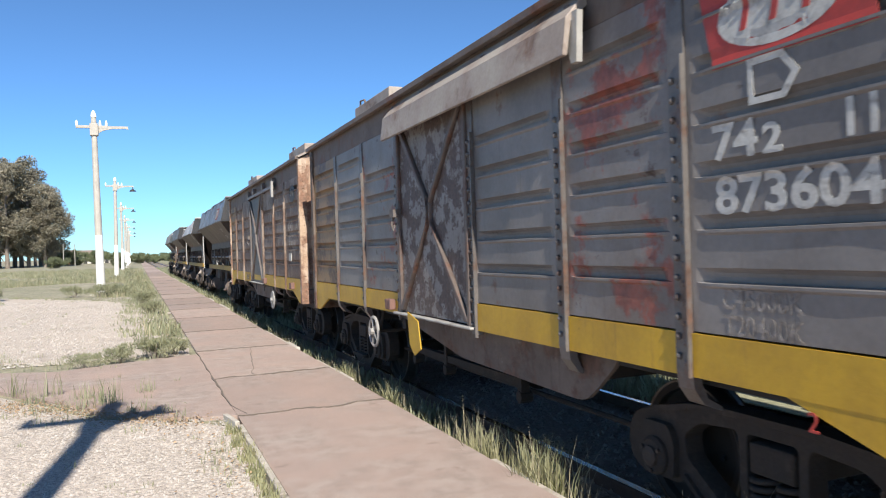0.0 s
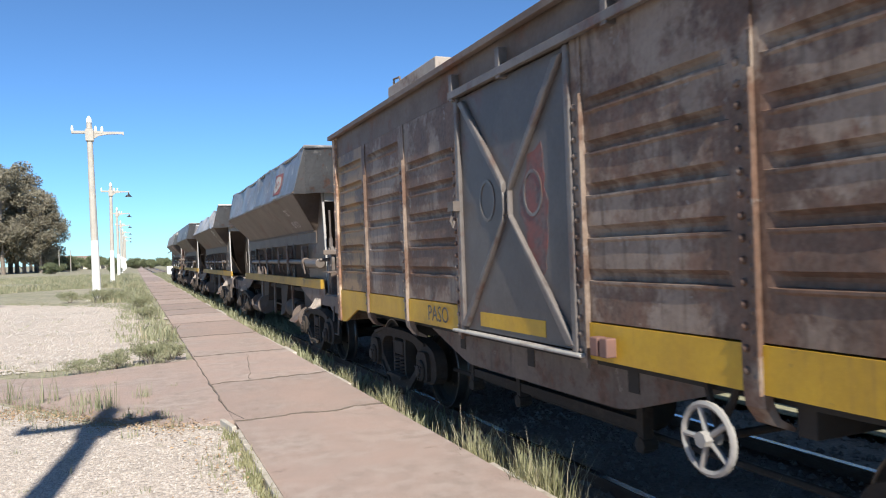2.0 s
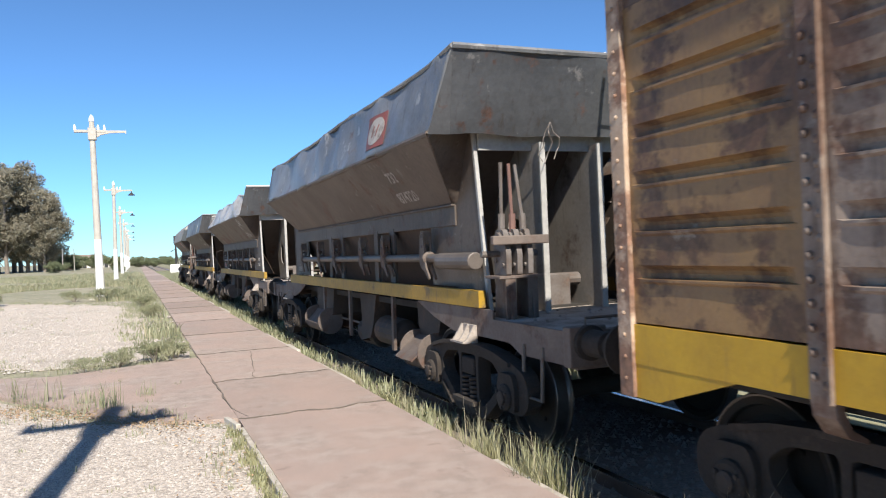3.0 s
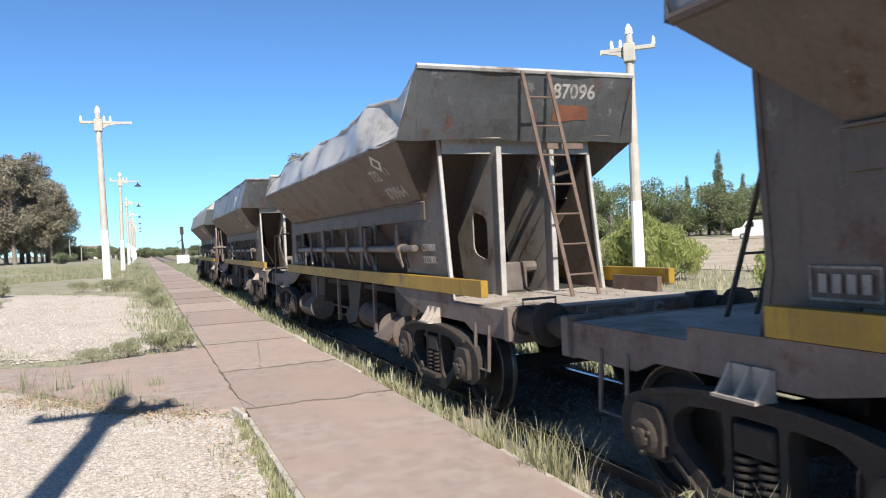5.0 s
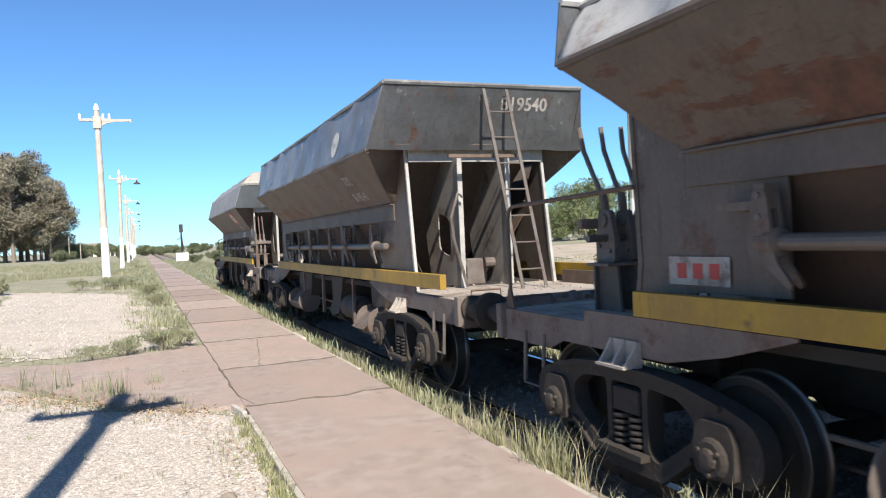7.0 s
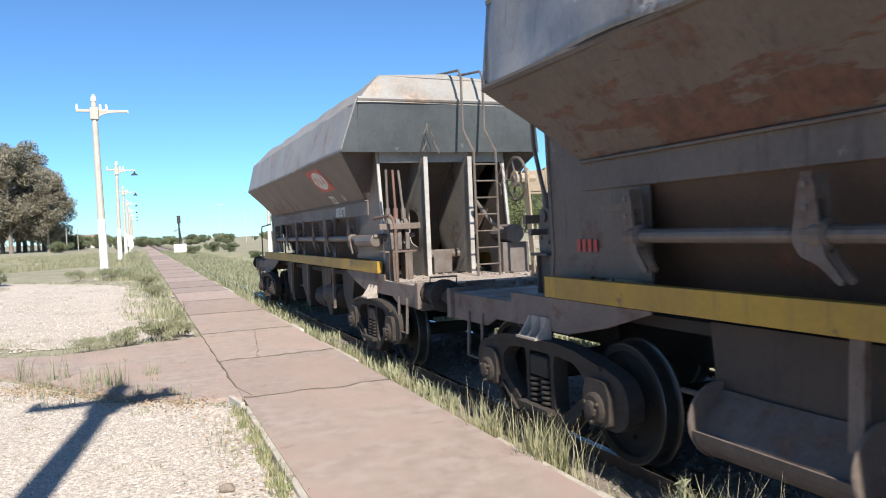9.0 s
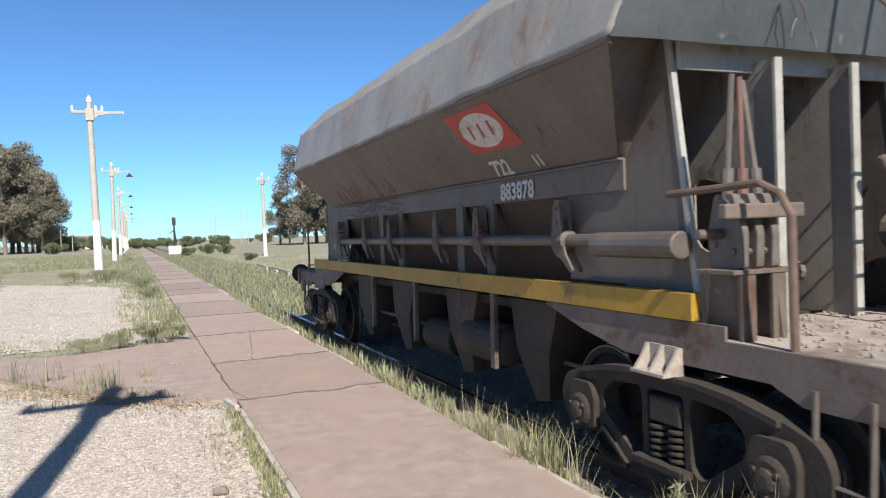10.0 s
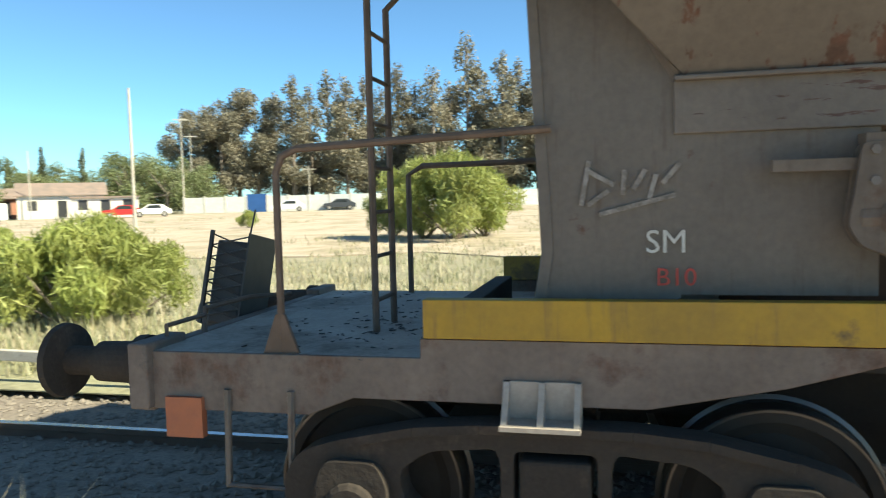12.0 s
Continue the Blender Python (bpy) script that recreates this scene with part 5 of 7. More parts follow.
def hopper_body(c, v):
    pale = v["paint"]
    n = 60
    topz, topw = (3.47, 1.30) if v["lid"] else (3.56, 1.33)
    fore, aft = -BODY - (0.10 if v["lid"] else 0.18), BODY + 0.05

    def sink(y, side):
        """How far the rim has been beaten down; more towards the rear."""
        k = 0.22 + 0.76 * min(1.0, max(0.0, (y - fore) / 0.75)) + 0.35 * max(0.0, y / BODY)
        return v["sag"] * (0.54 + 0.30 * noise.noise(Vector((y * 0.55 + v["seed"], side, 0))) + 0.10 * noise.noise(Vector((y * 1.9, side * 3, v["seed"])))) * k
    amp = v["dent"]

    def keep_side(co):
        return 1.0 if abs(co.y) < BODY - 0.1 else 0.35
    sag = v["sag"]
    for s in (-1, 1):
        bm = bmesh.new()
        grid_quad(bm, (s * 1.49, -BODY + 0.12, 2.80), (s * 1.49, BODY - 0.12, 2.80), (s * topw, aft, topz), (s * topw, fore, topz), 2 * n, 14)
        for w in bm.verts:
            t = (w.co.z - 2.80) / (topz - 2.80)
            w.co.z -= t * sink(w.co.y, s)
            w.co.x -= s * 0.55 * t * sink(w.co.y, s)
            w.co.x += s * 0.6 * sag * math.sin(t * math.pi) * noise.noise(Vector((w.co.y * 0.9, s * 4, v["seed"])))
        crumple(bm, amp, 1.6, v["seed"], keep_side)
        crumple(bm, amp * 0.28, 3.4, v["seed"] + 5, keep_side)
        # upper sheets get a paler material than the slopes; sunlight is part of it
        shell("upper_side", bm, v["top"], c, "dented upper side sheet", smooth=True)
        bm = bmesh.new()
        tube(bm, [(s * (topw + 0.005 - 0.55 * sink(y, s)), y, topz - sink(y, s)) for y in [fore + (aft - fore) * k / 30 for k in range(31)]], 0.025, 6)
        if not v["lid"]:
            part("rim", bm, v["top"], c)
        else:
            bm.free()
        bm = bmesh.new()
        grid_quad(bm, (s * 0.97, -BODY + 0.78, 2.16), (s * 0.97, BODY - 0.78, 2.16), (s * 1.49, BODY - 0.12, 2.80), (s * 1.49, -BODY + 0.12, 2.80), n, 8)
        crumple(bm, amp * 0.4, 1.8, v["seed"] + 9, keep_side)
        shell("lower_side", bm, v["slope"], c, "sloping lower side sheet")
        bm = bmesh.new()
        tube(bm, [(s * 1.462, y, 2.80) for y in (-BODY + 0.14, 0, BODY - 0.14)], 0.036, 8)
        part("fold_strip", bm, pale, c)
        bm = bmesh.new()
        box(bm, s * 0.97 - 0.012, s * 0.97 + 0.012, -BODY + 0.72, BODY - 0.72, 1.96, 2.17)
        box(bm, s * 0.97 - 0.05, s * 0.97 + 0.05, -BODY + 0.72, BODY - 0.72, 2.16, 2.18)
        part("side_lip", bm, v["lip"], c, bevel=0.006)
        bm = bmesh.new()
        grid_quad(bm, (s * 0.52, -BODY + 0.95, 1.22), (s * 0.52, BODY - 0.95, 1.22), (s * 0.94, BODY - 0.76, 2.0), (s * 0.94, -BODY + 0.76, 2.0), 12, 2)
        crumple(bm, 0.012, 2.0, v["seed"])
        shell("inner_slope", bm, "slope_rust", c, "rusty inner slope sheet")
        # corner sheets close the gap between side and end
        for e in (-1, 1):
            bm = bmesh.new()
            grid_quad(bm, (s * 0.97, e * (BODY - 0.78), 2.16), (s * 0.95, e * (BODY - 0.72), 2.14), (s * 0.95, e * (BODY - 0.36), 2.88), (s * 1.49, e * (BODY - 0.12), 2.80), 5, 6)
            k = [bm.verts.new(p) for p in ((s * 0.95, e * (BODY - 0.36), 2.88), (s * 1.49, e * (BODY - 0.12), 2.80), (s * 1.28, e * (BODY - 0.05), 2.86))]
            bm.faces.new(k)
            shell("corner_sheet", bm, pale, c)
    for e in (-1, 1):
        ye = fore if e < 0 else aft
        ze = topz - 0.5 * (sink(ye, -1) + sink(ye, 1))
        bm = bmesh.new()
        grid_quad(bm, (-1.28, e * (BODY - 0.07), 2.79), (1.28, e * (BODY - 0.07), 2.79), (topw, ye, ze), (-topw, ye, ze), 14, 6)
        for s in (-1, 1):
            k = [bm.verts.new(p) for p in ((s * 1.28, e * (BODY - 0.07), 2.79), (s * 1.49, e * (BODY - 0.12), 2.80), (s * topw, ye, ze))]
            bm.faces.new(k)
        crumple(bm, amp * 0.5, 2.2, v["seed"] + 3)
        shell("end_sheet", bm, v["end"], c, "upper end sheet")
        bm = bmesh.new()
        grid_quad(bm, (-0.93, e * (BODY - 0.40), 2.88), (0.93, e * (BODY - 0.40), 2.88), (0.46, e * (BODY - 2.1), 1.15), (-0.46, e * (BODY - 2.1), 1.15), 6, 8)
        grid_quad(bm, (-0.95, e * (BODY - 0.40), 2.88), (0.95, e * (BODY - 0.40), 2.88), (1.28, e * (BODY - 0.05), 2.86), (-1.28, e * (BODY - 0.05), 2.86), 4, 2)
        shell("end_slope", bm, pale, c, "sloping end sheet")
        bm = bmesh.new()
        tube(bm, [(-topw, ye, ze), (topw, ye, ze)], 0.03, 6)
        part("rim", bm, v["top"], c)
    if v["lid"]:
        # closed rounded top
        bm = bmesh.new()
        for s in (-1, 1):
            grid_quad(bm, (s * topw, fore, topz - 0.05), (s * topw, aft, topz - 0.05), (s * 0.95, BODY - 0.05, 3.79), (s * 0.95, -BODY + 0.03, 3.79), n, 6)
            grid_quad(bm, (s * 0.95, -BODY + 0.03, 3.79), (s * 0.95, BODY - 0.05, 3.79), (0, BODY - 0.1, 3.87), (0, -BODY + 0.08, 3.87), n, 3)
        for e in (-1, 1):
            ye = fore if e < 0 else aft
            grid_quad(bm, (-topw, ye, topz - 0.05), (topw, ye, topz - 0.05), (0.95, e * (BODY - 0.04), 3.79), (-0.95, e * (BODY - 0.04), 3.79), 12, 4)
            k = [bm.verts.new(p) for p in ((-0.95, e * (BODY - 0.04), 3.79), (0.95, e * (BODY - 0.04), 3.79), (0, e * (BODY - 0.09), 3.87))]
            bm.faces.new(k)
        crumple(bm, 0.03, 1.1, v["seed"])
        shell("top_cover", bm, "hopper_lid", c, "dusty rounded top sheet")
    else:
        bm = bmesh.new()
        grid_quad(bm, (-1.2, -BODY + 0.1, 2.9), (1.2, -BODY + 0.1, 2.9), (1.2, BODY - 0.1, 2.9), (-1.2, BODY - 0.1, 2.9), 8, 20)
        crumple(bm, 0.12, 0.9, v["seed"])
        shell("load", bm, "plank_dust", c, "stone ballast load")


def door_hook(c, s, yy):
    """Cast hanger that carries the discharge shaft: back plate, two cheeks, a boss and a hooked tail."""
    x = s * 1.05
    bm = bmesh.new()
    cheek = rounded([(yy - 0.05, 1.90), (yy + 0.04, 1.90), (yy + 0.062, 1.74), (yy + 0.085, 1.60), (yy + 0.04, 1.525), (yy - 0.06, 1.49), (yy - 0.18, 1.39), (yy - 0.20, 1.42), (yy - 0.10, 1.54), (yy - 0.075, 1.68)], 0.03)
    for o in (-0.045, 0.03):
        plate(bm, cheek, [], x + o - 0.011, x + o + 0.011)
    box(bm, x - 0.05, x + 0.05, yy - 0.04, yy + 0.03, 1.80, 1.93)
    if yy > 3:
        box(bm, x - 0.02, x + 0.03, yy + 0.02, yy + 0.33, 1.80, 1.845)
    h = part("door_hook", bm, "sill", c, bevel=0.006)
    bm = bmesh.new()
    lathe(bm, [(0.05, -0.10), (0.078, -0.085), (0.078, -0.03), (0.065, -0.02), (0.065, 0.04), (0.05, 0.06)], 14, pose(x, yy, 1.63, 0, 0, 90))
    part("boss", bm, "sill", h)
    for z in (1.76, 1.87):
        part("pin", cyl(bmesh.new(), (x - 0.066, yy, z), (x + 0.066, yy, z), 0.018, 6), "lever_metal", h)


def clam_gate(ch, s, yy, half, zc):
    """Round end plates and a curved lip with its apron: one of the outer discharge gates."""
    for e in (-1, 1):
        bm = bmesh.new()
        lathe(bm, [(0.03, -0.012), (0.215, -0.012), (0.222, 0.0), (0.215, 0.012), (0.03, 0.014)], 26, pose(s * 1.0, yy + e * half, zc, 0, 0, 90))
        cyl(bm, (s * 1.0, yy + e * (half - 0.015), zc), (s * 1.0, yy + e * (half + 0.055), zc), 0.045, 10)
        part("gate_disc", bm, "gate_dust", ch, "dusty round end plate of the gate")
    w0, rim = half - 0.015, 1.29 if half < 0.4 else 1.19
    bm = bmesh.new()
    rows = [[bm.verts.new((s * (1.0 + 0.205 * math.cos(a)), yy + w, zc + 0.205 * math.sin(a))) for w in (-w0, w0)] for a in (radians(-10 - 14 * k) for k in range(10))]
    for u, w in zip(rows, rows[1:]):
        bm.faces.new((u[0], u[1], w[1], w[0]))
    shell("gate_lip", bm, "gate_dust", ch, "curved gate plate")
    bm = bmesh.new()
    grid_quad(bm, (s * 0.98, yy - w0, zc + 0.16), (s * 0.98, yy + w0, zc + 0.16), (s * rim, yy + w0, zc - 0.07), (s * rim, yy - w0, zc - 0.07), 6, 4)
    crumple(bm, 0.012, 4, half * 9)
    shell("gate_apron", bm, "gate_dust", ch, "sloping dusty apron plate")


def hopper_wagon(y, v, m):
    c = thing("hopper_wagon", v["label"], "hopper wagon", "train wagons", m)
    hopper_body(c, v)
    for e in (-1, 1):
        end_frame(c, e, v)
        # deck at each end
        bm = bmesh.new()
        box(bm, -1.09, 1.09, min(e * DECK, e * (BODY - 0.4)), max(e * DECK, e * (BODY - 0.4)), 1.02, 1.08)
        part("deck", bm, "deck", c, "dusty steel end deck", bevel=0.006)
        bm = bmesh.new()
        box(bm, -1.08, 1.08, e * DECK - 0.04, e * DECK + 0.04, 0.80, 1.085)
        for s in (-1, 1):
            box(bm, s * 0.98 - 0.16, s * 0.98 + 0.16, e * DECK - 0.05, e * DECK + 0.05, 0.82, 1.12)
        part("headstock", bm, "sill_dust", c, bevel=0.012)
        for s in (-1, 1):
            a, b = e * DECK, e * (BODY - 1.6)
            bm = plate(bmesh.new(), [(a, 1.08), (a, 0.82), (a - e * 0.8, 0.82), (a - e * 1.0, 0.90), (a - e * 2.2, 0.90), (a - e * 2.7, 1.0), (b, 1.14), (b, 1.16), (a - e * 1.3, 1.16), (a - e * 1.3, 1.08)], [], s * 1.075, s * 1.095)
            part("side_sill", bm, "sill_dust", c, bevel=0.005)
            # bracket over the bogie
            bm = bmesh.new()
            yb = e * 4.42
            for k in (-0.14, 0.0, 0.14):
                plate(bm, [(s * 1.09, 1.0), (s * 1.09, 0.85), (s * 1.22, 0.85), (s * 1.16, 0.93), (s * 1.12, 1.0)], [], yb + k - 0.012, yb + k + 0.012, axis="y")
            box(bm, min(s * 1.09, s * 1.24), max(s * 1.09, s * 1.24), yb - 0.155, yb + 0.155, 0.834, 0.852)
            box(bm, min(s * 1.095, s * 1.11), max(s * 1.095, s * 1.11), yb - 0.155, yb + 0.155, 0.852, 1.0)
            part("frame_bracket", bm, "deck", c, "pale ribbed bracket")
            # shunter's step
            bm = bmesh.new()
            y1, y2 = e * (DECK - 0.42), e * (DECK - 0.72)
            tube(bm, [(s * 1.10, y1, 0.92), (s * 1.12, y1, 0.50), (s * 1.12, y2, 0.50), (s * 1.10, y2, 0.92)], 0.018, 6)
            part("step_iron", bm, "pipe_steel", c, "bent flat step iron")
        bm = bmesh.new()
        tube(bm, [(-0.95, e * (DECK - 0.03), 1.08), (-0.95, e * (DECK - 0.03), 1.17), (-0.62, e * (DECK - 0.03), 1.17), (-0.62, e * (DECK - 0.03), 1.08)], 0.012, 6)
        part("grab_iron", bm, "rod_rust", c)
        bogie(c, e * 4.42 - 0.05, lift=DROP)
    couplings(c, DECK + 0.04, "bogie")
    # yellow side beams
    for s in (-1, 1):
        bm = bmesh.new()
        plate(bm, [(s * 1.112, 1.165), (s * 1.112, 1.325), (s * 1.04, 1.325), (s * 1.04, 1.165)], [], -v["beam"], BODY + (0.27 if v["lid"] else -0.32), axis="y")
        part("side_beam", bm, "yellow_beam", c, "yellow-painted side beam", bevel=0.004)
        # posts, openings and pipe along the discharge doors
        for yy in (-1.87, -1.19, 0.64, 1.38):
            bm = bmesh.new()
            box(bm, s * 0.97 - 0.02, s * 0.97 + 0.02, yy - 0.085, yy + 0.085, 1.28, 2.0)
            box(bm, min(s * 0.93, s * 0.985), max(s * 0.93, s * 0.985), yy + 0.07, yy + 0.085, 1.30, 1.98)
            part("door_post", bm, v["paint"], c, bevel=0.006)
        for yy in (-3.23, -1.80, -0.78, 0.76, 1.84, 3.24):
            door_hook(c, s, yy)
        for a, b in ((-3.75, -3.30), (-3.16, -1.86), (-1.74, -0.85), (-0.71, 0.69), (0.83, 1.78), (1.90, 3.17)):
            bm = bmesh.new()
            lathe(bm, [(0.030, a), (0.046, a + 0.012), (0.046, b - 0.012), (0.030, b)], 14, pose(s * 1.05, 0, 1.63, 0, 0, 90))
            part("discharge_shaft", bm, "pipe_steel", c, "worn grey discharge shaft")
        if v["beam"] < 5:
            bm = bmesh.new()
            cyl(bm, (s * 1.08, -BODY + 0.9, 1.60), (s * 1.08, -BODY + 0.05, 1.60), 0.085, 14)
            part("air_cylinder", bm, "pipe_steel", c, bevel=0.012)
        # discharge chutes
        for yy in ((-2.55, -1.05, 0.75, 2.35) if v["lid"] else (-2.98, -0.55, 2.05)):
            bm = bmesh.new()
            a, b = (0.40, 0.27) if yy < 2 or v["lid"] else (0.62, 0.56)
            lo, hi = s * 0.98, s * 0.45
            top = [(s * 0.94, yy - a, 1.12), (s * 0.94, yy + a, 1.12), (s * 0.2, yy + a, 1.12), (s * 0.2, yy - a, 1.12)]
            mid = [(s * 0.96, yy - b, 0.70), (s * 0.96, yy + b, 0.70), (s * 0.3, yy + b, 0.70), (s * 0.3, yy - b, 0.70)]
            low = [(s * 1.0, yy - 0.26, 0.52), (s * 1.0, yy + 0.22, 0.44), (s * 0.5, yy + 0.18, 0.34), (s * 0.5, yy - 0.20, 0.40)]
            if v["lid"]:
                low = [(s * 0.90, yy - 0.16, 0.30), (s * 0.90, yy + 0.05, 0.26), (s * 0.5, yy + 0.05, 0.26), (s * 0.5, yy - 0.16, 0.30)]
            rings = [[bm.verts.new(p) for p in r] for r in (top, mid, low)]
            for u, w in zip(rings, rings[1:]):
                for k in range(4):
                    bm.faces.new((u[k], u[(k + 1) % 4], w[(k + 1) % 4], w[k]))
            ch = shell("chute", bm, "chute", c, "rusty discharge chute", 0.014)
            if v["lid"]:
                continue
            if yy != -0.55:
                clam_gate(ch, s, yy, 0.285 if yy < 0 else 0.52, 0.58)
        for yy in (-2.05, -0.02, 1.6):
            bm = plate(bmesh.new(), [(yy - 0.04, 1.16), (yy + 0.04, 1.16), (yy + 0.07, 0.48), (yy - 0.01, 0.48)], [], s * 1.06 - 0.02, s * 1.06 + 0.02)
            part("hanger", bm, "sill", c)
        for x, z, q in ((0.80, 0.62, 0.02), (0.62, 0.42, 0.016)):
            bm = cyl(bmesh.new(), (s * x, -3.3, z), (s * x, 3.3, z), q, 8)
            part("brake_rod", bm, "sill", c)
    bm = bmesh.new()
    box(bm, -0.30, 0.30, -DECK, DECK, 0.66, 1.02)
    part("underframe", bm, "underframe", c)
    part("floor_plate", box(bmesh.new(), -0.9, 0.9, -BODY + 0.3, BODY - 0.3, 1.025, 1.10), "underframe", c)
    # added dark block, no seen part: hides the bright ground beyond the wagon
    part("centre_chute", box(bmesh.new(), -0.18, 0.18, -3.3, 3.3, 0.30, 0.655), "underframe", c)
    bm = bmesh.new()
    cyl(bm, (-0.70, -0.55, 0.52), (-0.70, 0.25, 0.52), 0.20, 16)
    part("air_reservoir", bm, "chute", c, bevel=0.02)
    bm = bmesh.new()
    lathe(bm, [(0.06, -2.08), (0.15, -2.06), (0.19, -1.99), (0.19, -1.20), (0.15, -1.13), (0.06, -1.11)], 18, pose(-0.88, 0, 0.66, 0, 0, 90))
    part("air_reservoir", bm, "chute", c, bevel=0.02)
    if v["debris"]:
        bm = bmesh.new()
        for k in range(v["debris"]):
            r = random.uniform(0.006, 0.022)
            p = (random.uniform(-0.95, 1.0), -random.uniform(BODY - 0.3, DECK - 0.35), 1.08 + r * 0.4)
            bmesh.ops.create_icosphere(bm, subdivisions=1, radius=r, matrix=pose(*p, random.uniform(0, 90), random.uniform(0, 90), 0) @ Matrix.Diagonal((1, 0.8, 0.6, 1)))
        part("spilled_stones", bm, "plank_dust", c, "spilled ballast stones on the deck")["kind"] = "stuff"
    if v["lid"]:
        bm = bmesh.new()
        for k in range(170):
            r = random.uniform(0.006, 0.018)
            u = random.random()
            p = (random.gauss(-0.35, 0.30) if u < 0.6 else random.uniform(-1.0, 1.0), random.gauss(5.25, 0.22) if u < 0.6 else random.uniform(4.8, 6.0), 1.082)
            box(bm, -r, r, -r * 0.35, r * 0.35, 0, r * 0.25, pose(*p, 0, 0, random.uniform(0, 180)))
        part("deck_litter", bm, "black_mark", c, "dark crumbs and twigs on the deck")["kind"] = "stuff"
    for mark in v["marks"]:
        mark(c)
    hug(c, 0.011)
    v["extras"](c)
    WAGONS.append((c, y, RAIL - DROP))
    return c


# ---- the train's wagons ----
WAGONS = []


def slope_x(z):
    """Outside of the hoppers' lower side sheet at height z."""
    return -0.97 - 0.52 * (z - 2.16) / 0.64 - 0.030


def upper_x(z):
    return -1.49 + 0.16 * (z - 2.80) / 0.76 - 0.045


def blaze(c, m, w, h, ground_mt="red_mark", face="white_mark", slant=0.12, bars=3):
    """Painted emblem as plain shapes: a field, an oval on it and bars in the oval."""
    if ground_mt:
        bm = plate(bmesh.new(), [(-w / 2 - slant * h, h / 2), (-w / 2 + slant * h, -h / 2), (w / 2 + slant * h, -h / 2), (w / 2 - slant * h, h / 2)], [], 0.0, 0.003, axis="z")
        part("emblem", bm, ground_mt, c, m=m)
    oval = [(0.40 * w * math.cos(a), 0.40 * h * math.sin(a)) for a in (2 * math.pi * k / 28 for k in range(28))]
    bm = plate(bmesh.new(), oval, [], 0.003, 0.006, axis="z")
    part("emblem_oval", bm, face, c, m=m)
    for k in range(bars):
        bm = bmesh.new()
        x = (k - (bars - 1) / 2) * w * 0.2
        plate(bm, [(x - 0.04 * w, -0.16 * h), (x - 0.0 * w, -0.16 * h), (x + 0.04 * w, 0.17 * h), (x - 0.0 * w, 0.17 * h)], [], 0.006, 0.009, axis="z")
        part("emblem_bar", bm, ground_mt or "faint_mark", c, m=m)


def scrawl(c, m, w, mt="white_mark"):
    """Hand-drawn chalk strokes, as plain bars."""
    for x, y, l, t in ((0, 0, 0.9, 80), (0.3, 0.1, 0.6, -30), (0.25, -0.3, 0.5, 35), (0.75, 0.0, 0.5, 85), (1.05, 0.05, 0.45, 60), (1.3, -0.1, 0.5, 75), (1.65, 0.15, 0.5, 50), (1.0, -0.45, 1.5, 14)):
        bm = box(bmesh.new(), -l * w / 2, l * w / 2, -0.009, 0.009, 0, 0.003, pose(x * w, y * w, 0, 0, 0, t))
        part("chalk_stroke", bm, mt, c, "chalk stroke", m=m)


car_a = boxcar(6.38, dict(
    label="grey boxcar with ochre end panels, rust patches and yellow lower band", seed=3, sill=(0.65, 1.40, 2.75), ribs=(-3.40, -2.27, 2.20, 3.45), panels=["grey_paint", "grey_red", "grey_paint", "grey_red", "grey_paint", "ochre_paint"],
    rib="rib_grey", corner="sill", end="rusty_end", door="door_rust", brace="door_brace_rust", canopy=True, wheel_y=1.85, blocks=(1.15,)), pose(TRACK, 6.38, RAIL + EMPTY))
car_b = boxcar(17.03, dict(
    label="brown-grey rusty boxcar with yellow lower band and grey sliding door", seed=11, sill=(0.68, 1.36, 2.15), ribs=(-3.40, -2.24, 2.24, 3.56), panels=["brown_paint"] * 5 + ["ochre_paint"],
    rib="brown_paint", corner="rusty_end", end="rusty_end", door="door_grey", brace="door_brace_grey", canopy=False, wheel_y=-1.95, blocks=(-1.15, -4.1)), pose(TRACK, 17.03, RAIL + EMPTY))


thin, wide = Matrix.Diagonal((0.78, 1, 1, 1)), Matrix.Diagonal((0.92, 1, 1, 1))


def marks_a(c):
    x = -1.522
    broad = Matrix.Diagonal((1.22, 1, 1, 1))
    letters("74", 0.225, "white_mark", c, side_text(x, -3.63, 2.025) @ broad, 0.006)
    letters("2", 0.175, "white_mark", c, side_text(x, -3.93, 2.025) @ broad, 0.006)
    letters("11", 0.20, "white_mark", c, side_text(x, -4.31, 2.04), 0.006)
    letters("873604", 0.235, "white_mark", c, side_text(x, -3.64, 1.775) @ broad, 0.006)
    letters("C45000K", 0.13, "chalk", c, side_text(x, -3.66, 1.335) @ wide, 0.001)
    letters("T20400K", 0.13, "chalk", c, side_text(x, -3.67, 1.215) @ wide, 0.001)
    blaze(c, side_text(x - 0.012, -4.03, 2.64), 0.84, 0.40)
    bm = plate(bmesh.new(), [(0, 0), (0, 0.20), (0.2, 0.20), (0.28, 0.10), (0.2, 0.0)], [[(0.03, 0.03), (0.18, 0.03), (0.24, 0.10), (0.18, 0.17), (0.03, 0.17)]], 0, 0.003, axis="z")
    part("painted_pointer", bm, "white_mark", c, m=side_text(x, -3.86, 2.24))
    bm = bmesh.new()
    plate(bm, [(0.02, 0.99), (0.30, 1.06), (0.26, 0.76), (0.14, 0.66), (-0.04, 0.74)], [], -1.66, -1.648)
    part("bent_flap", bm, "yellow", c, "loose bent yellow flap", bevel=0.004)
    letters("2", 0.12, "red_mark", c, side_text(-1.54, -4.15, 0.87))


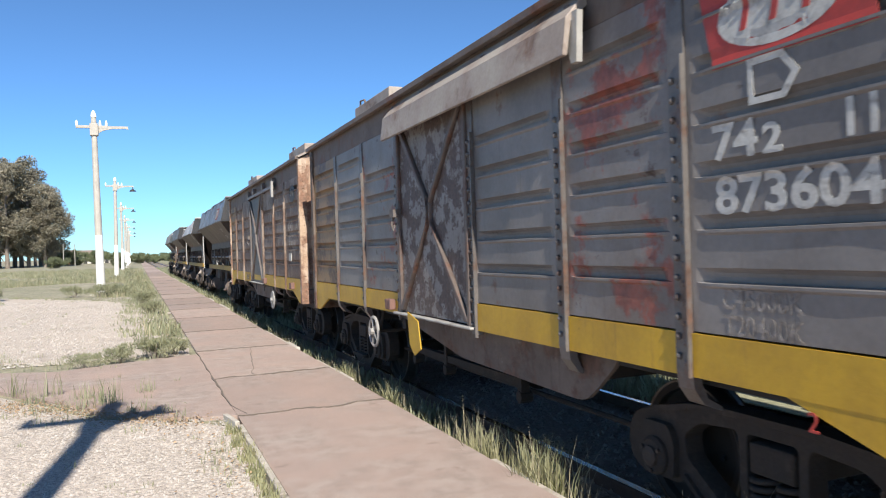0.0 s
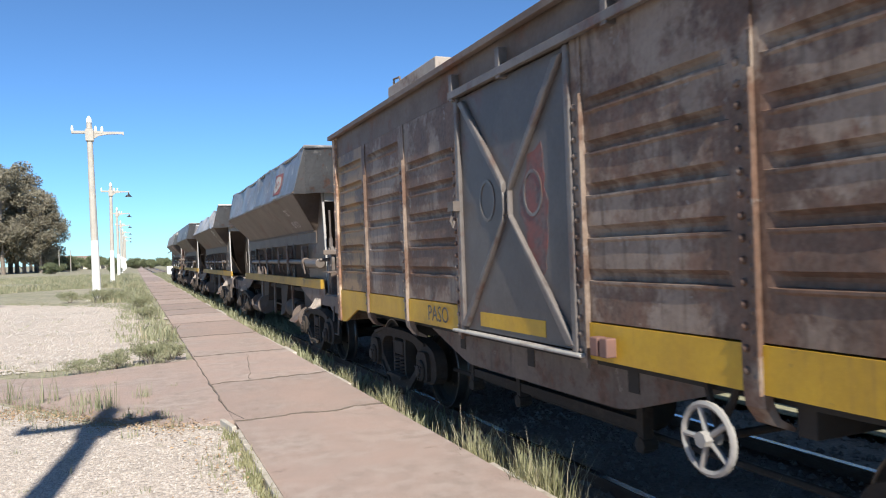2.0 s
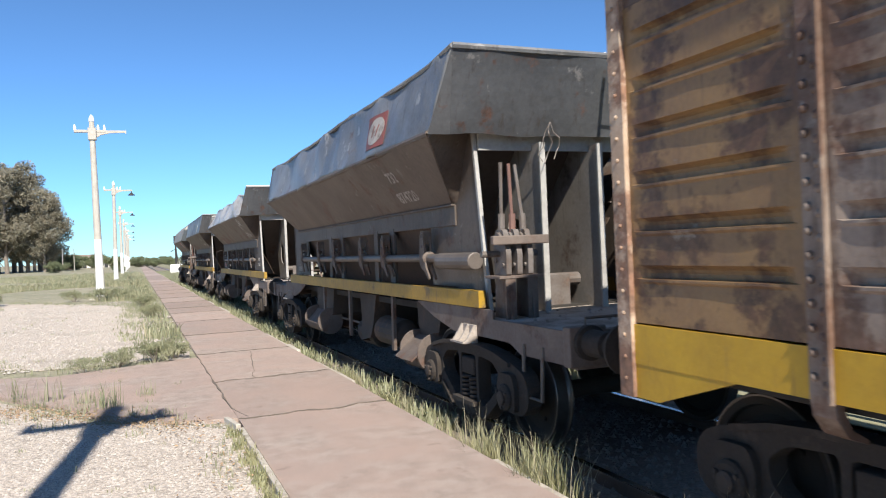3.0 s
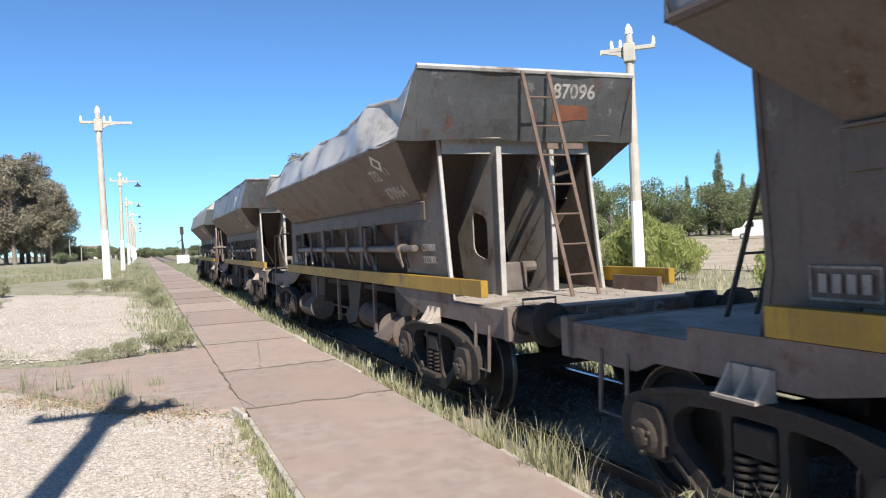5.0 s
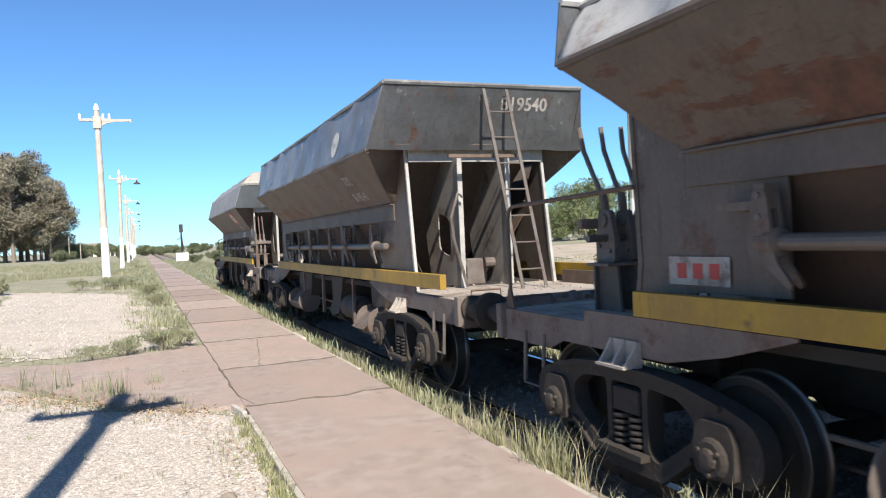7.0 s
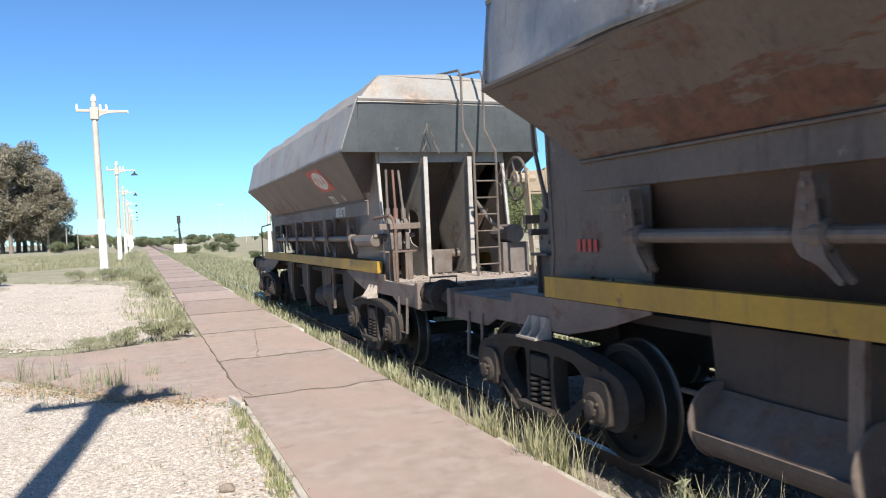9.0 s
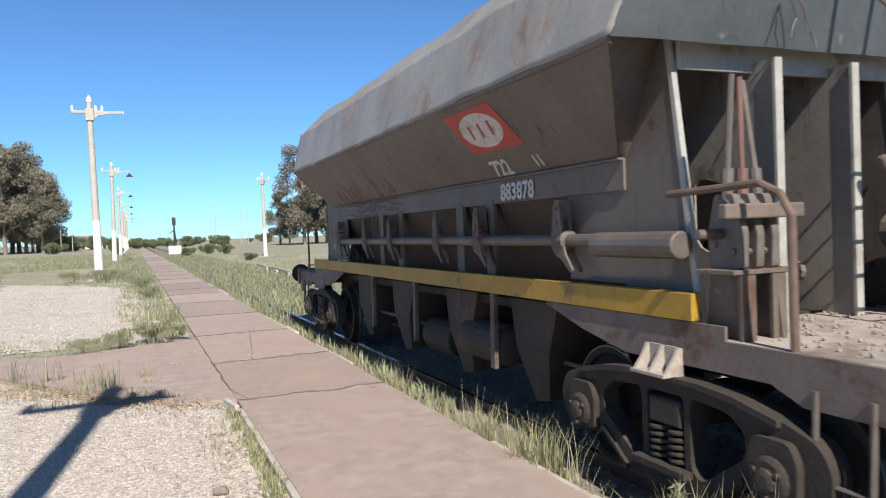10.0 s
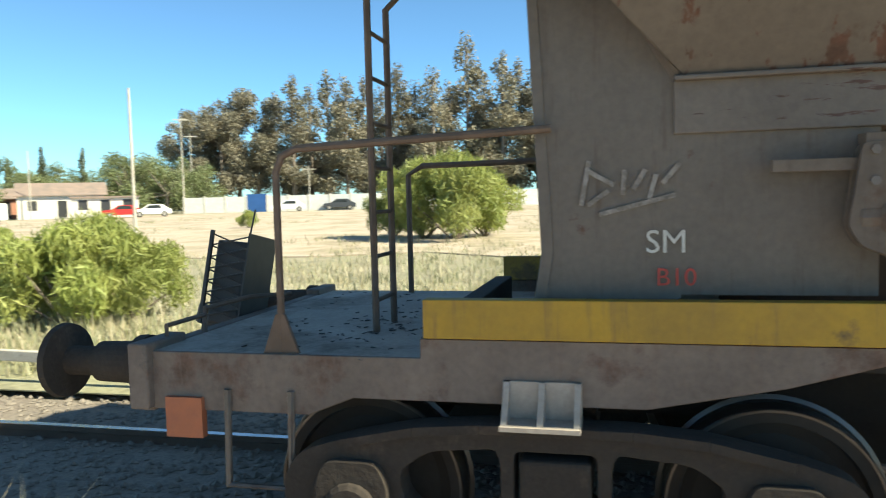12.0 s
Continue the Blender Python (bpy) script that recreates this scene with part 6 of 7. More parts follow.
def marks_b(c):
    x = -1.522
    letters("A742", 0.22, "faint_mark", c, side_text(x, -3.74, 2.03) @ thin, 0.004)
    letters("11", 0.19, "faint_mark", c, side_text(x, -4.42, 2.04) @ thin, 0.004)
    letters("873513", 0.235, "faint_mark", c, side_text(x, -3.74, 1.775) @ thin, 0.004)
    blaze(c, side_text(x, -4.18, 2.66), 0.62, 0.36, None, "black_mark", bars=0)
    blaze(c, side_text(x - 0.006, -4.18, 2.66), 0.46, 0.22, None, "black_mark", bars=3)
    bm = plate(bmesh.new(), [(0.55, 1.06), (-0.45, 1.06), (-0.45, 1.17), (0.55, 1.17)], [], -1.509, -1.506)
    part("door_stripe", bm, "yellow", c, "faded yellow stripe on the door")
    for yc in (-0.34, 0.36):
        ring = [(yc + 0.13 * math.cos(a), 2.03 + 0.16 * math.sin(a)) for a in (2 * math.pi * k / 24 for k in range(24))]
        inner = [(yc + 0.108 * math.cos(a), 2.03 + 0.136 * math.sin(a)) for a in (2 * math.pi * k / 24 for k in range(24))]
        part("door_ring", plate(bmesh.new(), ring, [inner], -1.512, -1.504), "rib_grey", c, "pressed ring on the door")
    red = mat("faded_red", (0.17, 0.055, 0.05), (0.12, 0.06, 0.055), 4, 0.6, 0, 0.2, 40, patch=(0.10, 0.095, 0.10), patch_at=0.52, patch_scale=4)
    part("door_smear", plate(bmesh.new(), wobble([(-0.16, 2.02), (-0.30, 2.30), (-0.46, 2.36), (-0.52, 1.95), (-0.50, 1.50), (-0.38, 1.42), (-0.22, 1.72)], 0.025, 0.08), [], -1.5075, -1.504), red, c, "faded red paint on the door")
    letters("PASO", 0.20, "black_mark", c, side_text(-1.535, 1.62, 1.035), 0.0)


def tag_plate(c, y, z):
    bm = bmesh.new()
    box(bm, -1.53, -1.515, y - 0.1, y + 0.1, z - 0.07, z + 0.07)
    part("label_plate", bm, "frame_pale", c)


marks_a(car_a)
marks_b(car_b)
hug(car_a, 0.0025, -1.502)
hug(car_b, 0.0025, -1.502)
tag_plate(car_b, -3.92, 1.57)


def m1(c):
    blaze(c, side_text(upper_x(3.1), -2.75, 3.10, -18.7), 0.62, 0.42, "red_faded", "faint_mark", bars=2)
    letters("732", 0.20, "faint_mark", c, side_text(slope_x(2.5), -2.7, 2.5, 39), 0.004)
    letters("874720", 0.2, "faint_mark", c, side_text(slope_x(2.28), -2.6, 2.28, 39), 0.004)
    stencil(c, 3.95, 1.44, 0.40, 0.17, "chalk", "plate_grey", 4)


def m2(c):
    letters("732", 0.23, "faint_mark", c, side_text(slope_x(2.48), -2.88, 2.48, 39), 0.006)
    letters("1 3", 0.15, "faint_mark", c, side_text(slope_x(2.52), -3.42, 2.52, 39), 0.004)
    letters("870964", 0.23, "faint_mark", c, side_text(slope_x(2.26), -2.98, 2.26, 39), 0.006)
    letters("C57800K", 0.115, "faint_mark", c, side_text(-0.967, -3.78, 1.60), 0.002)
    letters("T22200K", 0.115, "faint_mark", c, side_text(-0.967, -3.80, 1.46), 0.002)
    letters("87096", 0.22, "faint_mark", c, end_text(0.30, -BODY - 0.2, 3.25), 0.004)
    stencil(c, 3.85, 1.46, 0.52, 0.17, "faint_mark", "red_mark", 3)
    part("rust_patch", plate(bmesh.new(), wobble([(0, 0), (0.46, 0.02), (0.44, 0.17), (0.02, 0.18)], 0.012, 0.06), [], 0, 0.002, axis="z"), "rust_red", c, m=end_text(0.32, -BODY - 0.2, 3.0))
    bm = plate(bmesh.new(), [(0, 0), (0.18, 0.12), (0.36, 0), (0.18, -0.12)], [[(0.06, 0), (0.18, 0.07), (0.28, 0), (0.18, -0.07)]], 0, 0.004, axis="z")
    part("painted_diamond", bm, "white_mark", c, m=side_text(slope_x(2.66), -3.25, 2.66, 39))


def m3(c):
    blaze(c, side_text(upper_x(3.05), -2.75, 3.08, -18.7), 0.46, 0.46, None, "white_mark", bars=0)
    letters("732", 0.2, "faint_mark", c, side_text(slope_x(2.5), -2.7, 2.5, 39), 0.004)
    letters("819540", 0.2, "faint_mark", c, side_text(slope_x(2.28), -2.6, 2.28, 39), 0.004)
    stencil(c, 3.9, 1.56, 0.36, 0.17, None, "red_mark", 4)
    letters("819540", 0.22, "faint_mark", c, end_text(0.20, -BODY - 0.2, 3.27), 0.004)


def m4(c):
    blaze(c, side_text(slope_x(2.56) - 0.004, -2.42, 2.56, 39), 0.90, 0.42)
    letters("722", 0.22, "white_mark", c, side_text(slope_x(2.20), -2.12, 2.20, 39), 0.006)
    letters("11", 0.15, "white_mark", c, side_text(slope_x(2.22), -2.85, 2.22, 39), 0.004)
    letters("883878", 0.20, "white_mark", c, side_text(-0.990, -2.12, 1.985), 0.006)
    scrawl(c, side_text(-0.967, 4.25, 1.78), 0.20, "chalk")
    letters("SM", 0.13, "white_mark", c, side_text(-0.967, 4.02, 1.50), 0.0)
    letters("B10", 0.10, "red_mark", c, side_text(-0.967, 3.98, 1.37), 0.0)


def stencil(c, y, z, w, h, ground_mt, bar_mt, n):
    """Worn stencilled panel on an end plate; the writing as plain bars."""
    if ground_mt:
        rim = 0.014
        hole = [] if ground_mt == "faint_mark" else [[(-w / 2 + rim, -h / 2 + rim), (w / 2 - rim, -h / 2 + rim), (w / 2 - rim, h / 2 - rim), (-w / 2 + rim, h / 2 - rim)]]
        part("stencil", plate(bmesh.new(), [(-w / 2, -h / 2), (w / 2, -h / 2), (w / 2, h / 2), (-w / 2, h / 2)], hole, 0, 0.002, axis="z"), "chalk" if hole else ground_mt, c, m=side_text(-0.967, y, z))
    for k in range(n):
        x = (k - (n - 1) / 2) * w * 0.8 / n
        part("stencil_bar", box(bmesh.new(), x - w * 0.24 / n, x + w * 0.24 / n, -h * 0.27, h * 0.27, 0.002, 0.004), bar_mt, c, m=side_text(-0.967, y, z))


def torn_strap(c, x, y, z, seed):
    """Loose wire and torn strap that hang from a hopper's end."""
    rng = random.Random(seed)
    bm = bmesh.new()
    for k in range(3):
        p = Vector((x, y, z))
        pts = [tuple(p)]
        for j in range(5):
            p = p + Vector((rng.uniform(-0.06, 0.06), rng.uniform(-0.03, 0.03), -rng.uniform(0.05, 0.11)))
            pts.append(tuple(p))
        tube(bm, pts, 0.005, 5)
    part("torn_strap", bm, "pipe_steel", c, "torn pale strap and wire")


def x1(c):
    torn_strap(c, -0.3, -4.72, 2.9, 1)
    torn_strap(c, 0.5, -4.72, 2.75, 2)
    lever_stand(c, -0.86, -4.92, 0.55)
    ladder(c, 0.30, 0.56, (-5.25, 1.08), (-4.88, 3.45), mt="pipe_steel", rungs=7)
    hand_wheel(c, 0.75, -4.95, 2.25, 0.26, "lever_metal", "y", 5, "dark iron brake wheel")
    bm = bmesh.new()
    box(bm, 0.66, 0.84, -4.92, -4.78, 1.08, 2.3)
    part("brake_stand", bm, "lever_metal", c, bevel=0.01)
    ladder(c, -0.12, 0.16, (5.65, 1.08), (4.78, 3.4), rungs=8)


def x2(c):
    torn_strap(c, 0.2, -4.75, 2.75, 3)
    ladder(c, 0.08, 0.40, (-5.35, 1.08), (-4.86, 3.50), rungs=7, skew=-0.22)
    bm = bmesh.new()
    box(bm, 0.1, 0.55, -4.92, -4.86, 2.66, 2.72)
    part("bent_angle", bm, "rod_rust", c)
    part("edge_plate", box(bmesh.new(), 0.95, 1.01, -5.6, -4.8, 1.08, 1.24), "rod_rust", c)
    lever_stand(c, -0.40, 5.35, 0.66, 1, 0.17)
    handrail(c, 6.12, 1)
    ladder(c, 0.5, 0.76, (5.1, 1.08), (4.75, 3.2), rungs=8)


def x3(c):
    ladder(c, 0.09, 0.40, (-5.35, 1.08), (-4.86, 3.50), mt="pipe_steel", rungs=7, skew=-0.17)
    bm = bmesh.new()
    box(bm, -0.6, 0.35, -4.92, -4.86, 2.66, 2.70)
    part("bent_angle", bm, "rod_rust", c)
    part("edge_plate", box(bmesh.new(), 0.95, 1.01, -5.6, -4.8, 1.08, 1.24), "rod_rust", c)
    bm = bmesh.new()
    tube(bm, [(-0.35, -4.75, 1.1), (-0.5, -4.72, 1.7), (-0.52, -4.72, 1.95), (-0.42, -4.72, 2.25), (-0.36, -4.72, 2.2)], 0.02, 6)
    part("release_rod", bm, "pipe_steel", c)
    lever_stand(c, -0.24, 5.30, 0.80, 1, 0.25, 0.55)


def x4(c):
    torn_strap(c, -0.35, -4.76, 3.15, 4)
    torn_strap(c, 0.75, -4.7, 2.62, 5)
    lever_stand(c, -0.88, -4.85, 0.60)
    bm = bmesh.new()
    tube(bm, [(-1.06, -5.35, 1.0), (-1.06, -5.35, 1.75), (-1.06, -5.28, 1.86), (-1.06, -5.15, 1.92), (-1.06, -4.45, 1.90)], 0.022, 8)
    part("handrail", bm, "rod_rust", c, "bent rusty handrail")
    ladder(c, 0.10, 0.42, (-5.25, 1.08), (-4.95, 3.75), hoops=-0.6, mt="pipe_steel", rungs=7)
    bm = bmesh.new()
    for s in (-1, 1):
        xx = 0.72 + s * 0.13
        plate(bm, [(-6.00, 1.08), (-5.80, 1.08), (-5.82, 1.22), (-5.66, 2.42), (-5.80, 2.46), (-5.92, 1.30)], [], xx - 0.012, xx + 0.012)
        box(bm, xx - 0.03, xx + 0.03, -5.93, -5.90, 1.08, 1.30)
    box(bm, 0.60, 0.84, -5.80, -5.68, 2.12, 2.16)
    box(bm, 0.60, 0.84, -5.80, -5.79, 2.14, 2.42)
    cyl(bm, (0.70, -5.74, 2.32), (0.46, -5.74, 2.32), 0.075, 10)
    part("brake_stand", bm, "beige_plate", c, "beige forked brake stand", bevel=0.004)
    hand_wheel(c, 0.45, -5.74, 2.32, 0.27, "pipe_steel", "x", 5, "iron brake wheel")
    part("wheel_hub", cyl(bmesh.new(), (0.42, -5.74, 2.32), (0.50, -5.74, 2.32), 0.10, 14), "beige_plate", c, "beige hub plate")
    bm = bmesh.new()
    box(bm, 0.6, 1.0, -5.0, -4.6, 1.08, 1.5)
    cyl(bm, (0.78, -5.05, 1.62), (0.78, -4.5, 1.62), 0.13, 12)
    tube(bm, [(0.3, -4.8, 2.1), (0.5, -4.85, 1.8), (0.75, -4.9, 1.6)], 0.03, 6)
    part("brake_valve", bm, "lever_metal", c, bevel=0.01)
    # rear end
    handrail(c, 5.55, 1)
    ladder(c, -0.52, -0.22, (5.30, 1.08), (5.05, 3.4), hoops=-0.35, mt="rod_rust", rungs=7)
    b = bmesh.new()
    box(b, -0.14, 0.14, -0.10, 0.10, 0.0, 0.50, pose(0.03, 6.40, 1.00, 6, 10, 0))
    unit = part("tail_lamp_box", b, "black_metal", c, "black end-of-train box in a wire cage", bevel=0.015)
    bm = bmesh.new()
    for k in range(7):
        z = 0.04 + k * 0.07
        for s in (-1, 1):
            part("wire", cyl(bmesh.new(), (-0.17, -s * 0.12, z), (-0.17, s * 0.12, z + 0.07), 0.005, 5), "black_metal", unit, m=pose(0.03, 6.40, 1.00, 6, 10, 0))
    box(bm, -0.18, 0.16, -0.13, -0.12, 0.0, 0.55)
    box(bm, -0.18, -0.16, 0.11, 0.13, 0.0, 0.55)
    cyl(bm, (0.05, 0, 0.5), (0.08, 0, 0.72), 0.006, 5)
    part("cage", bm, "black_metal", unit, m=pose(0.03, 6.40, 1.00, 6, 10, 0))
    bm = bmesh.new()
    tube(bm, [(-0.62, 6.2, 1.06), (-0.60, 6.2, 1.2), (-0.3, 6.1, 1.22), (0.0, 6.0, 1.2)], 0.014, 6)
    part("grab_iron", bm, "rod_rust", c)
    bm = bmesh.new()
    box(bm, -0.6, 0.4, 4.75, 4.85, 1.08, 1.26)
    part("angle_stop", bm, "underframe", c, bevel=0.008)
    bm = bmesh.new()
    box(bm, -1.12, -1.08, 5.92, 6.10, 0.70, 0.88)
    part("reflector", bm, mat("orange_plate", (0.42, 0.13, 0.06), (0.33, 0.11, 0.06), 8, 0.6), c, "faded orange plate")


HOP = 13.40
hop_spec = dict(lid=False, debris=70)
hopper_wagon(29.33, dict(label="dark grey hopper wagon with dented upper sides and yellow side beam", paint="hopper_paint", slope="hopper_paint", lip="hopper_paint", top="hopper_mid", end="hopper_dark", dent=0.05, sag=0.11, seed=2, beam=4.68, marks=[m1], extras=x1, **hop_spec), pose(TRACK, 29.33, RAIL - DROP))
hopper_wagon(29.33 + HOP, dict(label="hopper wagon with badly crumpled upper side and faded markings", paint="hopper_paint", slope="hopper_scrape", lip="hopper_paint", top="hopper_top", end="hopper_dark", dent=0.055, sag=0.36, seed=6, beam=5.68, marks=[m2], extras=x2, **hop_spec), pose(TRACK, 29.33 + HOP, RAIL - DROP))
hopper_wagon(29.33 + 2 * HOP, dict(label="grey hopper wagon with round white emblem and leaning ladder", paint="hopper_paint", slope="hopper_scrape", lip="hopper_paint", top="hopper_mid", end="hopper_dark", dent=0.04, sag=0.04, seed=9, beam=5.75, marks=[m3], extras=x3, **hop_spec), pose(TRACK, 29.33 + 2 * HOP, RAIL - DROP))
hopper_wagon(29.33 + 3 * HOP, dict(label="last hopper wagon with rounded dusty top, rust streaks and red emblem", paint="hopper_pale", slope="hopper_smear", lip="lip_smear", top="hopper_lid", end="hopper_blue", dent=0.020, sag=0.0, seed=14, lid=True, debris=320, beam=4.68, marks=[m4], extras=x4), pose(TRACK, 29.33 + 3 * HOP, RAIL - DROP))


# ---- plants ----
def leaves_mesh(name, blobs, n, size, rng, flat=1.0, slim=0.6):
    """Many small folded leaf clumps inside uneven blobs (centre, radii)."""
    vs, fs = [], []
    weights = [b[1][0] * b[1][1] * b[1][2] for b in blobs]
    for k in rng.choices(range(len(blobs)), weights, k=n):
        c, r = blobs[k]
        d = Vector((rng.gauss(0, 1), rng.gauss(0, 1), rng.gauss(0, 1))).normalized() * (rng.random() ** 0.45)
        p = Vector((c[0] + d.x * r[0], c[1] + d.y * r[1], c[2] + d.z * r[2]))
        s = size * rng.uniform(0.5, 1.4)
        a = Vector((rng.gauss(0, 1), rng.gauss(0, 1), rng.gauss(0, 0.7) * flat)).normalized() * s
        b = Vector((rng.gauss(0, 1), rng.gauss(0, 1), rng.gauss(0, 0.7) * flat)).normalized() * s * slim
        i = len(vs)
        vs += [p - a, p + b, p + a, p - b + Vector((0, 0, s * 0.5 * slim))]
        fs += [(i, i + 1, i + 2), (i, i + 2, i + 3)]
    me = bpy.data.meshes.new(name)
    me.from_pydata([tuple(v) for v in vs], [], fs)
    return me


def tree(kind, h, seed):
    rng = random.Random(seed)
    spec = {"eucalyptus": ("tall eucalyptus with grey-green open crown", "leaf_euc"), "gum_tree": ("tall narrow gum tree with pale pointed crown", "leaf_euc"), "poplar": ("slim upright dark green poplar", "leaf_dark"),
            "shade_tree": ("round leafy green shade tree", "leaf_green"), "conifer": ("narrow dark green conifer", "leaf_dark")}[kind]
    t = thing("tree", spec[0], "tree")
    bm = bmesh.new()
    blobs = []
    if kind == "eucalyptus":
        cyl(bm, (0, 0, -0.3), (0.2, 0, h * 0.35), h * 0.022, 8, h * 0.014)
        cyl(bm, (0.2, 0, h * 0.35), (0, 0.2, h * 0.9), h * 0.014, 6, h * 0.003)
        for k in range(24):
            z = h * (0.17 + 0.79 * (k + rng.random()) / 24)
            a = rng.uniform(0, 6.28)
            reach = h * 0.17 * (1.15 - abs(z / h - 0.55)) * rng.uniform(0.7, 1.2)
            e = Vector((math.cos(a) * reach, math.sin(a) * reach, z))
            cyl(bm, (0.15, 0, z - h * 0.14), e, h * 0.006, 5, h * 0.002)
            blobs.append((e, (h * rng.uniform(0.07, 0.13), h * rng.uniform(0.07, 0.13), h * rng.uniform(0.06, 0.11))))
        n, size = 15000, h * 0.0112
    elif kind == "gum_tree":
        cyl(bm, (0, 0, -0.3), (0, 0, h * 0.95), h * 0.018, 7, h * 0.003)
        for k in range(26):
            f = (k + rng.random()) / 26
            w = h * (0.17 * (1 - f) ** 0.7 + 0.012)
            a = rng.uniform(0, 6.28)
            e = Vector((math.cos(a) * w * 0.75, math.sin(a) * w * 0.75, h * (0.14 + 0.83 * f)))
            cyl(bm, (0, 0, e.z - h * 0.09), e, h * 0.005, 5, h * 0.001)
            blobs.append((e, (w * 0.62 + h * 0.012, w * 0.62 + h * 0.012, h * rng.uniform(0.05, 0.085))))
        n, size = 9000, h * 0.0115
    elif kind in ("poplar", "conifer"):
        cyl(bm, (0, 0, -0.3), (0, 0, h * 0.95), h * 0.014, 7, h * 0.003)
        for k in range(12):
            f = k / 11
            w = h * (0.085 if kind == "poplar" else 0.12 * (1.05 - f)) * (1 - 0.6 * f * f) * rng.uniform(0.7, 1.15)
            blobs.append((Vector((rng.uniform(-0.3, 0.3) * w, rng.uniform(-0.3, 0.3) * w, h * (0.14 + 0.82 * f))), (w, w, h * 0.07)))
        for k in range(8):
            z = h * rng.uniform(0.1, 0.7)
            a = rng.uniform(0, 6.28)
            cyl(bm, (0, 0, z), (math.cos(a) * h * 0.05, math.sin(a) * h * 0.05, z + h * 0.12), h * 0.004, 5, h * 0.001)
        n, size = 4000, h * 0.013
    else:
        cyl(bm, (0, 0, -0.3), (0, 0, h * 0.4), h * 0.03, 8, h * 0.02)
        for k in range(17):
            a, q = rng.uniform(0, 6.28), rng.uniform(0.1, 0.42)
            e = Vector((math.cos(a) * h * q, math.sin(a) * h * q, h * rng.uniform(0.16, 0.84) - h * 0.2 * q))
            cyl(bm, (0, 0, h * 0.3), e, h * 0.012, 5, h * 0.003)
            blobs.append((e, (h * rng.uniform(0.14, 0.22), h * rng.uniform(0.14, 0.22), h * rng.uniform(0.11, 0.17))))
        n, size = 8000, h * 0.016
    part("trunk", bm, "bark", t)
    place("crown", leaves_mesh("crown", blobs, n, size, rng), spec[1], t)
    return t


def shrub(w, h, seed, mt="leaf_bush", n=9000, label="feathery bright green bush", size=0.06):
    rng = random.Random(seed)
    t = thing("bush", label, "bush")
    bm = bmesh.new()
    blobs = []
    for k in range(14):
        a, q = rng.uniform(0, 6.28), rng.uniform(0, 0.42) * w
        e = Vector((math.cos(a) * q, math.sin(a) * q, h * rng.uniform(0.25, 0.78)))
        tube(bm, [(0, 0, -0.1), tuple(e * 0.5), tuple(e)], 0.012 * h, 5)
        blobs.append((e, (w * 0.17, w * 0.17, h * rng.uniform(0.15, 0.24))))
    part("stem", bm, "bark", t)
    place("leaves", leaves_mesh("leaves", blobs, n, size * h, rng, 3.0, 0.14), mt, t)
    return t


def at(az, d):
    x = d * math.sin(radians(az))
    return x, d * math.cos(radians(az)), -0.2 + max(0.0, min(x, 150) - 22) * RISE


def put(src, az, d, s=1.0):
    x, y, z = at(az, d)
    m = Matrix.LocRotScale((x, y, z), Euler((0, 0, random.uniform(0, 6.28))), (s, s, s * random.uniform(0.95, 1.05)))
    if src.get("used"):
        return copy_thing(src["ob"], m)
    src["used"] = True
    src["ob"].matrix_basis = m
    return src["ob"]


eucs = [dict(ob=tree("eucalyptus", 20.0, s)) for s in (1, 2, 3)]
gums = [dict(ob=tree("gum_tree", 20.0, s)) for s in (31, 32, 33)]
pops = [dict(ob=tree("poplar", 13.0, s)) for s in (4, 5)]
cons = [dict(ob=tree("conifer", 10.0, 6))]
shades = [dict(ob=tree("shade_tree", 8.0, s)) for s in (7, 8)]
bushes = [dict(ob=shrub(3.2, 2.2, 21))]
lows = [dict(ob=shrub(4.5, 2.4, 22, "leaf_dark", 5000, "low dark scrub at the field's end", 0.09))]
# grove beyond the field
for k, (az, d, s) in enumerate([(-12.5, 185, 1.05), (-11, 200, 1.1), (-9.6, 180, 1.1), (-8.4, 190, 1.08), (-7.5, 200, 1.14), (-6.7, 185, 0.92), (-6.0, 205, 0.94), (-5.35, 190, 0.80), (-8.9, 215, 1.0), (-7.9, 180, 1.02), (-7.1, 196, 1.05), (-5.7, 182, 0.78), (-9.2, 198, 1.08), (-6.3, 225, 0.85), (-10.3, 220, 1.05)]):
    put(eucs[k % 3], az, d, s)
for k, (az, d, s) in enumerate([(12.0, 150, 0.86), (13.7, 152, 0.97), (14.6, 150, 0.90), (12.9, 160, 0.9), (15.9, 156, 0.62), (16.7, 160, 0.55), (10.2, 165, 0.52), (10.9, 175, 0.45)]):
    put(eucs[(k + 1) % 3], az, d, s)
for k in range(26):
    az = 57.5 + k * 1.32
    top = 14.0 + 7.2 * min(1.0, max(0, (az - 58) / 12)) * random.uniform(0.8, 1.05)
    put((eucs if k < 5 else gums)[k % 3], az, random.uniform(124, 150), top / 18 * random.uniform(0.84, 1.10))
for k in range(16):
    put(shades[k % 2], 17.5 + k * 0.75 + random.uniform(-0.2, 0.2), random.uniform(150, 175), random.uniform(1.0, 1.4))
for k in range(34):
    az = 28 + k * 0.92
    put(shades[k % 2], az + random.uniform(-0.3, 0.3), random.uniform(106, 135), random.uniform(0.62, 1.0))
for az, d, s in [(42.4, 122, 1.0), (40.2, 126, 0.75), (44.0, 130, 0.72), (46.5, 128, 0.66), (38.5, 128, 0.62), (48.5, 126, 0.8), (51, 132, 0.8)]:
    put(pops[int(az) % 2], az, d, s)
for az, d, s in [(44.8, 118, 0.8), (47.6, 120, 0.75), (50.2, 118, 0.7)]:
    put(cons[0], az, d, s)
